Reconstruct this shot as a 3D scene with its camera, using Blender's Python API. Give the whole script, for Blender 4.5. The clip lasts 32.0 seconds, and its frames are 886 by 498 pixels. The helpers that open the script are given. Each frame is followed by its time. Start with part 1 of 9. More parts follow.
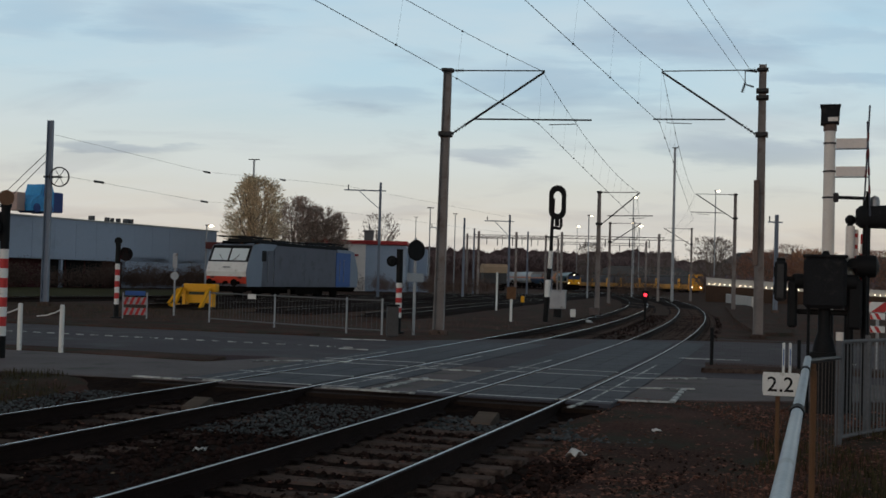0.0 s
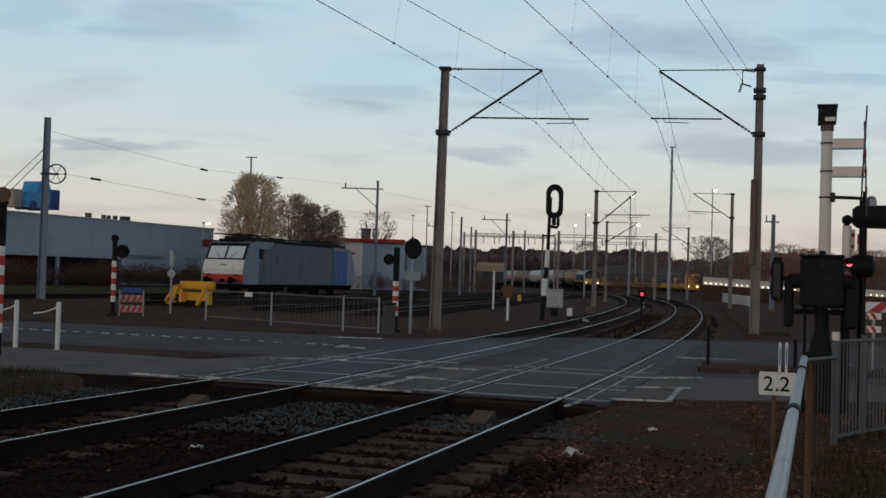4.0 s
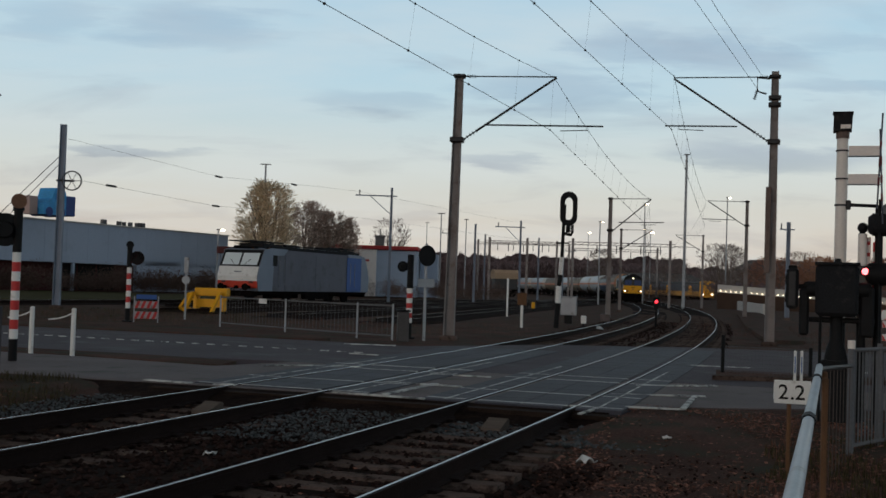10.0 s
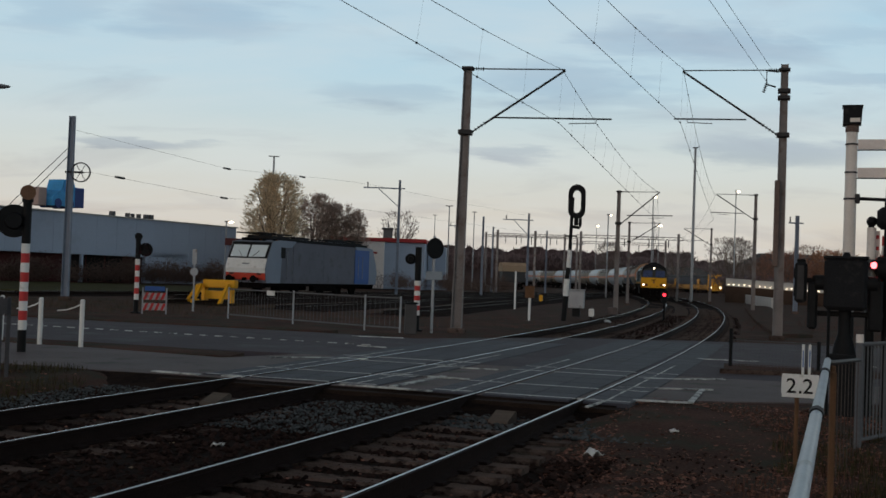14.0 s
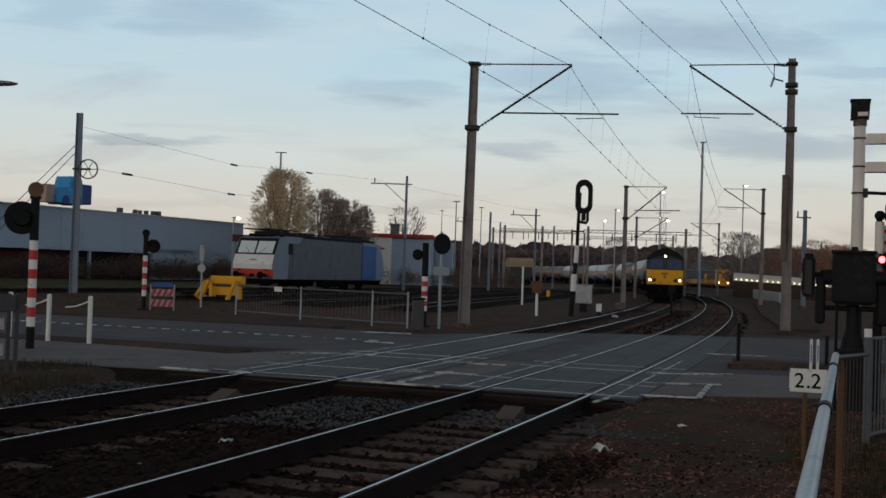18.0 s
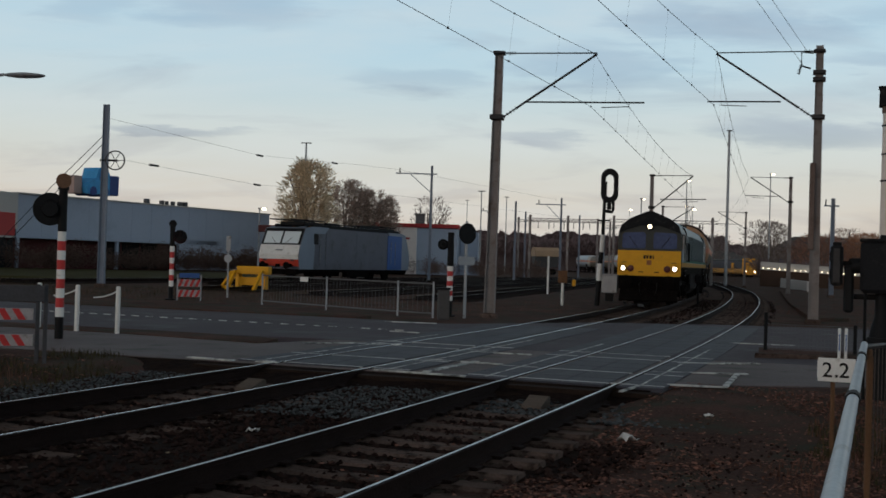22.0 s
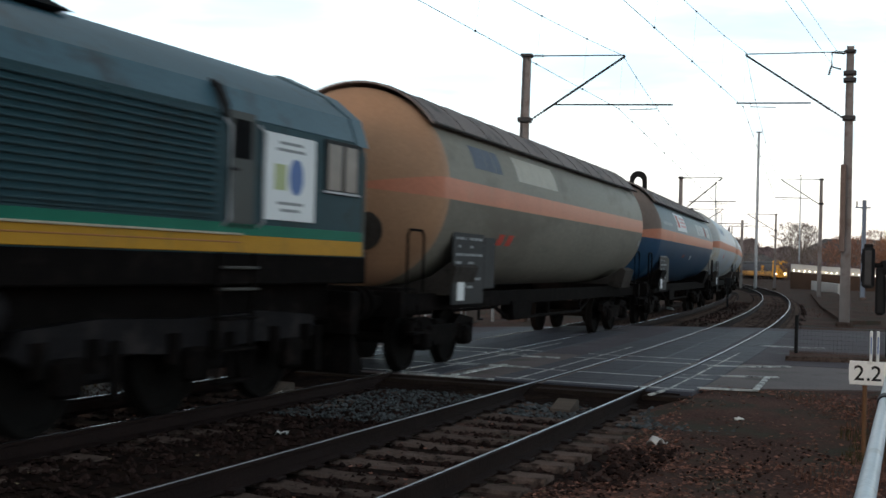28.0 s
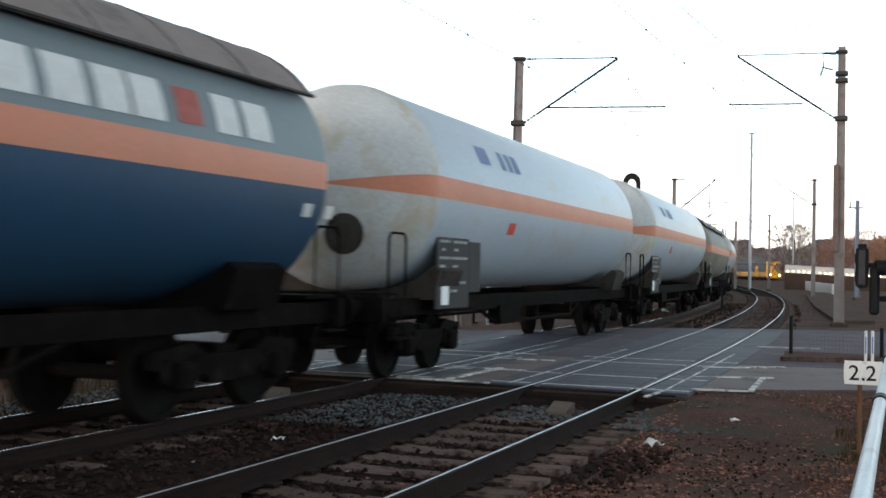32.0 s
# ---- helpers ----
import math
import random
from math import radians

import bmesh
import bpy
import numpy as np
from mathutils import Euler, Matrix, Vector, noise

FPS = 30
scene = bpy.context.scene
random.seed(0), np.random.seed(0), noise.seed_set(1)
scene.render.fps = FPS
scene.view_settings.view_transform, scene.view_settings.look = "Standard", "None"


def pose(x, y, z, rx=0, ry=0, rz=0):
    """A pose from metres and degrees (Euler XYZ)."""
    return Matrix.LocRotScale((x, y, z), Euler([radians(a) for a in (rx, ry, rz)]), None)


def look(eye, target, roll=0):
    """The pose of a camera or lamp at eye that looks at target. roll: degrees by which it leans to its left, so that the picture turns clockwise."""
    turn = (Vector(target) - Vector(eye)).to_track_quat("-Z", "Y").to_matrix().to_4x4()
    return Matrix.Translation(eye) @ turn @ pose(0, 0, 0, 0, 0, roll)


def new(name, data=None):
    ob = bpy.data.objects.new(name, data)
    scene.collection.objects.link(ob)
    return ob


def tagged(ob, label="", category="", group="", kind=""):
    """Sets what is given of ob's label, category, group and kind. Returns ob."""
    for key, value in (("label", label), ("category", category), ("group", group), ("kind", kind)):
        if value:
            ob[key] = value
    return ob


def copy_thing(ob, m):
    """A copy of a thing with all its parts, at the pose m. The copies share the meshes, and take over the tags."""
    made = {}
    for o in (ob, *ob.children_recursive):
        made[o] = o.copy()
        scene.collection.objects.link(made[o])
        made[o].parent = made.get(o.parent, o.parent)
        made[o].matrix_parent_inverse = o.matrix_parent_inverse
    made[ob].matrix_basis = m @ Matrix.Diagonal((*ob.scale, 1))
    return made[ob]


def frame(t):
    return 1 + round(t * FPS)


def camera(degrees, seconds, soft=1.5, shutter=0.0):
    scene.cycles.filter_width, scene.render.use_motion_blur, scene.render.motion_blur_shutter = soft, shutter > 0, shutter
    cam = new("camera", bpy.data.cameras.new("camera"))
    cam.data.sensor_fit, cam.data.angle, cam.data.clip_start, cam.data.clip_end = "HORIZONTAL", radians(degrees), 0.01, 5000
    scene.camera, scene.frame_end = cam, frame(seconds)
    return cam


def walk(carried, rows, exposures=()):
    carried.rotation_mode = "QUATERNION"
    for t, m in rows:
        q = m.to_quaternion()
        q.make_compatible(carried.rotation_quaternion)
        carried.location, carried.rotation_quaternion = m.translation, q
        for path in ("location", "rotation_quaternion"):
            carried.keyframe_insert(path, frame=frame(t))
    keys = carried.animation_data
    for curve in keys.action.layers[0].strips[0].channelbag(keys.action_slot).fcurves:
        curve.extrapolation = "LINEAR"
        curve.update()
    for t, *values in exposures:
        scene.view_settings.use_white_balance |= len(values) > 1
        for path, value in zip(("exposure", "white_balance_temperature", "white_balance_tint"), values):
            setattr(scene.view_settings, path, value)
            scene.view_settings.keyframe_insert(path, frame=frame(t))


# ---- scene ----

# Metres; z = 0 is the top of the rails, the camera stands at the origin and looks along +y.
cam = camera(42.0, 32.0, soft=1.6, shutter=0.5)
EYE = (0.0, 0.0, 1.6)
# seconds, tilt, lean and yaw of the camera held by hand on one spot
TURNS = [
    (0, 91.504, -1.539, -0.797), (0.5, 91.297, -1.414, -0.637), (1, 91.288, -1.47, -0.679), (1.5, 91.378, -1.806, -1.029),
    (2, 91.376, -1.626, -0.926), (2.5, 91.282, -1.598, -0.869), (3, 91.277, -1.56, -0.88), (3.5, 91.366, -1.768, -0.987),
    (5.5, 91.503, -1.554, -0.77), (6, 91.564, -1.684, -0.92), (6.5, 91.516, -1.831, -1.031), (7, 91.47, -1.643, -0.812),
    (7.5, 91.553, -1.681, -0.697), (8, 91.614, -1.782, -0.441), (8.5, 91.959, -1.933, -0.493), (9, 91.908, -1.75, -0.381),
    (9.5, 91.887, -1.664, -0.349), (10, 91.766, -1.861, -0.265), (10.5, 91.774, -2.297, -0.151), (11, 91.515, -2.185, -0.224),
    (11.5, 91.139, -2.072, -0.138), (12, 91.073, -1.988, 0.013), (12.5, 91.191, -2.01, 0.002), (13, 91.432, -2.099, -0.053),
    (13.5, 91.441, -2.146, 0.077), (14, 91.384, -2.047, 0.122), (14.5, 91.322, -2.025, 0.163), (16.5, 91.295, -1.738, 0.225),
    (17, 91.052, -1.65, 0.574), (17.5, 91.044, -1.676, 0.712), (18, 91.153, -1.882, 0.48), (18.5, 91.102, -1.887, 0.485),
    (19, 91.042, -1.844, 0.623), (19.5, 90.843, -1.828, 0.77), (20, 90.781, -1.699, 0.994), (20.5, 90.668, -1.765, 1.036),
    (21, 90.605, -2.009, 0.957), (21.5, 90.541, -1.949, 1.121), (22, 90.604, -1.724, 1.741), (22.5, 90.475, -1.44, 2.576),
    (23, 90.482, -1.576, 2.891), (23.5, 90.617, -1.71, 2.853), (24, 90.582, -1.622, 3.011), (24.5, 90.696, -1.611, 3.092),
    (26.5, 90.669, -1.439, 3.15), (27, 90.631, -1.489, 3.15), (27.5, 90.716, -1.571, 3.017), (28, 90.72, -1.588, 3.132),
    (28.5, 90.68, -1.46, 3.277), (29, 90.626, -1.498, 3.066), (29.5, 90.682, -1.502, 2.943), (30, 90.797, -1.322, 3.046),
    (30.5, 90.745, -1.227, 3.258), (31, 90.748, -1.087, 3.272), (31.5, 90.755, -1.098, 2.953), (32, 90.918, -1.054, 2.858),
]
walk(cam, [(t, pose(*EYE, rx, ry, rz)) for t, rx, ry, rz in TURNS],
     exposures=[(0, 0.0), (24.5, 0.0), (26.5, 0.6), (27.0, 0.8), (28.0, 1.15), (29.0, 1.45), (30.0, 1.75), (31.0, 1.88), (32.0, 1.88)])

# ---- daylight: dusk under a broken layer of thin cloud, darkened overhead to dim the ground ----
SUN_TURN, SUN_HEIGHT = radians(215), radians(9)
world = bpy.data.worlds.new("dusk")
scene.world = world
world.use_nodes = True
wt = world.node_tree
wt.nodes.clear()


def wnode(kind, **values):
    n = wt.nodes.new(kind)
    for key, value in values.items():
        n.inputs[key].default_value = value
    return n


def wlink(a, b):
    wt.links.new(a, b)


w_out = wnode("ShaderNodeOutputWorld")
w_bg = wnode("ShaderNodeBackground", Strength=1.0)
w_co = wnode("ShaderNodeTexCoord")
w_sep = wnode("ShaderNodeSeparateXYZ")
wlink(w_co.outputs["Generated"], w_sep.inputs[0])
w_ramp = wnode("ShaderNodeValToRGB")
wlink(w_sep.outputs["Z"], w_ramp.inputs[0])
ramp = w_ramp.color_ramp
# above the view the ramp drops to near black, only to dim the ground
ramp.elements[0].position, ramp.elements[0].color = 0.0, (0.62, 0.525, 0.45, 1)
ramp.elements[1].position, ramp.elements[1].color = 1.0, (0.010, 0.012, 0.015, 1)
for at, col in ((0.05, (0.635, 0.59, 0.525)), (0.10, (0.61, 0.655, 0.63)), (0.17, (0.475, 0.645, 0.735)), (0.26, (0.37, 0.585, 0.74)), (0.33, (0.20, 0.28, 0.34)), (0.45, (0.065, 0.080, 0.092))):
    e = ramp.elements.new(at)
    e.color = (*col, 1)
# thin cloud: the direction is spread on a high flat layer so that streaks crowd towards the horizon
w_div = wnode("ShaderNodeVectorMath")
w_div.operation = "DIVIDE"
w_up = wnode("ShaderNodeMath")
w_up.operation = "ADD"
w_up.inputs[1].default_value = 0.2
wlink(w_sep.outputs["Z"], w_up.inputs[0])
w_com = wnode("ShaderNodeCombineXYZ")
for axis in "XYZ":
    wlink(w_up.outputs[0], w_com.inputs[axis])
wlink(w_co.outputs["Generated"], w_div.inputs[0])
wlink(w_com.outputs[0], w_div.inputs[1])
w_map = wnode("ShaderNodeMapping")
w_map.inputs["Scale"].default_value = (0.95, 1.7, 0.0)
w_map.inputs["Location"].default_value = (3.4, 1.2, 0.0)
wlink(w_div.outputs[0], w_map.inputs[0])
w_noise = wnode("ShaderNodeTexNoise", Scale=1.6, Detail=7.0, Roughness=0.55, Distortion=0.5)
wlink(w_map.outputs[0], w_noise.inputs["Vector"])
w_cl = wnode("ShaderNodeValToRGB")
w_cl.color_ramp.elements[0].position, w_cl.color_ramp.elements[0].color = 0.52, (0, 0, 0, 1)
w_cl.color_ramp.elements[1].position, w_cl.color_ramp.elements[1].color = 0.64, (1, 1, 1, 1)
wlink(w_noise.outputs["Fac"], w_cl.inputs[0])
w_dark = wnode("ShaderNodeMix")
w_dark.data_type, w_dark.blend_type = "RGBA", "MULTIPLY"
w_dark.inputs["B"].default_value = (0.66, 0.645, 0.71, 1)
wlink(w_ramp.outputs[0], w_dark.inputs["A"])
w_k = wnode("ShaderNodeMath")
w_k.operation = "MULTIPLY"
w_k.inputs[1].default_value = 0.4
wlink(w_cl.outputs[0], w_k.inputs[0])
wlink(w_k.outputs[0], w_dark.inputs["Factor"])
w_noise2 = wnode("ShaderNodeTexNoise", Scale=0.9, Detail=5.0, Roughness=0.6, Distortion=0.3)
wlink(w_map.outputs[0], w_noise2.inputs["Vector"])
w_cl2 = wnode("ShaderNodeValToRGB")
w_cl2.color_ramp.elements[0].position, w_cl2.color_ramp.elements[0].color = 0.42, (0, 0, 0, 1)
w_cl2.color_ramp.elements[1].position, w_cl2.color_ramp.elements[1].color = 0.72, (0.5, 0.5, 0.5, 1)
wlink(w_noise2.outputs["Fac"], w_cl2.inputs[0])
w_pale = wnode("ShaderNodeMix")
w_pale.data_type = "RGBA"
w_pale.inputs["B"].default_value = (0.66, 0.70, 0.71, 1)
wlink(w_cl2.outputs[0], w_pale.inputs["Factor"])
wlink(w_dark.outputs["Result"], w_pale.inputs["A"])
# single cloud streaks low in the sky: run and rise of each one's middle, its half sizes and its depth
STREAKS = [(0.233, 0.209, 0.093, 0.019, 0.75), (0.166, 0.214, 0.054, 0.02, 0.6), (0.096, 0.172, 0.073, 0.022, 0.7), (0.285, 0.12, 0.098, 0.015, 0.95), (0.053, 0.108, 0.049, 0.009, 0.75), (-0.277, 0.107, 0.064, 0.006, 0.9), (-0.215, 0.218, 0.083, 0.022, 0.6), (-0.061, 0.156, 0.059, 0.013, 0.5), (0.353, 0.183, 0.064, 0.008, 0.6), (0.175, 0.159, 0.044, 0.01, 0.35), (0.362, 0.224, 0.054, 0.011, 0.4), (-0.347, 0.217, 0.044, 0.02, 0.4)]
w_u = wnode("ShaderNodeMath")
w_v = wnode("ShaderNodeMath")
for n, axis in ((w_u, "X"), (w_v, "Z")):
    n.operation = "DIVIDE"
    wlink(w_sep.outputs[axis], n.inputs[0])
    wlink(w_sep.outputs["Y"], n.inputs[1])
w_uv = wnode("ShaderNodeCombineXYZ")
wlink(w_u.outputs[0], w_uv.inputs["X"])
wlink(w_v.outputs[0], w_uv.inputs["Y"])
w_flat = wnode("ShaderNodeMapping")
w_flat.inputs["Scale"].default_value = (0.8, 5.0, 1.0)
wlink(w_uv.outputs[0], w_flat.inputs[0])
w_wisp = wnode("ShaderNodeTexNoise", Scale=11.0, Detail=7.0, Roughness=0.6)
wlink(w_flat.outputs[0], w_wisp.inputs["Vector"])


def wmath(op, a, b, c=None):
    n = wnode("ShaderNodeMath")
    n.operation = op
    for i, x in enumerate((a, b, c)):
        if isinstance(x, (int, float)):
            n.inputs[i].default_value = x
        elif x is not None:
            wlink(x, n.inputs[i])
    return n.outputs[0]


wisp = wmath("SUBTRACT", w_wisp.outputs["Fac"], 0.5)
run = wmath("MULTIPLY_ADD", wisp, 0.16, w_u.outputs[0])
rise = wmath("MULTIPLY_ADD", wisp, 0.038, w_v.outputs[0])
cover = 0.0
for u0, v0, a, b, depth in STREAKS:
    du = wmath("MULTIPLY_ADD", run, 1 / a, -u0 / a)
    dv = wmath("MULTIPLY_ADD", rise, 1 / b, -v0 / b)
    far = wmath("ADD", wmath("MULTIPLY", du, du), wmath("MULTIPLY", dv, dv))
    n = wnode("ShaderNodeMapRange")
    n.interpolation_type = "SMOOTHSTEP"
    n.inputs["From Min"].default_value, n.inputs["From Max"].default_value = 0.0, 1.5
    n.inputs["To Min"].default_value, n.inputs["To Max"].default_value = depth, 0.0
    wlink(far, n.inputs[0])
    cover = wmath("MAXIMUM", cover, n.outputs[0])
w_streak = wnode("ShaderNodeMix")
w_streak.data_type, w_streak.blend_type = "RGBA", "MULTIPLY"
w_streak.inputs["B"].default_value = (0.70, 0.73, 0.81, 1)
wlink(cover, w_streak.inputs["Factor"])
wlink(w_pale.outputs["Result"], w_streak.inputs["A"])
# the clear air above the cloud
w_sky = wnode("ShaderNodeTexSky")
w_sky.sky_type, w_sky.sun_disc = "NISHITA", False
w_sky.sun_elevation, w_sky.sun_rotation = SUN_HEIGHT, SUN_TURN
w_sum = wnode("ShaderNodeMix")
w_sum.data_type, w_sum.blend_type = "RGBA", "ADD"
w_sum.inputs["Factor"].default_value = 0.006
wlink(w_streak.outputs["Result"], w_sum.inputs["A"])
wlink(w_sky.outputs[0], w_sum.inputs["B"])
wlink(w_sum.outputs["Result"], w_bg.inputs["Color"])
wlink(w_bg.outputs[0], w_out.inputs[0])

sun = new("sun", bpy.data.lights.new("sun", "SUN"))
sun.data.energy, sun.data.angle, sun.data.color = 0.32, radians(16), (1.0, 0.76, 0.60)
sun.matrix_world = look((0, 0, 0), (-math.sin(SUN_TURN) * math.cos(SUN_HEIGHT), -math.cos(SUN_TURN) * math.cos(SUN_HEIGHT), -math.sin(SUN_HEIGHT)))


# ---- materials ----
def material(name, col, rough=0.7, metal=0.0, vary=0.25, scale=3.0, grain=40.0, bump=0.15, dirt=None, dirt_amount=0.4, per_piece=0.0, coat=0.0, stretch=(1, 1, 1), gloss=0.3):
    """A surface with broad stains, a fine grain, relief and, where given, dirt with a shape of its own."""
    m = bpy.data.materials.new(name)
    m.use_nodes = True
    nt = m.node_tree
    bsdf = nt.nodes["Principled BSDF"]
    bsdf.inputs["Roughness"].default_value = rough
    bsdf.inputs["Metallic"].default_value = metal
    bsdf.inputs["Coat Weight"].default_value = coat
    bsdf.inputs["Specular IOR Level"].default_value = gloss
    co = nt.nodes.new("ShaderNodeTexCoord")
    mp = nt.nodes.new("ShaderNodeMapping")
    mp.inputs["Scale"].default_value = stretch
    nt.links.new(co.outputs["Object"], mp.inputs[0])
    broad = nt.nodes.new("ShaderNodeTexNoise")
    broad.inputs["Scale"].default_value, broad.inputs["Detail"].default_value = scale, 5
    fine = nt.nodes.new("ShaderNodeTexNoise")
    fine.inputs["Scale"].default_value, fine.inputs["Detail"].default_value = grain, 3
    nt.links.new(mp.outputs[0], broad.inputs["Vector"])
    nt.links.new(mp.outputs[0], fine.inputs["Vector"])
    add = nt.nodes.new("ShaderNodeMath")
    add.operation = "ADD"
    nt.links.new(broad.outputs["Fac"], add.inputs[0])
    nt.links.new(fine.outputs["Fac"], add.inputs[1])
    rng = nt.nodes.new("ShaderNodeMapRange")
    rng.inputs["From Min"].default_value, rng.inputs["From Max"].default_value = 0.6, 1.4
    rng.inputs["To Min"].default_value, rng.inputs["To Max"].default_value = 1 - vary, 1 + vary
    nt.links.new(add.outputs[0], rng.inputs[0])
    value = rng.outputs[0]
    if per_piece:
        info = nt.nodes.new("ShaderNodeObjectInfo")
        geo = nt.nodes.new("ShaderNodeNewGeometry")
        both = nt.nodes.new("ShaderNodeMath")
        both.operation = "ADD"
        nt.links.new(info.outputs["Random"], both.inputs[0])
        nt.links.new(geo.outputs["Random Per Island"], both.inputs[1])
        one = nt.nodes.new("ShaderNodeMath")
        one.operation = "FRACT"
        nt.links.new(both.outputs[0], one.inputs[0])
        r2 = nt.nodes.new("ShaderNodeMapRange")
        r2.inputs["To Min"].default_value, r2.inputs["To Max"].default_value = 1 - per_piece, 1 + per_piece
        nt.links.new(one.outputs[0], r2.inputs[0])
        mul = nt.nodes.new("ShaderNodeMath")
        mul.operation = "MULTIPLY"
        nt.links.new(value, mul.inputs[0])
        nt.links.new(r2.outputs[0], mul.inputs[1])
        value = mul.outputs[0]
    tint = nt.nodes.new("ShaderNodeMix")
    tint.data_type, tint.blend_type = "RGBA", "MULTIPLY"
    tint.inputs["Factor"].default_value = 1
    tint.inputs["A"].default_value = (*col, 1)
    nt.links.new(value, tint.inputs["B"])
    colour = tint.outputs["Result"]
    if dirt:
        spots = nt.nodes.new("ShaderNodeTexNoise")
        spots.inputs["Scale"].default_value, spots.inputs["Detail"].default_value, spots.inputs["Roughness"].default_value = scale * 1.7, 8, 0.65
        off = nt.nodes.new("ShaderNodeVectorMath")
        off.inputs[1].default_value = (7.3, 1.9, 4.4)
        nt.links.new(mp.outputs[0], off.inputs[0])
        nt.links.new(off.outputs[0], spots.inputs["Vector"])
        cut = nt.nodes.new("ShaderNodeMapRange")
        cut.inputs["From Min"].default_value, cut.inputs["From Max"].default_value = 0.68 - 0.4 * dirt_amount, 0.82 - 0.4 * dirt_amount
        nt.links.new(spots.outputs["Fac"], cut.inputs[0])
        mix = nt.nodes.new("ShaderNodeMix")
        mix.data_type = "RGBA"
        mix.inputs["B"].default_value = (*dirt, 1)
        nt.links.new(cut.outputs[0], mix.inputs["Factor"])
        nt.links.new(colour, mix.inputs["A"])
        colour = mix.outputs["Result"]
    nt.links.new(colour, bsdf.inputs["Base Color"])
    if bump:
        bp = nt.nodes.new("ShaderNodeBump")
        bp.inputs["Strength"].default_value, bp.inputs["Distance"].default_value = bump, 0.02
        nt.links.new(fine.outputs["Fac"], bp.inputs["Height"])
        nt.links.new(bp.outputs[0], bsdf.inputs["Normal"])
    return m


RAILING_GREY = material("dull grey railing paint", (0.14, 0.135, 0.14), 0.7, vary=0.2, scale=2, grain=30)


def leafy(name, col, vary=0.35):
    """Leaves and twigs that let some of the sky's light through."""
    m = material(name, col, 0.85, vary=0.2, scale=0.5, grain=6, bump=0, per_piece=vary, gloss=0.05)
    nt = m.node_tree
    bsdf, out = nt.nodes["Principled BSDF"], nt.nodes["Material Output"]
    thin = nt.nodes.new("ShaderNodeBsdfTranslucent")
    mix = nt.nodes.new("ShaderNodeMixShader")
    mix.inputs[0].default_value = 0.72
    nt.links.new(bsdf.inputs["Base Color"].links[0].from_socket, thin.inputs["Color"])
    nt.links.new(bsdf.outputs[0], mix.inputs[1])
    nt.links.new(thin.outputs[0], mix.inputs[2])
    nt.links.new(mix.outputs[0], out.inputs["Surface"])
    return m


def glowing(name, col, strength):
    m = bpy.data.materials.new(name)
    m.use_nodes = True
    b = m.node_tree.nodes["Principled BSDF"]
    b.inputs["Base Color"].default_value = (*col, 1)
    b.inputs["Emission Color"].default_value = (*col, 1)
    b.inputs["Emission Strength"].default_value = strength
    return m


def glassy(name, col, rough=0.05):
    m = bpy.data.materials.new(name)
    m.use_nodes = True
    b = m.node_tree.nodes["Principled BSDF"]
    b.inputs["Base Color"].default_value = (*col, 1)
    b.inputs["Roughness"].default_value = rough
    b.inputs["Specular IOR Level"].default_value = 0.9
    b.inputs["Coat Weight"].default_value = 1.0
    b.inputs["Coat Roughness"].default_value = 0.03
    return m


SOIL = material("soil with dead leaves", (0.086, 0.048, 0.039), 0.95, vary=0.6, scale=0.6, grain=26, bump=0.9, dirt=(0.058, 0.052, 0.040), dirt_amount=0.55, gloss=0.05)
GRASS = material("tired grass", (0.060, 0.050, 0.026), 0.95, vary=0.5, scale=1.2, grain=30, bump=0.5, per_piece=0.4, gloss=0.05)
ASPHALT = material("worn asphalt", (0.079, 0.066, 0.077), 0.82, gloss=0.2, vary=0.28, scale=0.5, grain=60, bump=0.25, dirt=(0.105, 0.105, 0.11), dirt_amount=0.35)
PAVING = material("grey paving", (0.121, 0.093, 0.091), 0.72, gloss=0.25, vary=0.3, scale=0.8, grain=30, bump=0.25, dirt=(0.06, 0.055, 0.045), dirt_amount=0.35)
PANEL = material("rubber crossing panel", (0.046, 0.046, 0.060), 0.66, gloss=0.28, vary=0.22, scale=1.2, grain=50, bump=0.2, per_piece=0.14, dirt=(0.075, 0.078, 0.086), dirt_amount=0.3)
STRIP_PAINT = material("scuffed white strip", (0.50, 0.50, 0.49), 0.7, vary=0.25, scale=2.0, grain=30, dirt=(0.16, 0.16, 0.165), dirt_amount=0.35)
PAINT = material("worn road paint", (0.55, 0.55, 0.53), 0.7, vary=0.25, scale=2.0, grain=30, dirt=(0.10, 0.10, 0.105), dirt_amount=0.55)
BALLAST = material("dark ballast bed", (0.0165, 0.0108, 0.0094), 0.95, gloss=0.03, vary=0.6, scale=1.5, grain=14, bump=0.9, dirt=(0.026, 0.016, 0.012), dirt_amount=0.5)
STONE = material("brown ballast stone", (0.027, 0.0155, 0.0132), 0.9, gloss=0.05, vary=0.3, scale=8, grain=60, per_piece=0.55)
STONE_GREY = material("fresh grey ballast stone", (0.074, 0.079, 0.082), 0.85, gloss=0.1, vary=0.3, scale=8, grain=60, per_piece=0.5)
LEAF = material("fallen leaf", (0.20, 0.094, 0.068), 0.8, gloss=0.1, vary=0.3, scale=9, grain=50, per_piece=0.65)
RAIL_SIDE = material("rusty rail flank", (0.0165, 0.0095, 0.0085), 0.8, 0.0, gloss=0.08, vary=0.35, scale=2, grain=40, bump=0.3)
RAIL_WORN = material("dull worn rail head", (0.52, 0.52, 0.54), 0.3, 0.95, vary=0.2, scale=1.5, grain=20, bump=0.05)
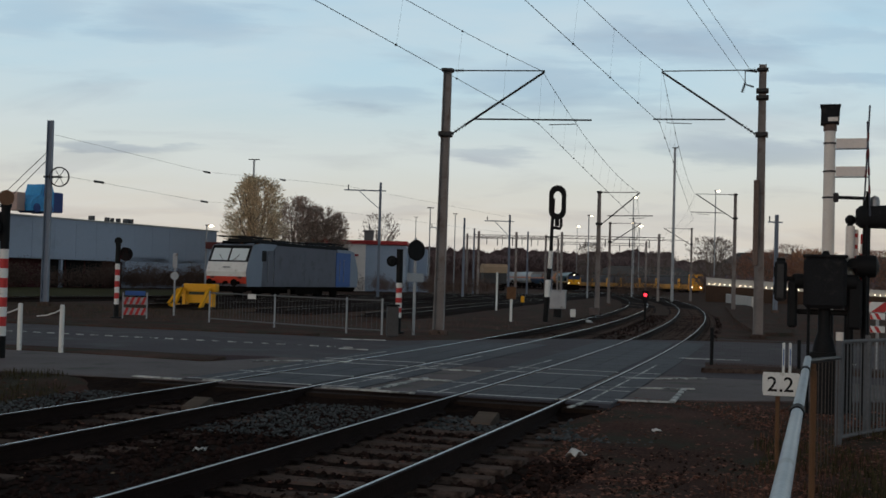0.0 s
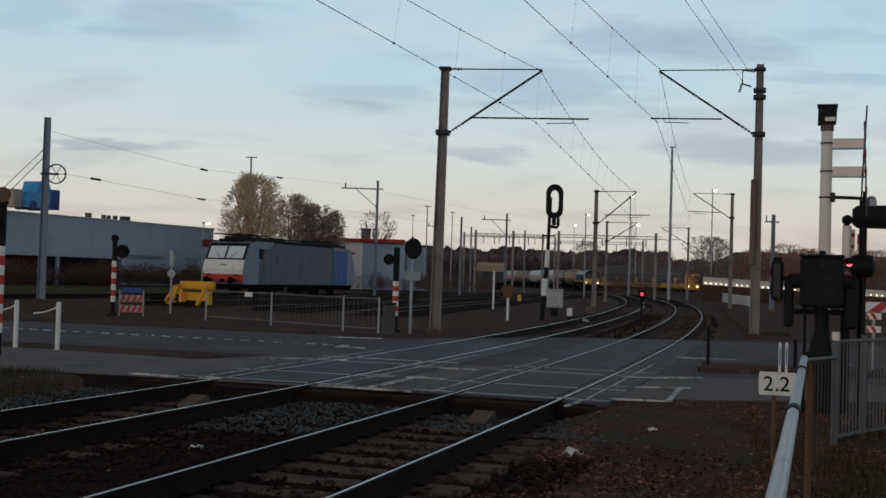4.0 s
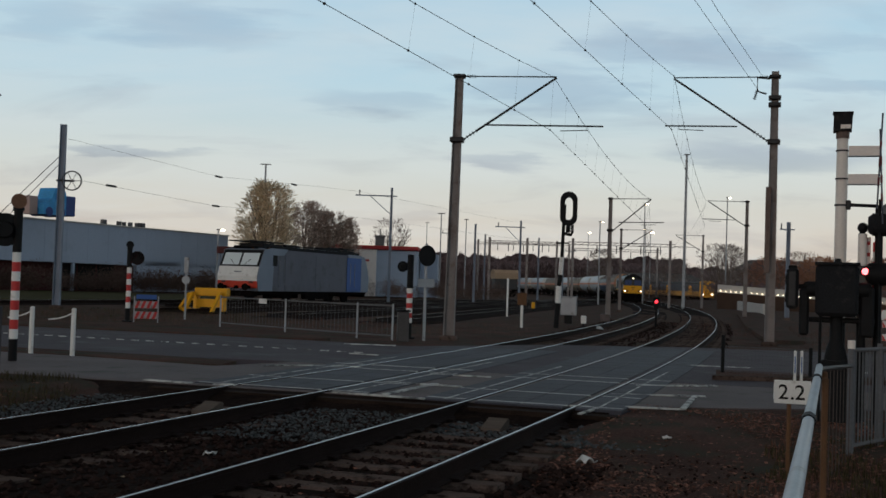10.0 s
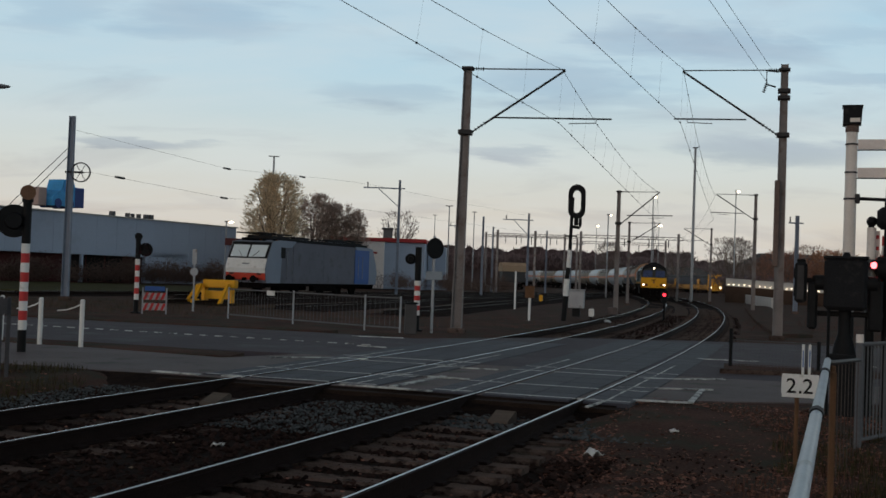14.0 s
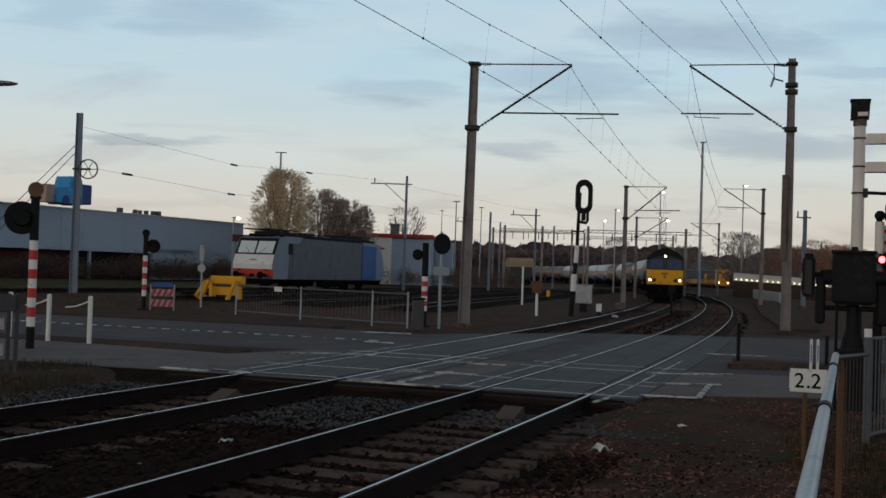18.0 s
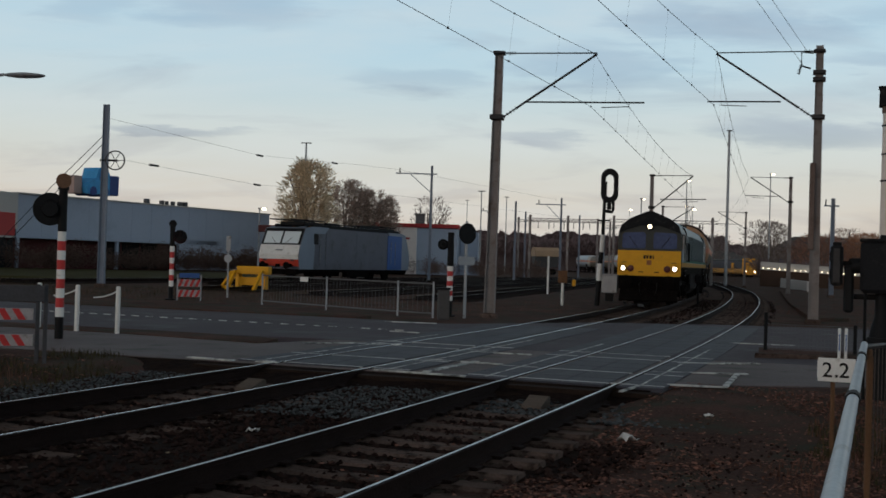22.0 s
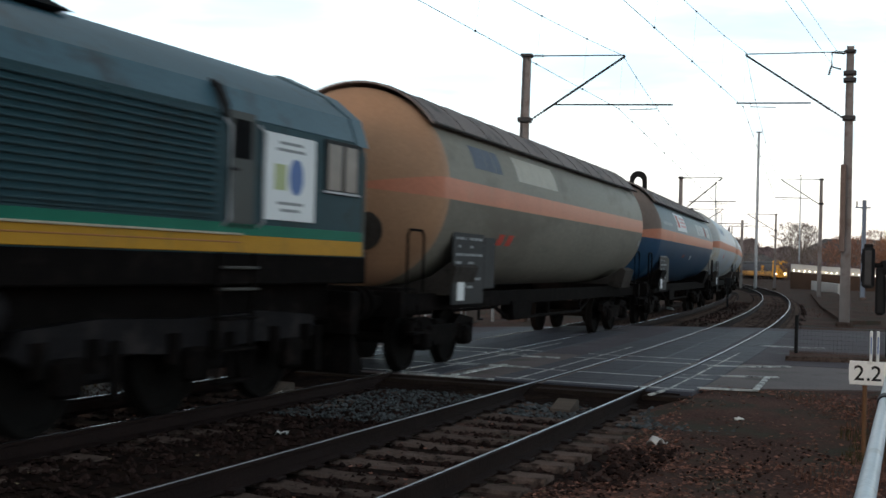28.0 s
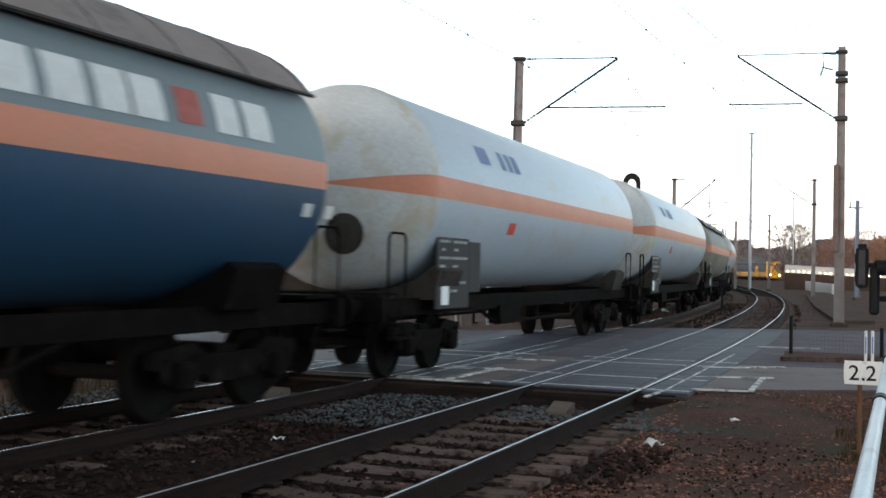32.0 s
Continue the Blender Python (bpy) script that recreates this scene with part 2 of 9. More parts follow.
RAIL_TOP = material("bright rail head", (0.62, 0.63, 0.65), 0.24, 1.0, vary=0.10, scale=1.5, grain=20, bump=0.03)
SLEEPER = material("weathered concrete sleeper", (0.100, 0.070, 0.059), 0.9, gloss=0.05, vary=0.35, scale=3, grain=40, bump=0.4, per_piece=0.35, dirt=(0.030, 0.020, 0.016), dirt_amount=0.5)
WOOD_PALE = material("weathered pale timber", (0.25, 0.21, 0.17), 0.85, vary=0.3, scale=3, grain=60, stretch=(1, 6, 6))
WOOD_RUST = material("rust-brown timber post", (0.13, 0.065, 0.032), 0.85, vary=0.35, scale=3, grain=50, stretch=(6, 6, 1))
GALV = material("galvanised steel", (0.34, 0.35, 0.37), 0.5, 0.3, vary=0.2, scale=1.5, grain=50, dirt=(0.14, 0.12, 0.11), dirt_amount=0.3)
GALV_PALE = material("pale blue-grey painted tube", (0.44, 0.50, 0.56), 0.45, 0.1, vary=0.14, scale=3, grain=40, dirt=(0.24, 0.25, 0.26), dirt_amount=0.25, coat=0.15)
MAST = material("brown-grey weathered steel mast", (0.235, 0.21, 0.205), 0.7, 0.0, vary=0.3, scale=1.2, grain=40, bump=0.2, dirt=(0.16, 0.118, 0.105), dirt_amount=0.4)
MAST_BLUE = material("blue-grey painted steel mast", (0.20, 0.23, 0.29), 0.6, 0.0, vary=0.22, scale=1.2, grain=40)
STEEL_DARK = material("dark steel fitting", (0.035, 0.034, 0.036), 0.55, 0.4, vary=0.3, scale=4, grain=40)
WIRE = material("oxidised copper wire", (0.045, 0.045, 0.048), 0.6, 0.5, vary=0.2, scale=2, grain=20, bump=0)
BLACK = material("black painted steel", (0.011, 0.011, 0.012), 0.6, gloss=0.12, vary=0.3, scale=4, grain=40)
BLACK_MATT = material("matt black housing", (0.017, 0.017, 0.019), 0.8, gloss=0.1, vary=0.3, scale=3, grain=40, dirt=(0.045, 0.042, 0.04), dirt_amount=0.3)
WHITE = material("white paint", (0.74, 0.73, 0.71), 0.5, vary=0.10, scale=3, grain=40, dirt=(0.42, 0.39, 0.35), dirt_amount=0.28)
CREAM = material("cream painted post", (0.80, 0.72, 0.66), 0.55, vary=0.10, scale=2, grain=40, dirt=(0.62, 0.53, 0.47), dirt_amount=0.25)
# white paint, its pink tint being warm light put into the colour
PINK_WHITE = material("white panel with warm light painted in", (0.88, 0.78, 0.73), 0.6, vary=0.08, scale=2, grain=30)
RED = material("red signal paint", (0.50, 0.035, 0.035), 0.5, vary=0.2, scale=3, grain=40, dirt=(0.25, 0.04, 0.04), dirt_amount=0.3)
YELLOW = material("yellow safety paint", (0.74, 0.35, 0.005), 0.5, vary=0.12, scale=2, grain=40, dirt=(0.55, 0.30, 0.02), dirt_amount=0.2)
LAMP_LENS = material("dark red lens", (0.10, 0.022, 0.015), 0.4, vary=0.1, scale=5, grain=30, bump=0, gloss=0.3)
LAMP_RED = glowing("lit red lamp", (1.0, 0.03, 0.05), 3.2)
LAMP_WARM = glowing("lit warm lamp", (1.0, 0.80, 0.55), 6.0)
LAMP_WHITE = glowing("lit headlamp", (1.0, 0.80, 0.56), 6.0)


# ---- mesh tools ----
class Mesh:
    """Gathers vertices and faces of one part."""

    def __init__(self):
        self.v, self.f = [], []

    def add(self, verts, faces, m=None):
        n = len(self.v)
        self.v.extend([tuple(m @ Vector(p)) for p in verts] if m is not None else [tuple(p) for p in verts])
        self.f.extend([tuple(i + n for i in f) for f in faces])
        return self

    def box(self, cx, cy, cz, sx, sy, sz, c=0.0, m=None):
        hx, hy, hz = sx / 2, sy / 2, sz / 2
        at = Matrix.Translation((cx, cy, cz))
        at = at if m is None else m @ at
        if c <= 0:
            v = [(x * hx, y * hy, z * hz) for x in (-1, 1) for y in (-1, 1) for z in (-1, 1)]
            f = [(0, 1, 3, 2), (4, 6, 7, 5), (0, 4, 5, 1), (2, 3, 7, 6), (0, 2, 6, 4), (1, 5, 7, 3)]
            return self.add(v, f, at)
        c = min(c, hx * 0.49, hy * 0.49, hz * 0.49)
        v, ix = [], {}
        for x in (-1, 1):
            for y in (-1, 1):
                for z in (-1, 1):
                    for k in range(3):
                        ix[x, y, z, k] = len(v)
                        v.append((x * (hx - (c if k != 0 else 0)), y * (hy - (c if k != 1 else 0)), z * (hz - (c if k != 2 else 0))))
        f = []
        ring = ((-1, -1), (1, -1), (1, 1), (-1, 1))
        for s in (-1, 1):
            f.append(tuple(ix[s, a, b, 0] for a, b in ring))
            f.append(tuple(ix[a, s, b, 1] for a, b in ring))
            f.append(tuple(ix[a, b, s, 2] for a, b in ring))
        for a in (-1, 1):
            for b in (-1, 1):
                f.append((ix[a, b, -1, 0], ix[a, b, 1, 0], ix[a, b, 1, 1], ix[a, b, -1, 1]))
                f.append((ix[a, -1, b, 0], ix[a, 1, b, 0], ix[a, 1, b, 2], ix[a, -1, b, 2]))
                f.append((ix[-1, a, b, 1], ix[1, a, b, 1], ix[1, a, b, 2], ix[-1, a, b, 2]))
                for d in (-1, 1):
                    f.append((ix[a, b, d, 0], ix[a, b, d, 1], ix[a, b, d, 2]))
        return self.add(v, f, at)

    def rod(self, a, b, r, r2=None, n=10, caps=True):
        a, b = Vector(a), Vector(b)
        r2 = r if r2 is None else r2
        q = (b - a).to_track_quat("Z", "Y").to_matrix()
        v = [a + q @ Vector((r * math.cos(t), r * math.sin(t), 0)) for t in (i * math.tau / n for i in range(n))]
        v += [b + q @ Vector((r2 * math.cos(t), r2 * math.sin(t), 0)) for t in (i * math.tau / n for i in range(n))]
        f = [(i, (i + 1) % n, n + (i + 1) % n, n + i) for i in range(n)]
        if caps:
            f += [tuple(range(n))[::-1], tuple(range(n, 2 * n))]
        return self.add(v, f)

    def pipe(self, pts, r, n=8):
        pts = [Vector(p) for p in pts]
        v, f = [], []
        for i, p in enumerate(pts):
            d = (pts[min(i + 1, len(pts) - 1)] - pts[max(i - 1, 0)]).normalized()
            q = d.to_track_quat("Z", "Y").to_matrix()
            v += [p + q @ Vector((r * math.cos(k * math.tau / n), r * math.sin(k * math.tau / n), 0)) for k in range(n)]
        for i in range(len(pts) - 1):
            f += [(i * n + k, i * n + (k + 1) % n, i * n + n + (k + 1) % n, i * n + n + k) for k in range(n)]
        f += [tuple(range(n))[::-1], tuple(range(len(v) - n, len(v)))]
        return self.add(v, f)

    def lathe(self, profile, n=24, axis="z", m=None, caps=True):
        """profile: (radius, height) pairs turned round the axis."""
        v, f = [], []
        for r, h in profile:
            for k in range(n):
                a = k * math.tau / n
                p = (r * math.cos(a), r * math.sin(a), h)
                v.append(p if axis == "z" else ((p[0], h, p[1]) if axis == "y" else (h, p[0], p[1])))
        for i in range(len(profile) - 1):
            f += [(i * n + k, i * n + (k + 1) % n, i * n + n + (k + 1) % n, i * n + n + k) for k in range(n)]
        if caps and profile[0][0] > 1e-4:
            f.append(tuple(range(n))[::-1])
        if caps and profile[-1][0] > 1e-4:
            f.append(tuple(range(len(v) - n, len(v))))
        return self.add(v, f, m)

    def prism(self, outline, lo, hi, axis="y", m=None):
        """An outline in the plane across the axis, drawn out from lo to hi."""
        n = len(outline)
        put = {"y": lambda p, h: (p[0], h, p[1]), "z": lambda p, h: (p[0], p[1], h), "x": lambda p, h: (h, p[0], p[1])}[axis]
        v = [put(p, lo) for p in outline] + [put(p, hi) for p in outline]
        f = [(i, (i + 1) % n, n + (i + 1) % n, n + i) for i in range(n)] + [tuple(range(n))[::-1], tuple(range(n, 2 * n))]
        return self.add(v, f, m)

    def ball(self, c, r, n=12, m=6, sx=1, sy=1, sz=1):
        prof = [(r * math.sin(math.pi * i / m), -r * math.cos(math.pi * i / m)) for i in range(m + 1)]
        return self.lathe(prof, n, m=Matrix.Translation(c) @ Matrix.Diagonal((sx, sy, sz, 1)))

    def ob(self, name, mat, parent=None, label="", smooth=False, tidy=True):
        me = bpy.data.meshes.new(name)
        me.from_pydata(self.v, [], self.f)
        if tidy and len(self.f) < 30000:
            bm = bmesh.new()
            bm.from_mesh(me)
            bmesh.ops.remove_doubles(bm, verts=bm.verts, dist=1e-5)
            bmesh.ops.recalc_face_normals(bm, faces=bm.faces)
            bm.to_mesh(me)
            bm.free()
        me.materials.append(mat)
        if smooth:
            me.shade_smooth()
            me.set_sharp_from_angle(angle=radians(smooth if smooth is not True else 40))
        o = new(name, me)
        if parent is not None:
            o.parent = parent
        return tagged(o, label) if label else o


def thing(name, m, label, category, group="", kind=""):
    o = new(name)
    o.matrix_world = m
    return tagged(o, label, category, group, kind)


# ---- the plan: tracks ----
# the running lines swing to the left in one long bend; heading is measured clockwise from +y
BEND_S = (0, 30, 60, 90, 120, 160, 200, 260, 330, 420)
BEND_K = (-2.07, -1.57, -1.58, -1.01, -0.90, -1.39, -1.16, -2.22, -2.75, -2.89)
S0, S1 = -160, 640
_s = np.arange(S0, S1 + 1.0)
_k = np.interp(_s, BEND_S, BEND_K) * 1e-3
_h = np.concatenate([[0], np.cumsum((_k[1:] + _k[:-1]) / 2)])
_h += 0.2936 - _h[-S0]
_x = np.concatenate([[0], np.cumsum((np.sin(_h[1:]) + np.sin(_h[:-1])) / 2)])
_y = np.concatenate([[0], np.cumsum((np.cos(_h[1:]) + np.cos(_h[:-1])) / 2)])
_x += 2.1242 - _x[-S0]
_y += 31.0219 - _y[-S0]
GAP = 3.69      # between the two running lines
GAUGE = 1.435


def line(s, off=0.0):
    """A place on the running line at the run s, off metres to its right, and the heading."""
    h = float(np.interp(s, _s, _h))
    return float(np.interp(s, _s, _x)) + off * math.cos(h), float(np.interp(s, _s, _y)) - off * math.sin(h), h


ROAD = radians(17.5)


def road(u, w, z=0.0):
    """A place in the level crossing's own square: u along the rails, w along the road."""
    return (math.sin(ROAD) * u + math.cos(ROAD) * w, math.cos(ROAD) * u - math.sin(ROAD) * w, z)


def at_road(u, w, z=0.0, turn=0.0):
    x, y, _ = road(u, w)
    return pose(x, y, z, 0, 0, -17.5 + turn)


# ---- ground ----
def ground_height(x, y):
    far = math.hypot(x, y)
    z = -0.24 + 0.05 * noise.noise((x * 0.6, y * 0.6, 0)) + 0.02 * noise.noise((x * 2.1, y * 2.1, 5))
    # the low bank under the foot of the railings
    u = math.sin(ROAD) * x + math.cos(ROAD) * y
    w = math.cos(ROAD) * x - math.sin(ROAD) * y
    if 0 < u < 19.0:
        z += 0.10 * max(0.0, min(1.0, (w + 1.2) / 2.0))
        side = max(0.0, min(1.0, (w + 2.9) / 0.7)) + max(0.0, min(1.0, (-9.6 - w) / 0.7))
        z += (-0.034 - z) * side * max(0.0, min(1.0, (u - 12.2) / 2.8))
    return z if far < 120 else z - 0.1


def make_ground():
    m = Mesh()
    xs = [-3000, -900, -300, -120, -60, -40] + [i * 0.5 for i in range(-60, 61)] + [40, 60, 120, 300, 900, 3000]
    ys = [-3000, -800, -200, -60, -20] + [i * 0.5 for i in range(-10, 101)] + [60, 80, 110, 150, 220, 320, 500, 900, 1600, 3200]
    nx = len(xs)
    for y in ys:
        for x in xs:
            m.v.append((x, y, ground_height(x, y)))
    for j in range(len(ys) - 1):
        for i in range(nx - 1):
            a = j * nx + i
            m.f.append((a, a + 1, a + nx + 1, a + nx))
    o = m.ob("ground", SOIL, smooth=True, tidy=False)
    tagged(o, "dark brown soil with dead leaves and thin grass", "ground", kind="structure")


make_ground()


def slab(name, outline, top, thick, mat, label, category, lift=0.0):
    m = Mesh().prism([road(u, w)[:2] for u, w in outline], top - thick, top + lift, "z")
    return tagged(m.ob(name, mat), label, category, kind="structure")


slab("road", [(20.6, -80), (28.6, -80), (28.6, -12.5), (28.2, -9.6), (32.3, -6.8), (34.6, -3.2), (36.5, 4), (42, 80), (22.6, 80), (21.2, 1.0), (20.9, -3.0), (20.9, -9.5), (20.6, -12)], -0.012, 0.3, ASPHALT, "worn dark asphalt road over the railway", "road")
slab("pavement", [(15.0, -70), (19.4, -70), (19.4, -13.5), (18.95, -10.2), (20.898, -9.5), (20.898, -3.0), (21.0, -1.3), (21.9, -0.3), (22.2, 70), (18.6, 70), (18.4, 2.0), (17.1, -0.5), (16.45, -1.83), (16.0, -2.6), (15.5, -4.0), (15.45, -8.5), (15.4, -10.3)], -0.016, 0.3, PAVING, "grey cycle path and footway beside the road", "pavement")


def strip(name, off, width, z, s_from, s_to, mat, parent=None, step=2.0, edge=0.25, label=""):
    """A bed with sloping shoulders along the running line."""
    m = Mesh()
    rows = int((s_to - s_from) / step) + 1
    cut = ((-width / 2 - edge * 2.2, z - edge), (-width / 2, z), (width / 2, z), (width / 2 + edge * 2.2, z - edge))
    for i in range(rows):
        s = s_from + (s_to - s_from) * i / (rows - 1)
        for o, h in cut:
            x, y, _ = line(s, off + o)
            m.v.append((x, y, h + (0.02 * noise.noise((x * 1.5, y * 1.5, 9)) if abs(o) <= width / 2 else 0)))
    for i in range(rows - 1):
        for k in range(3):
            a = i * 4 + k
            m.f.append((a, a + 1, a + 5, a + 4))
    return m.ob(name, mat, parent, label, smooth=True, tidy=False)


RAIL_CUT = [(-0.075, -0.172), (0.075, -0.172), (0.075, -0.160), (0.012, -0.140), (0.010, -0.045), (0.034, -0.034), (0.036, -0.004), (-0.036, -0.004), (-0.034, -0.034), (-0.010, -0.045), (-0.012, -0.140), (-0.075, -0.160)]


def along(outline, off, s_from, s_to, step=2.0, closed=True):
    m = Mesh()
    rows = max(2, int(round((s_to - s_from) / step)) + 1)
    n = len(outline)
    for i in range(rows):
        s = s_from + (s_to - s_from) * i / (rows - 1)
        for o, z in outline:
            x, y, _ = line(s, off + o)
            m.v.append((x, y, z))
    for i in range(rows - 1):
        for k in range(n if closed else n - 1):
            a, b = i * n + k, i * n + (k + 1) % n
            m.f.append((a, b, b + n, a + n))
    if closed:
        m.f += [tuple(range(n))[::-1], tuple(range(len(m.v) - n, len(m.v)))]
    return m


def make_track(off, s_from, s_to, label, bed=True):
    root = thing("railway_track", Matrix(), label, "railway track", "running lines", "structure")
    if bed:
        strip("ballast_bed", off, 2.7, -0.235, s_from, s_to, BALLAST, root, label="brown dirty ballast")
    for side in (-1, 1):
        o = off + side * (GAUGE / 2 + 0.036)
        r = along(RAIL_CUT, o, s_from, s_to).ob("rail", RAIL_SIDE, root, "rusty rail with a bright worn head", smooth=30, tidy=False)
        top = [(-0.011 - side * 0.010, -0.0035), (-0.008 - side * 0.010, 0.0), (0.008 - side * 0.010, 0.0), (0.011 - side * 0.010, -0.0035)]
        along(top, o, s_from, s_to, closed=False).ob("rail_head", RAIL_WORN if off > 1 else RAIL_TOP, r, "bright worn rail head", tidy=False)
    return root


TRACKS = [make_track(0.0, -100, 560, "single ballasted railway line with bright rail heads"), make_track(GAP, -100, 560, "curving ballasted railway line with bright rail heads")]
# dark ballast between and beside the lines before the crossing
strip("ballast_bed", GAP / 2, 1.7, -0.195, -60, -15.0, BALLAST, TRACKS[0], label="brown dirty ballast between the lines")
strip("ballast_bed", -1.95, 1.0, -0.205, -60, -15.0, BALLAST, TRACKS[0], label="brown dirty ballast beside the line")


# ---- markings on the crossing ----
def marking(u0, w0, u1, w1, width, label="worn white road marking"):
    a, b = Vector(road(u0, w0)), Vector(road(u1, w1))
    d = (b - a).normalized()
    n = Vector((-d.y, d.x, 0)) * width / 2
    v = [a - n, b - n, b + n, a + n]
    m = Mesh().add([(p.x, p.y, -0.014) for p in v] + [(p.x, p.y, 0.006) for p in v], [(0, 3, 2, 1), (4, 5, 6, 7), (0, 1, 5, 4), (1, 2, 6, 5), (2, 3, 7, 6), (3, 0, 4, 7)])
    o = m.ob("road_marking", PAINT)
    return tagged(o, label, "road marking", "white lines on the road", "structure")


for k in range(44):
    marking(25.3 - 0.0166 * k, -28.0 + k * 0.426, 25.292 - 0.0166 * k, -27.80 + k * 0.426, 0.05)
for u0, w0, u1, w1, wd in ((15.62, -9.6, 15.55, -8.75, 0.10), (15.62, -8.4, 15.66, -8.05, 0.09), (15.55, -6.45, 15.42, -5.0, 0.09), (15.72, -3.0, 15.80, -2.75, 0.08), (16.04, -2.28, 16.19, -1.52, 0.09), (16.19, -1.52, 18.34, -1.54, 0.08), (17.86, -2.76, 18.44, -1.39, 0.07), (14.77, -2.69, 15.62, -2.6, 0.05),
                           (15.72, -5.70, 17.85, -5.60, 0.10), (17.66, -6.4, 17.6, -5.1, 0.09), (19.5, -9.5, 20.35, -8.6, 0.08), (20.35, -8.5, 20.38, -7.9, 0.07), (19.73, -2.62, 20.66, -1.37, 0.11), (19.7, -6.3, 19.8, -5.2, 0.08), (27.7, -11.2, 28.0, -9.9, 0.10), (24.1, -9.6, 24.0, -8.9, 0.08), (26.0, -2.6, 26.2, -1.0, 0.08), (26.4, 0.2, 26.5, 1.4, 0.08)):
    marking(u0, w0, u1, w1, wd)


# kerbs and verges
OLIVE = material("olive autumn grass", (0.060, 0.058, 0.026), 0.95, vary=0.5, scale=0.35, grain=12, bump=0.5, gloss=0.05, dirt=(0.050, 0.036, 0.022), dirt_amount=0.4)
yard_grass = Mesh().prism([(-60, 72), (-24.5, 70), (-13.5, 96), (-24, 109), (-60, 90)], -0.5, -0.10, "z").ob("verge", OLIVE)
tagged(yard_grass, "olive grass strip before the warehouse", "verge", kind="structure")
def low_block(name, outline, top, mat, label, category, thick=0.3):
    return slab(name, outline, top, thick, mat, label, category)


low_block("verge", [(19.45, -60), (20.55, -60), (20.55, -12.2), (20.2, -10.4), (19.1, -10.15), (19.45, -13.5)], -0.002, SOIL, "brown grassy strip between cycle path and road", "verge")
low_block("kerb", [(22.1, -1.55), (22.35, -1.55), (23.2, 0.9), (23.2, 6), (22.95, 6), (22.95, 0.9)], 0.07, SLEEPER, "low dirty concrete kerb of the footway", "kerb")
low_block("verge", [(22.35, -1.5), (23.9, -1.6), (24.2, 6), (23.21, 6), (23.21, 0.95)], 0.07, SOIL, "brown earth strip under the mesh fence", "verge")
low_block("verge", [(28.65, -60), (29.6, -60), (29.6, -12.4), (28.65, -12.4)], 0.03, SOIL, "thin earthy strip behind the road", "verge")


# ---- crossing panels, joined tight along the rails ----
def track_block(name, off0, off1, s0, s1, top, mat, parent, label="", thick=0.14, c=0.012):
    a = [line(s0, off0), line(s0, off1), line(s1, off1), line(s1, off0)]
    inset = []
    cx = sum(p[0] for p in a) / 4
    cy = sum(p[1] for p in a) / 4
    for x, y, _ in a:
        d = math.hypot(x - cx, y - cy)
        inset.append((x + (cx - x) * c / d * 1.4, y + (cy - y) * c / d * 1.4))
    v = [(x, y, top - thick) for x, y, _ in a] + [(x, y, top - c * 0.5) for x, y, _ in a] + [(x, y, top) for x, y in inset]
    f = [(0, 3, 2, 1)] + [(i, (i + 1) % 4, 4 + (i + 1) % 4, 4 + i) for i in range(4)] + [(4 + i, 4 + (i + 1) % 4, 8 + (i + 1) % 4, 8 + i) for i in range(4)] + [(8, 9, 10, 11)]
    return Mesh().add(v, f).ob(name, mat, parent, label)


def crossing(off, s0, s1):
    root = thing("crossing_deck", Matrix(), "blue-grey rubber crossing panels between and beside the rails", "level crossing deck", "crossing decks", "structure")
    n = round((s1 - s0) / 0.9)
    step = (s1 - s0) / n
    for i in range(n):
        a, b = s0 + i * step + 0.006, s0 + (i + 1) * step - 0.006
        for o0, o1 in ((-0.615, -0.006), (0.006, 0.615), (0.80, 1.42), (-1.42, -0.80)):
            track_block("panel", off + o0, off + o1, a, b, 0.002, PANEL, root)
    for s in (-14.5, -12.85, -10.2, -9.2):
        for o0, o1 in ((-1.40, -0.82), (-0.64, 0.64), (0.82, 1.40)):
            track_block("edge_strip", off + o0, off + o1, s, s + 0.055, 0.005, STRIP_PAINT, root, "worn pale strip", 0.012, 0.002)
    for o0 in (-1.10, 1.06):
        track_block("edge_strip", off + o0, off + o0 + 0.035, s0 + 0.1, s0 + 8.0, 0.005, PAINT, root, "worn pale strip", 0.012, 0.002)
    return root


crossing(0.0, -14.55, -1.2)
crossing(GAP, -14.75, 2.6)
WEDGE = material("weathered brown timber wedge", (0.12, 0.092, 0.074), 0.9, vary=0.3, scale=3, grain=60, stretch=(1, 6, 6))
WOOD_DARK = material("dark creosoted timber", (0.026, 0.017, 0.013), 0.9, vary=0.4, scale=3, grain=40, gloss=0.1)
# timber edges and the pale wedges at the near end of each deck
for off in (0.0, GAP):
    root = thing("deck_edge", Matrix(), "dark timber beam along the edge of the crossing deck", "timber edge", "deck edges", "structure")
    for o0, o1 in ((-1.9, -0.82), (-0.66, 0.66), (0.82, 1.9)):
        track_block("timber", off + o0, off + o1, -15.05, -14.80, -0.05, WOOD_DARK, root, "dark creosoted timber", 0.2, 0.02)
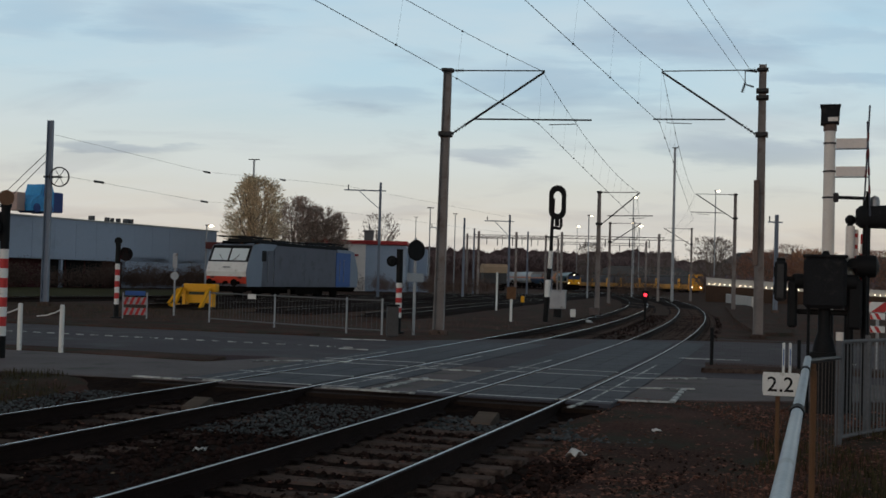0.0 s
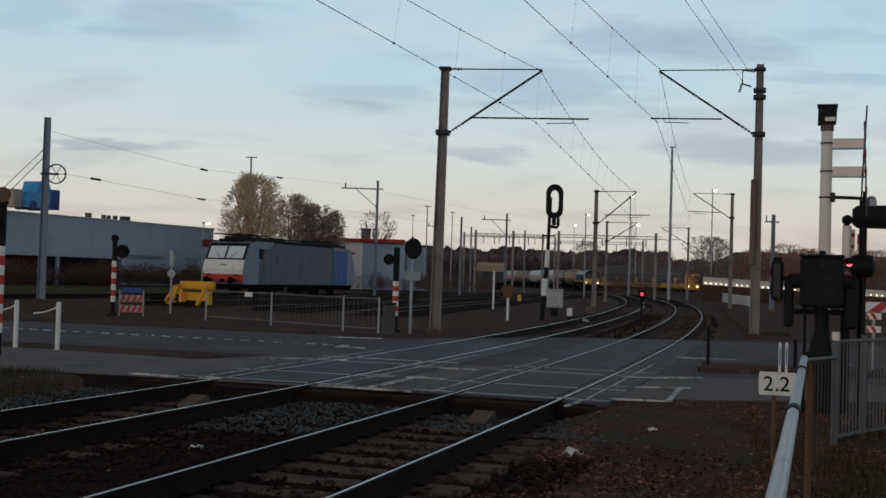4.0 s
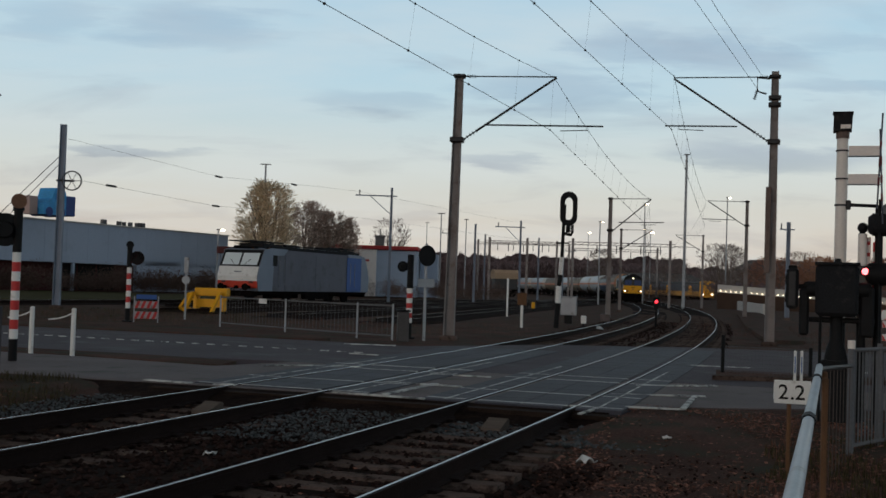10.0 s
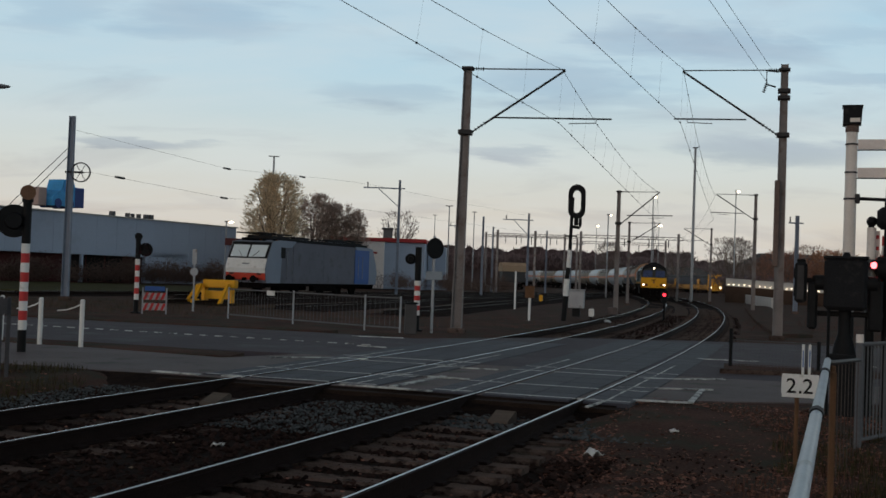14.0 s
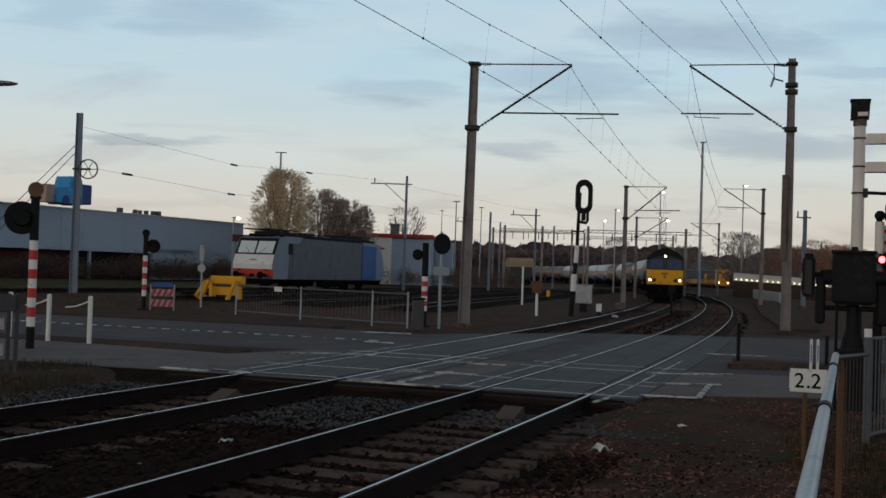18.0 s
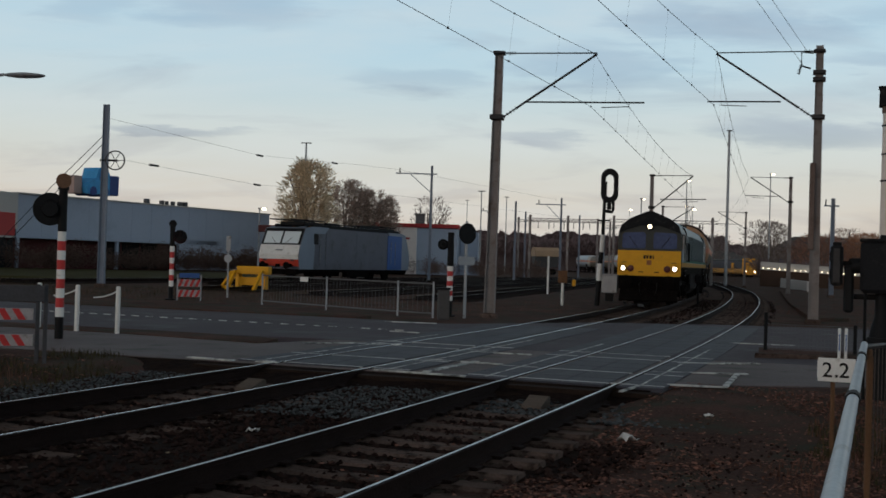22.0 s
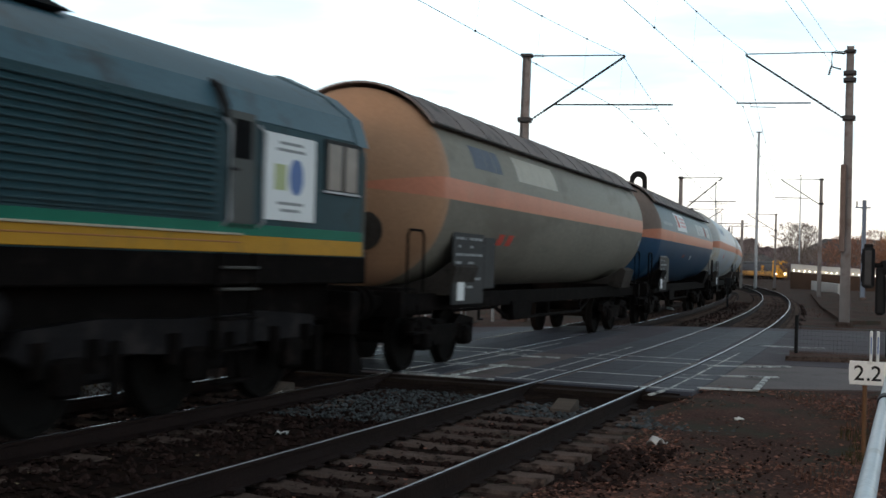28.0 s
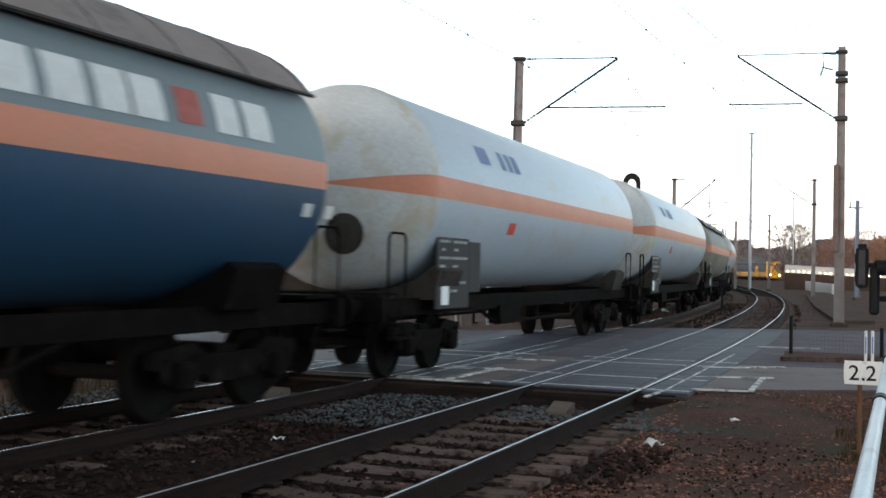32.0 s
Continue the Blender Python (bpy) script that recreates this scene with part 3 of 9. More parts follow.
# ballast heaped against the near edge of the deck and of the cycle path
heap = Mesh()
for i in range(60):
    w = -13.0 + 10.6 * i / 59
    for k, (u, z) in enumerate(((13.9, -0.30), (14.6, -0.215), (15.15, -0.10), (15.42, -0.024), (15.6, -0.03))):
        x, y, _ = road(u + 0.25 * noise.noise((w * 0.8, k, 2)) * (k < 3), w)
        heap.v.append((x, y, z + (0.04 * noise.noise((x * 2, y * 2, 7)) if k < 3 else 0.0)))
for i in range(59):
    for k in range(4):
        j = i * 5 + k
        heap.f.append((j, j + 1, j + 6, j + 5))
tagged(heap.ob("ballast_heap", BALLAST, smooth=True, tidy=False), "dark ballast heaped against the crossing", "ballast", kind="structure")
for x, y, turn in ((0.78, 14.6, -22), (-3.02, 15.5, -24)):
    m = Mesh().prism([(-0.20, -0.26), (0.18, -0.26), (0.18, -0.09), (0.13, -0.07), (-0.17, -0.17)], -0.13, 0.13, "x")
    o = m.ob("deck_wedge", WEDGE)
    o.matrix_world = pose(x, y, 0, 0, 0, turn)
    tagged(o, "pale weathered wedge lying between the rails", "deflector wedge", "deck wedges")


# ---- overhead line ----
def beam_mast(root, h, w0, w1, mat, name="mast"):
    """A tapering rolled-steel H beam on a footing."""
    e, t, d, g = w0 / 2, w0 * 0.09, w0 * 0.45, w0 * 0.054
    cut = [(-e, -d), (-e + t, -d), (-e + t, -g), (e - t, -g), (e - t, -d), (e, -d), (e, d), (e - t, d), (e - t, g), (-e + t, g), (-e + t, d), (-e, d)]
    k = w1 / w0
    n = len(cut)
    m = Mesh().add([(x, y, 0) for x, y in cut] + [(x * k, y * k, h) for x, y in cut], [(i, (i + 1) % n, n + (i + 1) % n, n + i) for i in range(n)] + [tuple(range(n))[::-1], tuple(range(n, 2 * n))])
    o = m.ob(name, mat, root)
    Mesh().box(0, 0, -0.08, w0 * 1.6, w0 * 1.6, 0.5, 0.05).ob("footing", SLEEPER, root, "dirty concrete footing")
    return o


def insulator(a, b, parent, r=0.07):
    a, b = Vector(a), Vector(b)
    m = Mesh().rod(a, b, 0.02, n=8)
    for i in range(5):
        p = a + (b - a) * (i + 0.5) / 5
        q = a + (b - a) * (i + 0.9) / 5
        m.rod(p, q, r, r * 0.4, 10)
    return m.ob("insulator", STEEL_DARK, parent, "ribbed dark insulator")


def catenary_mast(x, y, h, reach, turn, arm_z, stay_z, steady_z, steady_from, steady_to, label, width=0.34, mat=MAST, lean=0.0, fed=False):
    """A mast with its swivelling bracket; the bracket reaches along local +x (or -x for a negative reach)."""
    root = thing("catenary_mast", pose(x, y, -0.25, 0, lean, turn), label, "catenary mast", "masts of the overhead line")
    beam_mast(root, h + 0.25, width, width * 0.72, mat)
    z = 0.25
    s = 1 if reach > 0 else -1
    st = insulator((s * 0.15, 0, arm_z + z), (s * 0.55, 0, arm_z + z), root)
    Mesh().rod((s * 0.5, 0, arm_z + z), (reach, 0, arm_z + z + 0.03), 0.022, n=8).ob("top_tie", STEEL_DARK, root)
    insulator((s * 0.18, 0, stay_z + z), (s * 0.18 + (reach - s * 0.18) * 0.16, 0, stay_z + z + (arm_z - stay_z) * 0.16), root)
    Mesh().rod((s * 0.18 + (reach - s * 0.18) * 0.15, 0, stay_z + z + (arm_z - stay_z) * 0.15), (reach, 0, arm_z + z), 0.038, n=10).ob("bracket_tube", STEEL_DARK, root)
    Mesh().rod((steady_from, 0, steady_z + z), (steady_to, 0, steady_z + z + 0.04), 0.028, n=8).ob("steady_tube", STEEL_DARK, root)
    k = steady_to - s * 0.5
    Mesh().pipe([(k - s * 0.9, 0, steady_z + z - 0.14), (k, 0, steady_z + z - 0.10), (k, 0, steady_z + z + 0.06)], 0.016, 6).ob("steady_arm", STEEL_DARK, root)
    Mesh().box(0, 0, stay_z + z, width * 1.25, width * 1.2, 0.16, 0.02).ob("clamp", STEEL_DARK, root)
    Mesh().box(0, 0, arm_z + z, width * 1.1, width * 1.1, 0.10, 0.02).ob("clamp", STEEL_DARK, root)
    return root


RUSTY_STEEL = material("rusty brown steel", (0.15, 0.105, 0.09), 0.85, vary=0.4, scale=2, grain=30)
# the pair beyond the crossing
mast_l = catenary_mast(0.42, 38.5, 8.62, 3.24, -8, 8.60, 6.45, 6.98, 0.93, 4.83, "tall brown steel catenary mast with bracket over the line", 0.36, lean=0.6)
mast_r = catenary_mast(12.0, 41.6, 9.72, -3.62, -16, 9.52, 7.15, 7.72, -1.3, -3.9, "tall brown steel catenary mast with feeder brackets", 0.36)
for z, w in ((9.0, 0.44), (8.75, 0.44)):
    Mesh().box(0, 0, z, w, w, 0.14, 0.02).ob("clamp", STEEL_DARK, mast_r)
Mesh().box(-0.14, -0.1, 4.2, 0.20, 0.30, 3.1, 0.03).ob("cable_duct", RUSTY_STEEL, mast_r, "rusty cable duct strapped to the mast")
Mesh().pipe([(-0.2, 0, 9.7), (-0.62, 0, 9.75), (-0.62, 0, 9.25), (-0.3, 0, 9.15)], 0.035, 6).ob("feeder_bracket", STEEL_DARK, mast_r)
insulator((-0.62, 0, 9.3), (-0.72, 0, 8.95), mast_r)
# farther pairs along the bend
catenary_mast(10.3, 69.6, 7.2, 2.4, -10, 7.12, 5.2, 5.7, 0.5, 3.2, "brown steel catenary mast beside the bend", 0.30)
catenary_mast(23.2, 87.0, 8.7, -2.9, -11, 8.6, 6.8, 7.2, -0.9, -3.3, "brown steel catenary mast beside the bend", 0.30)
catenary_mast(15.6, 98.8, 6.9, 2.6, -9, 6.8, 5.2, 5.6, 0.5, 3.0, "grey steel catenary mast far down the line", 0.26)
catenary_mast(29.1, 127.0, 8.0, -3.0, -8, 7.9, 6.2, 6.6, -0.8, -3.2, "grey steel catenary mast far down the line", 0.26)


def gantry(x0, y0, x1, y1, z, label, posts=(0.0, 1.0), lattice=True):
    far = math.hypot(x1 - x0, y1 - y0)
    root = thing("gantry", pose(x0, y0, -0.2, 0, 0, math.degrees(math.atan2(y1 - y0, x1 - x0))), label, "railway gantry", "portals over the tracks")
    for k in posts:
        Mesh().box(far * k, 0, (z + 0.7) / 2, 0.28, 0.28, z + 0.7, 0.02).ob("post", MAST, root)
    b = Mesh()
    for dz in (0.0, 0.30):
        b.box(far / 2, 0, z + dz, far + 1.2, 0.10, 0.07)
    n = int(far / 0.7)
    for i in range(n):
        b.rod((far * i / n, 0, z), (far * (i + 1) / n, 0, z + 0.30), 0.02, n=4)
    b.ob("beam", MAST, root)
    for k in (0.25, 0.45, 0.7, 0.9):
        Mesh().rod((far * k, 0, z), (far * k, 0, z - 0.9), 0.05, n=6).ob("drop_arm", STEEL_DARK, root)
    return root


gantry(15.0, 129.1, 25.6, 127.5, 6.75, "grey steel gantry over the running lines")
gantry(5.9, 134.0, 14.6, 133.4, 6.8, "grey steel gantry over the yard tracks", (0.0, 0.5))
gantry(19.0, 168.0, 31.5, 166.0, 7.4, "grey steel gantry far down the line")
gantry(6.0, 176.0, 17.8, 174.0, 8.2, "grey steel gantry over the yard tracks", (0.0, 1.0))


def yard_mast(x, y, h, reach, label, mat=MAST_BLUE, w=0.24, arm_drop=0.5, brace=1.6):
    root = thing("yard_mast", pose(x, y, -0.2), label, "catenary mast", "masts of the yard")
    beam_mast(root, h + 0.2, w, w * 0.8, mat)
    if reach:
        s = 1 if reach > 0 else -1
        Mesh().box(reach / 2 + s * -0.2, 0, h - arm_drop, abs(reach) + 0.5, 0.09, 0.10, 0.01).ob("arm", mat, root)
        Mesh().rod((0, 0, h - arm_drop - brace), (reach * 0.62, 0, h - arm_drop), 0.035, n=6).ob("brace", mat, root)
        Mesh().rod((reach * 0.9, 0, h - arm_drop), (reach * 0.9, 0, h - arm_drop + 0.45), 0.05, n=6).ob("insulator", STEEL_DARK, root)
    return root


mast_w = yard_mast(-18.85, 57.3, 8.95, 0, "blue-grey mast with a spoked tensioning wheel", w=0.34)
m = Mesh()
m.lathe([(0.44, -0.03), (0.50, -0.03), (0.50, 0.03), (0.44, 0.03), (0.44, -0.03)], 28, "y", Matrix.Translation((0.55, -0.1, 6.35)), caps=False)
for k in range(6):
    a = k * math.pi / 3
    m.rod((0.55, -0.1, 6.35), (0.55 + 0.46 * math.cos(a), -0.1, 6.35 + 0.46 * math.sin(a)), 0.018, n=5)
m.ob("tension_wheel", STEEL_DARK, mast_w, "spoked tensioning wheel")
Mesh().box(0.2, 0, 6.35, 0.9, 0.10, 0.10).ob("wheel_arm", STEEL_DARK, mast_w)
Mesh().pipe([(-0.1, 0, 7.6), (-2.2, -1.2, 4.9), (-5.4, -3.2, 0.4)], 0.018, 5).ob("stay_wire", STEEL_DARK, mast_w)
Mesh().pipe([(-0.1, 0, 7.2), (-2.0, -1.2, 4.6), (-5.0, -3.2, 0.4)], 0.018, 5).ob("stay_wire", STEEL_DARK, mast_w)
yard_mast(-4.1, 97.0, 9.6, -3.0, "blue-grey yard mast with a side arm")
yard_mast(8.45, 119.7, 8.5, -2.6, "blue-grey yard mast with a side arm")
yard_mast(3.5, 112.0, 7.6, 0, "plain grey steel yard mast")
yard_mast(1.9, 150.0, 9.0, -1.6, "grey yard mast with a short arm")
yard_mast(26.1, 86.1, 7.1, -0.6, "grey steel mast beside the footpath", w=0.30, arm_drop=0.35, brace=0.1)
yard_mast(5.6, 140.0, 7.9, 0, "plain grey steel yard mast")
yard_mast(13.0, 150.0, 8.1, 0, "plain grey steel yard mast")
yard_mast(20.0, 185.0, 8.3, 2.0, "grey yard mast with a short arm")


# ---- wires ----
def wire(name, pts, r, label, droppers=(), group="overhead wires"):
    root = thing(name, Matrix(), label, "overhead wire", group)
    Mesh().pipe(pts, r, 5).ob("strand", WIRE, root)
    return root


def line_run(off_pairs, z_pairs, s_from, s_to, step, sag=0.0, span=None):
    pts = []
    n = int((s_to - s_from) / step)
    for i in range(n + 1):
        s = s_from + (s_to - s_from) * i / n
        o = float(np.interp(s, *off_pairs))
        z = float(np.interp(s, *z_pairs))
        pts.append((*line(s, o)[:2], z))
    return pts


def overhead(supports, label):
    """supports: run, offset and height of the contact wire and of the carrying wire at each mast."""
    root = thing("overhead_line", Matrix(), label, "overhead wire", "overhead wires")
    con, car = [], []
    drops = Mesh()
    for (s0, o0, c0, m0, mo0), (s1, o1, c1, m1, mo1) in zip(supports[:-1], supports[1:]):
        n = 12
        for i in range(n + 1):
            t = i / n
            s = s0 + (s1 - s0) * t
            (xa, ya, _), (xb, yb, _) = line(s0, o0), line(s1, o1)
            x, y = xa + (xb - xa) * t, ya + (yb - ya) * t
            zc = c0 + (c1 - c0) * t
            con.append((x, y, zc))
            (xa, ya, _), (xb, yb, _) = line(s0, mo0), line(s1, mo1)
            xm, ym = xa + (xb - xa) * t, ya + (yb - ya) * t
            zm = m0 + (m1 - m0) * t - 4 * t * (1 - t) * 0.028 * (s1 - s0) * 0.6
            car.append((xm, ym, zm))
            if 0 < i < n or i == n:
                if s < 45:
                    Mesh().rod(con[-1], car[-1], 0.002, n=4, caps=False).ob("dropper", WIRE, root, "fine vertical dropper")
                    for p, r in ((con[-1], 0.032), (car[-1], 0.028)):
                        Mesh().ball(p, r, 6, 4).ob("wire_clip", WIRE, root, "small wire clip")
                else:
                    drops.rod(con[-1], car[-1], 0.0014, n=3, caps=False)
    con, car = [con[:26], con[25:]], [car[:26], car[25:]]
    Mesh().pipe(con[0], 0.0085, 5).pipe(con[1], 0.007, 4).ob("contact_wire", WIRE, root, "thin dark contact wire")
    Mesh().pipe(car[0], 0.0085, 5).pipe(car[1], 0.007, 4).ob("carrying_wire", WIRE, root, "thin dark carrying wire")
    tagged(drops.ob("far_dropper_rest", WIRE, root, "fine far droppers", tidy=False), kind="stuff")


overhead([(-46, -0.9, 6.7, 8.3, -0.6), (7.5, -0.68, 6.88, 8.65, -0.6), (38.5, 0.2, 5.6, 7.1, 0.4), (67, -0.2, 5.5, 6.8, 0.0), (99, 0.1, 5.4, 6.6, 0.1), (139, 0, 5.4, 6.6, 0), (190, 0, 5.4, 6.6, 0), (250, 0, 5.4, 6.6, 0)], "overhead wires above the line of the goods train")
overhead([(-46, GAP - 1.6, 7.3, 9.2, GAP - 1.3), (12.3, GAP - 0.75, 7.55, 9.5, GAP - 0.7), (58, GAP + 0.3, 6.6, 8.5, GAP + 0.4), (97, GAP - 0.1, 5.9, 7.5, GAP), (139, GAP, 5.5, 6.8, GAP), (190, GAP, 5.4, 6.6, GAP), (250, GAP, 5.4, 6.6, GAP)], "overhead wires above the free line")
wire("feeder_wire", [(*line(-46, 1.2)[:2], 8.9), (*line(-15, 3.6)[:2], 8.8), (*line(0, 4.7)[:2], 8.9), (*line(12.8, 6.0)[:2], 9.0)], 0.008, "thin feeder wire tied to the mast")
wire("feeder_wire", [(*line(-46, 1.6)[:2], 9.6), (*line(-15, 3.9)[:2], 9.4), (*line(2, 4.9)[:2], 9.5), (*line(12.8, 6.1)[:2], 9.55)], 0.008, "thin feeder wire tied to the mast")
wire("yard_wire", [(-18.6, 57.3, 8.24), (-14.2, 73.6, 8.02), (-9, 86, 8.6), (-6.9, 97, 9.2), (8, 119.7, 8.3)], 0.007, "thin yard wire from mast to mast")
wire("yard_wire", [(-18.0, 57.3, 6.2), (-14.2, 73.0, 6.1), (-9, 86, 6.6), (-6.9, 97, 7.0), (8, 119.7, 6.6)], 0.007, "thin yard wire with small insulators")
for x, y, z in ((-14.2, 73.6, 8.02), (-14.2, 73.0, 6.1), (-17.2, 60.2, 6.18), (-10.5, 82.5, 8.4)):
    o = Mesh().rod((x - 0.12, y - 0.4, z), (x + 0.12, y + 0.4, z), 0.06, n=8).ob("wire_insulator", STEEL_DARK)
    tagged(o, "small dark insulator in the yard wire", "insulator", "wire insulators")


# ---- the passing goods train ----
LOCO_GREEN = material("dark green locomotive paint", (0.017, 0.046, 0.056), 0.6, gloss=0.15, vary=0.16, scale=1.0, grain=30, bump=0.04, dirt=(0.018, 0.030, 0.030), dirt_amount=0.35)
# roof colour raised to paint in the sky's sheen, under real soot stains
LOCO_ROOF = material("sooty teal roof with sky sheen painted in", (0.042, 0.098, 0.128), 0.42, gloss=0.4, vary=0.3, scale=0.8, grain=25, bump=0.05, dirt=(0.028, 0.036, 0.040), dirt_amount=0.3)
LOCO_FACE = material("near-black cab front", (0.030, 0.034, 0.032), 0.5, vary=0.2, scale=2, grain=30, bump=0.04)
STRIPE_GREEN = material("bright green stripe", (0.006, 0.125, 0.080), 0.6, gloss=0.15, vary=0.12, scale=2, grain=30, bump=0.03)
STRIPE_YELLOW = material("yellow stripe", (0.42, 0.21, 0.016), 0.6, gloss=0.15, vary=0.15, scale=2, grain=30, bump=0.03, dirt=(0.32, 0.18, 0.03), dirt_amount=0.35)
GRILLE = material("black intake mesh", (0.008, 0.008, 0.009), 0.9, gloss=0.04, vary=0.3, scale=6, grain=60)
# the blue is reflected sky, painted into the glass colour
WINDOW = material("dark cab glass with blue sky painted in", (0.045, 0.066, 0.15), 0.25, vary=0.22, scale=0.8, grain=6, bump=0, gloss=0.25)
STRIPE_GLINT = material("sill edge with pale highlight painted in", (0.40, 0.36, 0.27), 0.6, vary=0.3, scale=2, grain=30, bump=0.03)
STEP_EDGE = material("scuffed grey step", (0.04, 0.037, 0.034), 0.6, vary=0.3, scale=4, grain=30)
# darker copy of POSTER: the front cab's shade put into the colour
POSTER_DIM = material("poster sheet with shade painted in", (0.27, 0.30, 0.34), 0.6, vary=0.12, scale=2, grain=20, bump=0)
# the front pane's pale reflection, painted as base colour
WINDOW_PALE = material("side window with pale reflection painted in", (0.30, 0.22, 0.17), 0.3, vary=0.3, scale=2, grain=6, bump=0, gloss=0.3)
WINDOW_LIT = material("dusty side window", (0.055, 0.05, 0.048), 0.3, vary=0.3, scale=2, grain=6, bump=0, gloss=0.3)
WINDOW_DULL = material("dull brown side window", (0.13, 0.105, 0.09), 0.3, vary=0.3, scale=2, grain=6, bump=0, gloss=0.3)
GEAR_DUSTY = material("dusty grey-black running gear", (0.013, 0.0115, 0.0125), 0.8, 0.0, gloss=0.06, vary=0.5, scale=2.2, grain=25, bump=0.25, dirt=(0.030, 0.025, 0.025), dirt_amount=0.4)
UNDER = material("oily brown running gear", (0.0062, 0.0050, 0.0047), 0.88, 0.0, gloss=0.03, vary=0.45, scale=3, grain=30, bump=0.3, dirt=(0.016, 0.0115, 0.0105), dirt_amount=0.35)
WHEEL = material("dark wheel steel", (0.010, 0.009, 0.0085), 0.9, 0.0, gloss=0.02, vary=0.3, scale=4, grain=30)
TYRE = material("bright wheel tread", (0.40, 0.39, 0.38), 0.35, 0.9, vary=0.15, scale=4, grain=30)
POSTER = material("white poster sheet", (0.72, 0.73, 0.74), 0.6, vary=0.05, scale=2, grain=20, bump=0)
POSTER_BLUE = material("blue poster print", (0.10, 0.17, 0.38), 0.6, vary=0.1, scale=3, grain=20, bump=0)
POSTER_LIME = material("yellow-green poster print", (0.42, 0.46, 0.24), 0.6, vary=0.1, scale=3, grain=20, bump=0)
PRINT_GREY = material("grey print", (0.25, 0.26, 0.27), 0.6, vary=0.1, scale=3, grain=20, bump=0)
BADGE = material("brown-red badge", (0.30, 0.11, 0.03), 0.5, vary=0.2, scale=8, grain=40, bump=0)

LOCO_CUT = [(1.32, 1.64), (1.325, 2.86), (1.27, 3.09), (1.16, 3.34), (0.82, 3.60), (0.14, 3.89)]


def body_outline(grow=0.0):
    right = [(x + grow, z + (grow if z > 3.3 else 0)) for x, z in LOCO_CUT]
    return right + [(-x, z) for x, z in reversed(right)]


def wheelset(parent, y, r, name="wheelset"):
    m = Mesh()
    m.rod((-0.82, y, r), (0.82, y, r), 0.08, n=10)
    w = m.ob(name, WHEEL, parent)
    for side in (-1, 1):
        x = side * 0.7175
        prof = [(0.10, 0.0), (0.13, 0.05), (r * 0.55, 0.045), (r * 0.86, 0.03), (r * 0.88, 0.0), (r, 0.0), (r, 0.12), (r + 0.028, 0.125), (r + 0.028, 0.15), (r * 0.86, 0.15), (0.12, 0.12)]
        k = Mesh().lathe(prof, 28, "x", Matrix.Translation((x + (0.06 if side > 0 else -0.06), y, r)) @ Matrix.Diagonal((-side, 1, 1, 1)))
        k.ob("wheel", WHEEL, w, "dark steel wheel", smooth=35)
    return w


def buffers(parent, y, toward, z=1.04):
    for side in (-1, 1):
        m = Mesh().rod((side * 0.875, y, z), (side * 0.875, y + toward * 0.38, z), 0.10, n=14)
        m.rod((side * 0.875, y + toward * 0.38, z), (side * 0.875, y + toward * 0.60, z), 0.075, n=14)
        m.rod((side * 0.875, y + toward * 0.58, z), (side * 0.875, y + toward * 0.64, z), 0.23, n=18)
        m.ob("buffer", UNDER, parent, "round greasy steel buffer", smooth=35)
    m = Mesh().box(0, y + toward * 0.18, z - 0.02, 0.16, 0.36, 0.20, 0.03)
    m.pipe([(0, y + toward * 0.34, z), (0, y + toward * 0.46, z - 0.12), (0, y + toward * 0.48, z - 0.32), (0.02, y + toward * 0.40, z - 0.5)], 0.035)
    m.ob("coupling", UNDER, parent)
    for side in (-0.35, 0.35):
        Mesh().pipe([(side, y + toward * 0.02, z - 0.05), (side * 1.05, y + toward * 0.25, z - 0.2), (side, y + toward * 0.3, z - 0.45), (side * 0.8, y + toward * 0.2, z - 0.6)], 0.022, 6).ob("brake_hose", BLACK, parent)


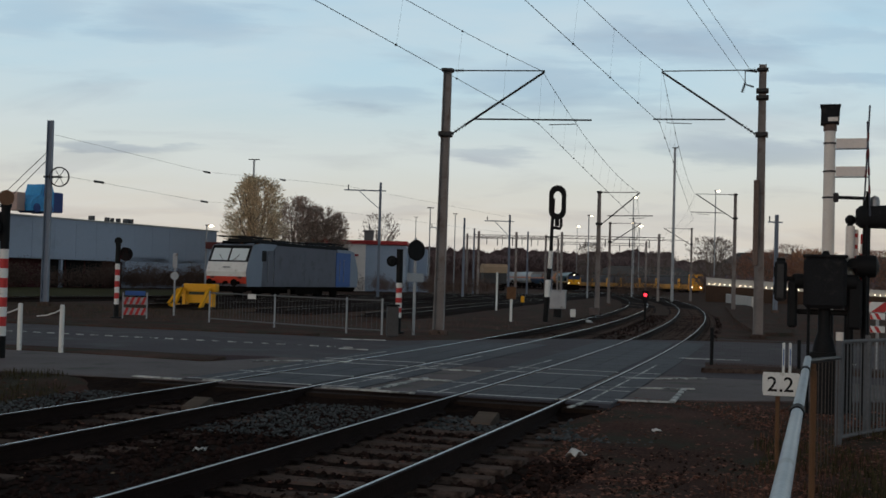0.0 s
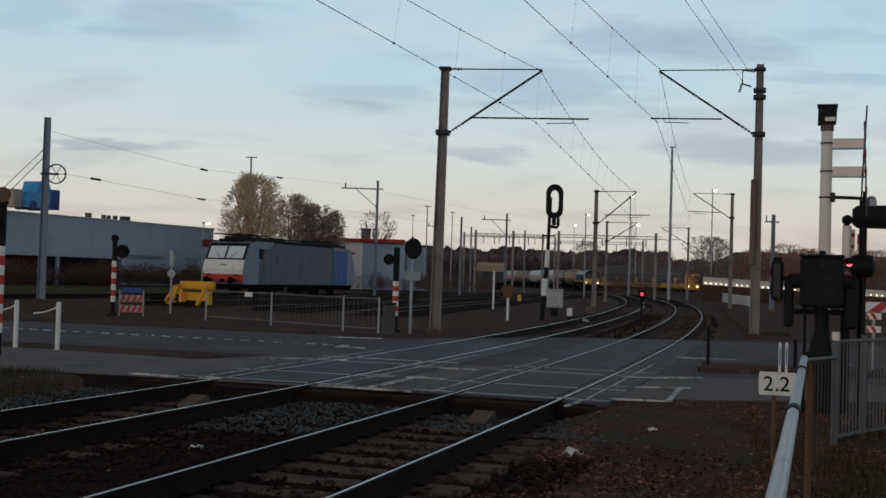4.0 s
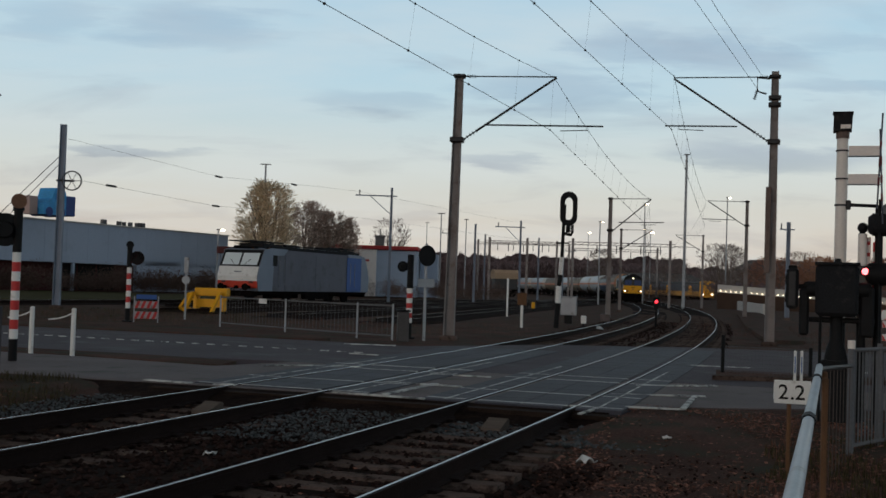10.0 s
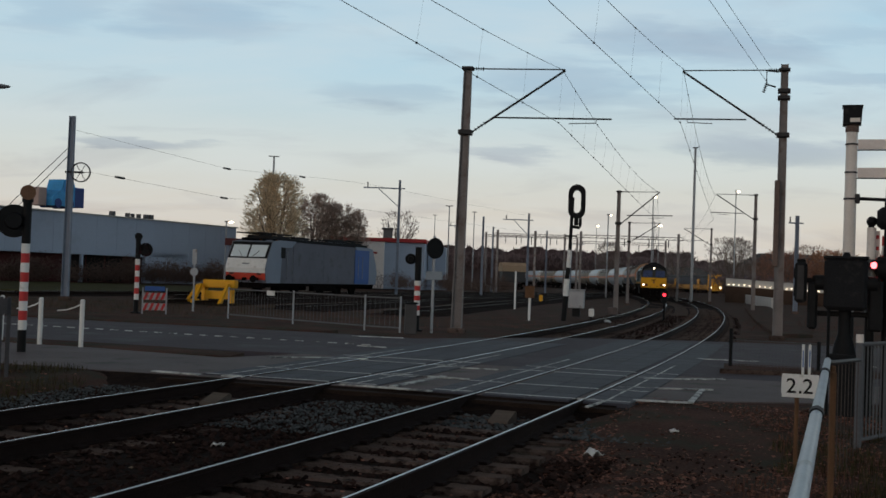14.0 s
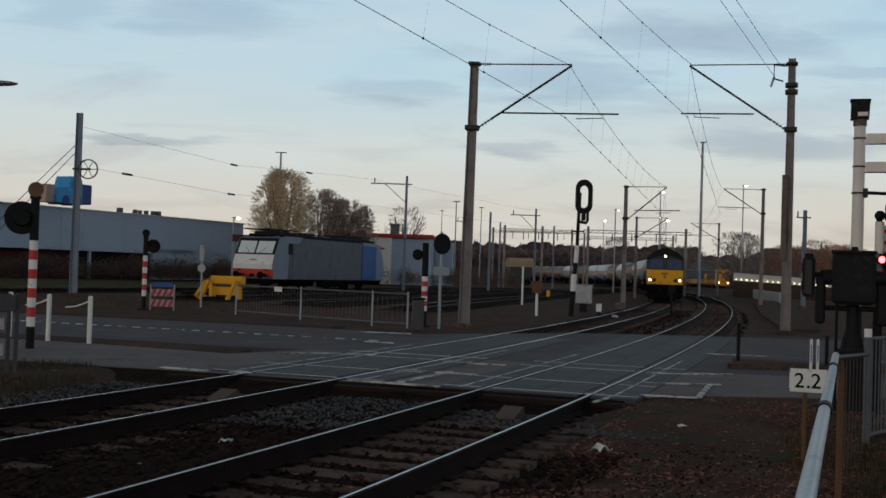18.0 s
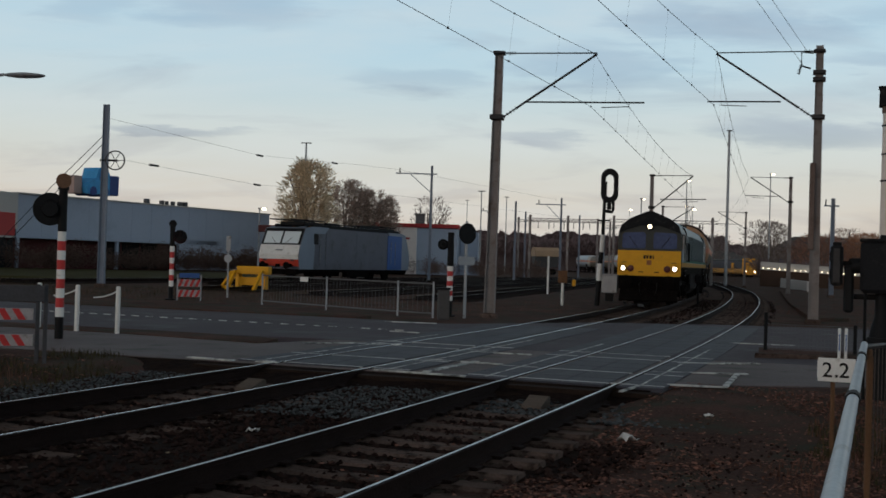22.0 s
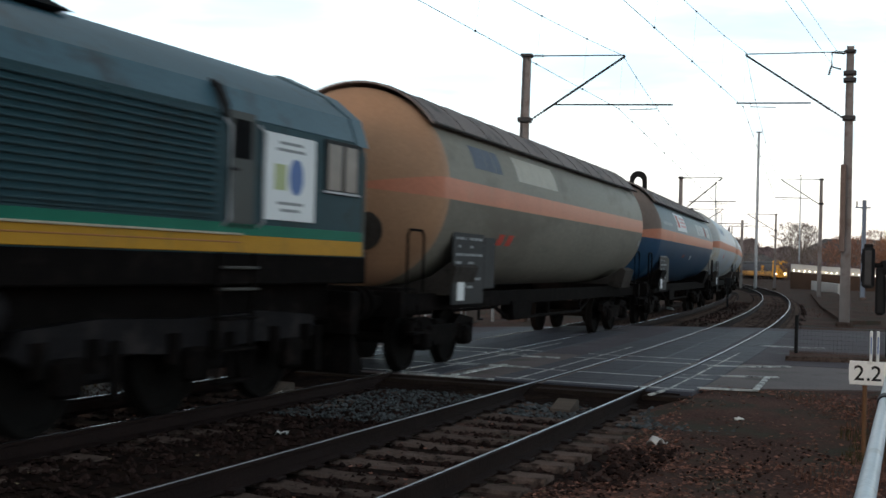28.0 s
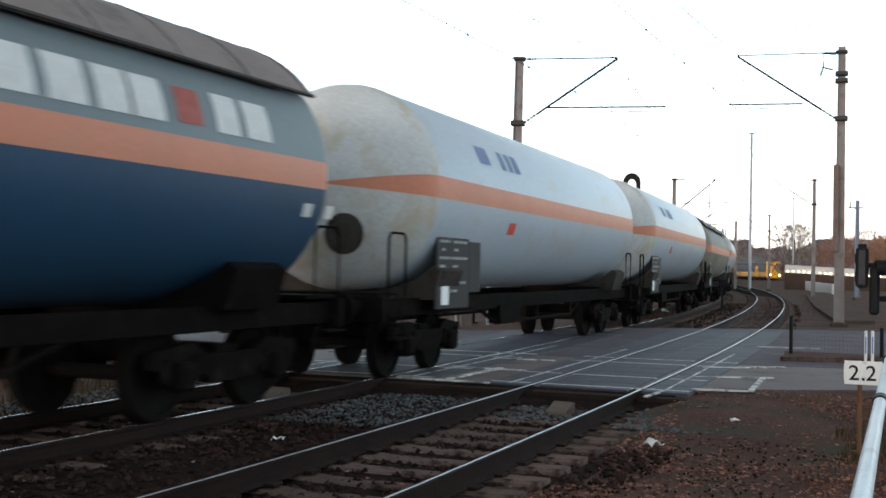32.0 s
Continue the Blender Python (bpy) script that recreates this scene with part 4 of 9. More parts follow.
def make_loco():
    L = 21.35
    root = thing("diesel_locomotive", Matrix(), "dark green diesel goods locomotive with yellow front and stripe", "locomotive")
    y0, y1 = 0.34, L - 0.86
    body = Mesh()
    out = body_outline()
    body.prism(out, y0 + 0.05, y1 - 0.05, "y")
    b = body.ob("body", LOCO_GREEN, root, smooth=25)
    # roof skin
    roof = Mesh()
    skin = [(1.285, 3.06), (1.175, 3.36), (0.835, 3.62), (0.145, 3.91)]
    skin = skin + [(-x, z) for x, z in reversed(skin)]
    inner = [(x * 0.985, z - 0.02) for x, z in skin]
    roof.prism(skin + inner[::-1], y0 + 0.20, y1 - 0.20, "y")
    roof.ob("roof", LOCO_ROOF, root, "sooty grey-green roof panels with painted sheen", smooth=20)
    rb = Mesh()
    rb.box(0, 6.2, 3.845, 0.6, 2.2, 0.08, 0.03)
    rb.prism([(8.2, 3.84), (8.6, 3.895), (11.2, 3.895), (11.8, 3.84)], -0.32, 0.32, "x")
    rb.ob("exhaust_housing", BLACK_MATT, root, "black sooty exhaust housing")
    Mesh().prism([(13.0, 3.84), (13.4, 3.90), (15.7, 3.90), (16.1, 3.84)], -0.5, 0.5, "x").ob("fan_housing", BLACK_MATT, root, "low black cooling fan housing")
    for yy in (13.9, 15.2):
        Mesh().lathe([(0.42, 0), (0.44, 0.03), (0.40, 0.04), (0.36, 0.01)], 24, "z", Matrix.Translation((0, yy, 3.895))).ob("roof_fan", STEEL_DARK, root, smooth=30)
    for end, yy, t in (("front", y0, -1), ("rear", y1, 1)):
        # face: dark upper part, yellow lower part
        face = Mesh().prism([(x * 0.995, z) for x, z in body_outline()], yy if t > 0 else yy, yy + t * 0.06, "y")
        cab = face.ob("cab_front", LOCO_FACE, root, "black-green upper cab front")
        hood = Mesh().prism([(1.30, 3.02), (1.18, 3.37), (0.84, 3.64), (0.13, 3.95), (-0.13, 3.95), (-0.84, 3.64), (-1.18, 3.37), (-1.30, 3.02), (-1.12, 3.10), (-0.4, 3.36), (0.4, 3.36), (1.12, 3.10)], yy - t * 0.16, yy + t * 0.14, "y")
        hood.ob("roof_hood", BLACK_MATT if t < 0 else LOCO_ROOF, cab, "dark roof overhang above the windows", smooth=25)
        for side in (-1, 1):
            w = Mesh()
            w.prism([(side * 0.16, 2.43), (side * 0.20, 2.39), (side * 1.08, 2.39), (side * 1.14, 2.45), (side * 1.13, 2.96), (side * 1.05, 3.04), (side * 0.24, 3.08), (side * 0.16, 3.0)], yy + t * 0.05, yy + t * 0.072, "y")
            w.ob("windscreen", WINDOW, cab, "dark windscreen with painted sky tint")
            Mesh().rod((side * 0.5, yy + t * 0.085, 2.42), (side * 0.86, yy + t * 0.085, 2.9), 0.012, n=6).ob("wiper", BLACK, cab)
        panel = Mesh()
        hw, zb = (1.315, 1.24) if t < 0 else (1.20, 1.76)
        panel.prism([(-hw + 0.015, zb), (hw - 0.015, zb), (hw, zb + 0.08), (hw, 2.30), (-hw, 2.30), (-hw, zb + 0.08)], yy + t * 0.055, yy + t * 0.10, "y")
        nose = panel.ob("nose_panel", YELLOW, root, "yellow cab front panel")
        Mesh().box(0, yy + t * 0.11, 1.80, 0.20, 0.03, 0.20, 0.02).ob("badge", BADGE, nose, "small brown-red badge")
        for k, wd in ((-0.19, 0.09), (-0.07, 0.08), (0.06, 0.09), (0.17, 0.05)):
            num = Mesh().box(k, yy + t * 0.104, 2.03, wd, 0.012, 0.14).ob("number_bar", BLACK, nose, "dark painted number bar")
        for side in (-1, 1):
            if t < 0:
                Mesh().box(side * 0.955, yy + t * 0.105, 1.62, 0.66, 0.03, 0.50, 0.012).ob("lamp_box", YELLOW, nose, "raised yellow lamp box")
            hl = Mesh().lathe([(0.0, 0.0), (0.14, 0.0), (0.14, 0.05), (0.12, 0.06), (0.11, 0.04)], 20, "y", Matrix.Translation((side * 1.07, yy + t * 0.12, 1.55)) @ Matrix.Diagonal((1, t, 1, 1)))
            h = hl.ob("headlight", BLACK, nose, "black round headlight bezel", smooth=30)
            Mesh().lathe([(0.0, 0.045), (0.092, 0.045), (0.08, 0.065), (0.0, 0.075)], 20, "y", Matrix.Translation((side * 1.07, yy + t * 0.12, 1.55)) @ Matrix.Diagonal((1, t, 1, 1))).ob("lens", LAMP_WHITE if t < 0 else LAMP_LENS, h, "lit white headlight lens" if t < 0 else "unlit lens", smooth=True)
            Mesh().lathe([(0.0, 0.0), (0.14, 0.0), (0.14, 0.05), (0.12, 0.06), (0.0, 0.07)], 18, "y", Matrix.Translation((side * 0.76, yy + t * 0.12, 1.54)) @ Matrix.Diagonal((1, t, 1, 1))).ob("marker_lamp", LAMP_LENS, nose, "dark red marker lamp", smooth=30)
            Mesh().pipe([(side * 0.95, yy + t * 0.10, 1.78), (side * 0.95, yy + t * 0.17, 1.80), (side * 1.12, yy + t * 0.17, 1.80), (side * 1.12, yy + t * 0.10, 1.78)], 0.014, 6).ob("handrail", STEEL_DARK, nose)
            Mesh().box(side * 0.33, yy + t * 0.12, 1.40, 0.20, 0.03, 0.035, 0.01, None).ob("cover_strip", BLACK, nose)
        top = Mesh().lathe([(0.0, 0.0), (0.15, 0.0), (0.15, 0.10), (0.12, 0.11)], 20, "y", Matrix.Translation((0, yy + t * 0.06, 3.31)) @ Matrix.Diagonal((1, t, 1, 1)))
        tl = top.ob("top_light", BLACK, cab, smooth=30)
        Mesh().lathe([(0.0, 0.10), (0.092, 0.10), (0.078, 0.12), (0.0, 0.13)], 20, "y", Matrix.Translation((0, yy + t * 0.06, 3.31)) @ Matrix.Diagonal((1, t, 1, 1))).ob("lens", LAMP_WHITE if t < 0 else LAMP_LENS, tl, "lit white headlight lens" if t < 0 else "unlit lens", smooth=True)
        # bufferbeam, plough, steps
        beam = Mesh().box(0, yy - t * 0.05, 0.95, 2.56, 0.22, 0.54, 0.02)
        beam.ob("buffer_beam", UNDER, root, "black buffer beam")
        pl = Mesh().prism([(0.0, 0.20), (0.30 * t, 0.16), (0.36 * t, 0.24), (0.02, 0.72)], -1.2, 1.2, "x", Matrix.Translation((0, yy, 0)))
        pl.ob("plough", UNDER, root)
        buffers(root, yy, t)
    # sides
    for side in (-1, 1):
        def panel(y, z, sy, sz, mat, name, label="", depth=0.012, parent=root, out=0.0):
            return Mesh().box(side * (1.326 + depth / 2 + out), y, z, depth, sy, sz, 0.004).ob(name, mat, parent, label)
        mid, run_on = (y0 + y1) / 2, y1 - y0 - 0.1
        panel(mid, 1.895, run_on, 0.12, STRIPE_GREEN, "green_stripe", "bright green stripe")
        panel(mid, 1.745, run_on, 0.18, STRIPE_YELLOW, "yellow_stripe", "yellow stripe along the sill", 0.02)
        panel(mid, 1.76, 14.6, 0.016, BADGE, "sill_groove", "brown groove in the yellow stripe", 0.024)
        # the highlight along the sill, painted as a pale strip
        panel(mid, 1.842, 14.6, 0.022, STRIPE_GLINT, "sill_edge", "pale worn upper edge of the sill", 0.05)
        for ye, t in ((y0, 1), (y1, -1)):
            # cab side: panes in a frame, recessed door between handrails, poster
            a, b = (0.30, 1.28) if t > 0 else (0.22, 0.98)
            wf = panel(ye + t * (a + b) / 2, 2.70, b - a + 0.10, 0.64, BLACK, "window_frame", "black window frame")
            cut = a + (b - a) * (0.22 if t > 0 else 0.48)
            panel(ye + t * (a + cut - 0.03) / 2, 2.70, cut - a - 0.06, 0.54, WINDOW_PALE if t > 0 else WINDOW_DULL, "side_window", "pale reflecting cab window", 0.008, wf, 0.012)
            panel(ye + t * (cut + b + 0.03) / 2, 2.70, b - cut - 0.06, 0.54, WINDOW_LIT if t > 0 else WINDOW_DULL, "side_window", "dusty cab window", 0.008, wf, 0.012)
            panel(ye + t * (a + b) / 2, 2.40, b - a + 0.12, 0.03, GALV, "window_ledge", "bright ledge under the window", 0.03)
            k0, k1 = (1.68, 2.46) if t > 0 else (2.46, 3.10)
            door = panel(ye + t * (k0 + k1) / 2, 2.50, k1 - k0 - 0.14, 1.20, LOCO_FACE, "cab_door", "recessed dark cab door")
            panel(ye + t * (k0 + k1) / 2, 2.82, (k1 - k0) * 0.5, 0.40, GRILLE, "door_window", "", 0.006, door, 0.013)
            for k in (k0, k1):
                Mesh().pipe([(side * 1.33, ye + t * k, 1.92), (side * 1.41, ye + t * k, 1.98), (side * 1.41, ye + t * k, 2.92), (side * 1.33, ye + t * k, 3.0)], 0.016, 6).ob("handrail", GALV, root, "bright steel handrail")
                Mesh().box(side * 1.31, ye + t * k, 1.40, 0.05, 0.05, 0.66, 0.008).ob("step_rail", UNDER, root, "dark steel step upright")
            hood2 = Mesh().prism([(1.17, 3.40), (1.27, 3.34), (1.36, 3.14), (1.36, 3.02), (1.33, 3.02), (1.31, 3.12), (1.22, 3.30), (1.15, 3.34)], ye + t * (k1 - 0.05), ye + t * (k1 + 0.05), "y", Matrix.Diagonal((side, 1, 1, 1)))
            hood2.ob("rain_strip", BLACK, root, "dark curved rain strip beside the door")
            Mesh().box(side * 1.37, ye + t * (k1 - 0.14), 2.50, 0.05, 0.12, 0.03, 0.008).ob("door_handle", BLACK, door)
            for zz in (0.34, 0.66, 0.98, 1.28, 1.50):
                Mesh().box(side * 1.31, ye + t * (k0 + k1) / 2, zz, 0.15, k1 - k0, 0.03, 0.006).ob("step", STEP_EDGE if zz > 1.2 else UNDER, root, "worn cab step")
            for k in (k0, k1):
                Mesh().box(side * 1.30, ye + t * k, 0.72, 0.04, 0.05, 0.80, 0.006).ob("step_rail", UNDER, root, "dark steel step upright")
            p0, p1, q0, q1 = (0.27, 1.26, 1.85, 2.36) if t > 0 else (1.27, 2.36, 2.02, 2.96)
            pb = panel(ye + t * (p0 + p1) / 2, (q0 + q1) / 2, p1 - p0, q1 - q0, POSTER_DIM if t > 0 else POSTER, "poster_board", "white poster with blue and green print", 0.02)
            pm, ph = ye + t * (p0 + p1) / 2, q1 - q0
            Mesh().lathe([(0.0, 0.0), (0.15 * ph / 0.9, 0.0), (0.14 * ph / 0.9, 0.004)], 20, "x", Matrix.Translation((side * 1.347, pm - t * 0.12, q0 + ph * 0.52)) @ Matrix.Diagonal((side, 1, 1.3, 1))).ob("print_spot", POSTER_BLUE, pb)
            Mesh().box(side * 1.3475, pm + t * 0.22, q0 + ph * 0.5, 0.003, 0.24, 0.30 * ph).ob("print_patch", POSTER_LIME, pb)
            for zk, wd in ((0.90, 0.5), (0.82, 0.6), (0.20, 0.55), (0.12, 0.4)):
                Mesh().box(side * 1.3475, pm, q0 + ph * zk, 0.003, wd, 0.035 * ph).ob("print_bar", PRINT_GREY, pb)
        # wide two-part air intake behind the cab
        for ya, yb in ((2.90, 4.10), (4.19, 5.50)):
            g = panel((ya + yb) / 2, 2.32, yb - ya, 0.84, GRILLE, "intake", "black mesh intake", 0.012)
            for k in range(7):
                Mesh().box(side * 1.347, ya + (yb - ya) * (k + 0.5) / 7, 2.32, 0.012, 0.016, 0.82).ob("intake_bar", BLACK, g)
        panel(6.02, 2.52, 0.86, 1.08, LOCO_GREEN, "side_hatch", "plain green hatch", 0.018)
        panel(6.70, 2.52, 0.30, 1.08, LOCO_GREEN, "side_hatch", "narrow green hatch", 0.014)
        panel(6.02, 2.86, 0.10, 0.03, GALV, "hatch_catch", "small bright catch", 0.03)
        # long louvred doors
        for k in range(6):
            yd = 6.90 + k * 1.73
            d = panel(yd + 0.86, 2.53, 1.715, 1.10, LOCO_GREEN, "louvred_door", "green louvred engine-room door", 0.014)
            for j in range(15):
                sl = Mesh()
                zz = 2.03 + j * 0.069
                sl.prism([(1.340, zz), (1.372, zz - 0.012), (1.372, zz + 0.004), (1.340, zz + 0.044)], yd + 0.01, yd + 1.705, "y", Matrix.Diagonal((side, 1, 1, 1)))
                sl.ob("louvre_slat", LOCO_GREEN, d)
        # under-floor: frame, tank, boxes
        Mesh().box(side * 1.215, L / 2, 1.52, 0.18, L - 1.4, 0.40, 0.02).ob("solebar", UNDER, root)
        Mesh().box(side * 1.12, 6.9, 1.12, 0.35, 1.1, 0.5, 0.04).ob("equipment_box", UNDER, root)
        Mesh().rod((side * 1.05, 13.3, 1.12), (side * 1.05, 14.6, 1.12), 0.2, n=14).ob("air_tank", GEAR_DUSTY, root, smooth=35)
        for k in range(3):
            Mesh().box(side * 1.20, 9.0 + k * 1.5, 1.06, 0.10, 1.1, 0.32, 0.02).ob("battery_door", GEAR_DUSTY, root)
    # solid dark mass, added where gaps showed lit ground in place of shade
    Mesh().box(0, L / 2, 1.28, 1.9, L - 2.0, 0.84, 0.03).ob("underframe", UNDER, root, "black underframe deepened to fill shaded gaps")
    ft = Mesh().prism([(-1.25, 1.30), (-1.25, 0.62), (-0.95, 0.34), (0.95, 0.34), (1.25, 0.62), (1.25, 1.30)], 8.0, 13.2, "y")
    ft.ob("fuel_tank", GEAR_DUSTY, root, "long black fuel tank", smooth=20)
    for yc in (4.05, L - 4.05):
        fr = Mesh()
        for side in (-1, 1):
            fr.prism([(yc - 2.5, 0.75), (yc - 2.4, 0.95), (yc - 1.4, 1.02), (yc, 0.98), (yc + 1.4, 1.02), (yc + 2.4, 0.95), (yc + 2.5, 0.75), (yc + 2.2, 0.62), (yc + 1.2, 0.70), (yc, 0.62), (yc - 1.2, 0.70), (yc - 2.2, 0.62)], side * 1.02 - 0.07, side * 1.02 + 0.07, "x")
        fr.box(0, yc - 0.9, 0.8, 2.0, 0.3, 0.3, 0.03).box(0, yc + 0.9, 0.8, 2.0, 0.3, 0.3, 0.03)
        # filler block added between the wheels to close bright gaps
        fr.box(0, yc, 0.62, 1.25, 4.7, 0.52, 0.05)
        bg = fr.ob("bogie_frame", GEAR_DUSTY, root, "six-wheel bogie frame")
        for dy in (-1.85, 0.0, 1.85):
            for side in (-1, 1):
                Mesh().box(side * 1.12, yc + dy, 0.53, 0.16, 0.36, 0.34, 0.05).ob("axle_box", UNDER, bg)
                for k in (-0.34, 0.34):
                    Mesh().rod((side * 1.10, yc + dy + k, 0.55), (side * 1.10, yc + dy + k, 0.85), 0.075, n=10).ob("spring", UNDER, bg)
                Mesh().box(side * 1.12, yc + dy + 0.62, 0.55, 0.06, 0.12, 0.55, 0.02).ob("brake_block", UNDER, bg)
            wheelset(root, yc + dy, 0.53)
    return root


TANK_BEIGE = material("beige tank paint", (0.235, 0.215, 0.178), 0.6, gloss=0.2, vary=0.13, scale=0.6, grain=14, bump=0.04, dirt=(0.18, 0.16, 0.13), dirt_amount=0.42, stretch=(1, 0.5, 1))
# TANK_BEIGE again, darker: the belly's shade put into the colour along with grime
TANK_BELLY_SHADE = material("beige tank belly with shade and grime painted in", (0.195, 0.176, 0.146), 0.7, gloss=0.12, vary=0.16, scale=0.5, grain=14, bump=0.05, dirt=(0.155, 0.136, 0.112), dirt_amount=0.5, stretch=(1, 0.35, 1))
TANK_GREY = material("pale grey tank paint", (0.38, 0.43, 0.485), 0.45, vary=0.08, scale=0.6, grain=14, bump=0.04, dirt=(0.38, 0.36, 0.33), dirt_amount=0.35, stretch=(1, 0.5, 1), coat=0.1)
TANK_SLATE = material("slate grey tank paint", (0.135, 0.165, 0.18), 0.5, vary=0.10, scale=0.6, grain=14, bump=0.04, dirt=(0.13, 0.13, 0.125), dirt_amount=0.3)
TANK_BLUE = material("blue tank paint", (0.019, 0.057, 0.112), 0.45, vary=0.12, scale=0.6, grain=14, bump=0.04, dirt=(0.020, 0.050, 0.095), dirt_amount=0.35)
TANK_ORANGE = material("orange band", (0.50, 0.185, 0.11), 0.5, vary=0.14, scale=1.0, grain=20, bump=0.03, dirt=(0.45, 0.20, 0.12), dirt_amount=0.3)
SHIELD = material("brown-grey sun shield", (0.19, 0.155, 0.145), 0.7, vary=0.2, scale=0.8, grain=20, bump=0.05, dirt=(0.07, 0.062, 0.06), dirt_amount=0.35)
SHIELD_PALE = material("grey sun shield", (0.24, 0.23, 0.22), 0.7, vary=0.2, scale=0.8, grain=20, bump=0.05)
SHIELD_RIB = material("dark shield seam", (0.05, 0.042, 0.04), 0.8, vary=0.2, scale=4, grain=30)
SADDLE = material("grimy grey-brown steel", (0.042, 0.035, 0.031), 0.85, gloss=0.1, vary=0.3, scale=2, grain=30, dirt=(0.02, 0.017, 0.015), dirt_amount=0.45)
TANK_DUST = material("dusty brown-grey tank end", (0.19, 0.145, 0.125), 0.7, gloss=0.15, vary=0.15, scale=1.2, grain=20, bump=0.04)
TANK_SAND = material("sandy stained tank end", (0.46, 0.465, 0.46), 0.6, gloss=0.2, vary=0.18, scale=1.0, grain=20, bump=0.04, dirt=(0.41, 0.36, 0.29), dirt_amount=0.5)
# warm light on the first wagon's end, put into the colour
TANK_GLOW = material("tank end with warm glow painted in", (0.37, 0.205, 0.12), 0.6, vary=0.15, scale=1.2, grain=20, bump=0.04, dirt=(0.36, 0.20, 0.12), dirt_amount=0.4)
BOARD = material("dark data board", (0.015, 0.0145, 0.016), 0.7, vary=0.2, scale=4, grain=30)
PALE_PRINT = material("pale stencil print", (0.55, 0.56, 0.56), 0.6, vary=0.15, scale=6, grain=30, bump=0)
BLUE_PRINT = material("blue-grey emblem print", (0.12, 0.17, 0.30), 0.6, vary=0.15, scale=6, grain=30, bump=0)
SLATE_PRINT = material("dark slate emblem print", (0.07, 0.085, 0.12), 0.6, vary=0.35, scale=5, grain=30, bump=0)
BEIGE_PRINT = material("pale beige board", (0.42, 0.385, 0.32), 0.6, vary=0.15, scale=3, grain=30, bump=0)
PINK_PRINT = material("faded red print", (0.62, 0.33, 0.33), 0.6, vary=0.2, scale=6, grain=30, bump=0)
FADED_SLATE = material("faded pale slate print", (0.24, 0.27, 0.29), 0.6, vary=0.3, scale=6, grain=30, bump=0)
FADED_RED = material("faded red emblem", (0.30, 0.075, 0.06), 0.6, vary=0.3, scale=6, grain=30, bump=0)
RED_PRINT = material("red print", (0.50, 0.06, 0.04), 0.6, vary=0.15, scale=6, grain=30, bump=0)
WAGON_L = 17.75
TANK_R, TANK_Z = 1.49, 2.63


SHAPE = {}


def tank_slice(a0, a1, y0, y1, r=TANK_R, head=0.62, steps=None, zc=TANK_Z):
    """The part of a tank with dished ends between two angles from the top (both sides alike when a0 = 0)."""
    prof = []
    for i in range(9):
        t = i / 8 * math.pi / 2
        prof.append((r * math.sin(t), y0 + head * (1 - math.cos(t))))
    prof += [(r * math.sin(t), y1 - head * (1 - math.cos(t))) for t in (math.pi / 2 * (1 - i / 8) for i in range(9))]
    n = steps or max(2, int(abs(a1 - a0) / 6))
    v, f = [], []
    for j in range(n + 1):
        a = radians(a0 + (a1 - a0) * j / n)
        for rr, y in prof:
            v.append((rr * math.sin(a), y, zc + rr * math.cos(a)))
    k = len(prof)
    for j in range(n):
        for i in range(k - 1):
            f.append((j * k + i, j * k + i + 1, j * k + k + i + 1, j * k + k + i))
    return v, f


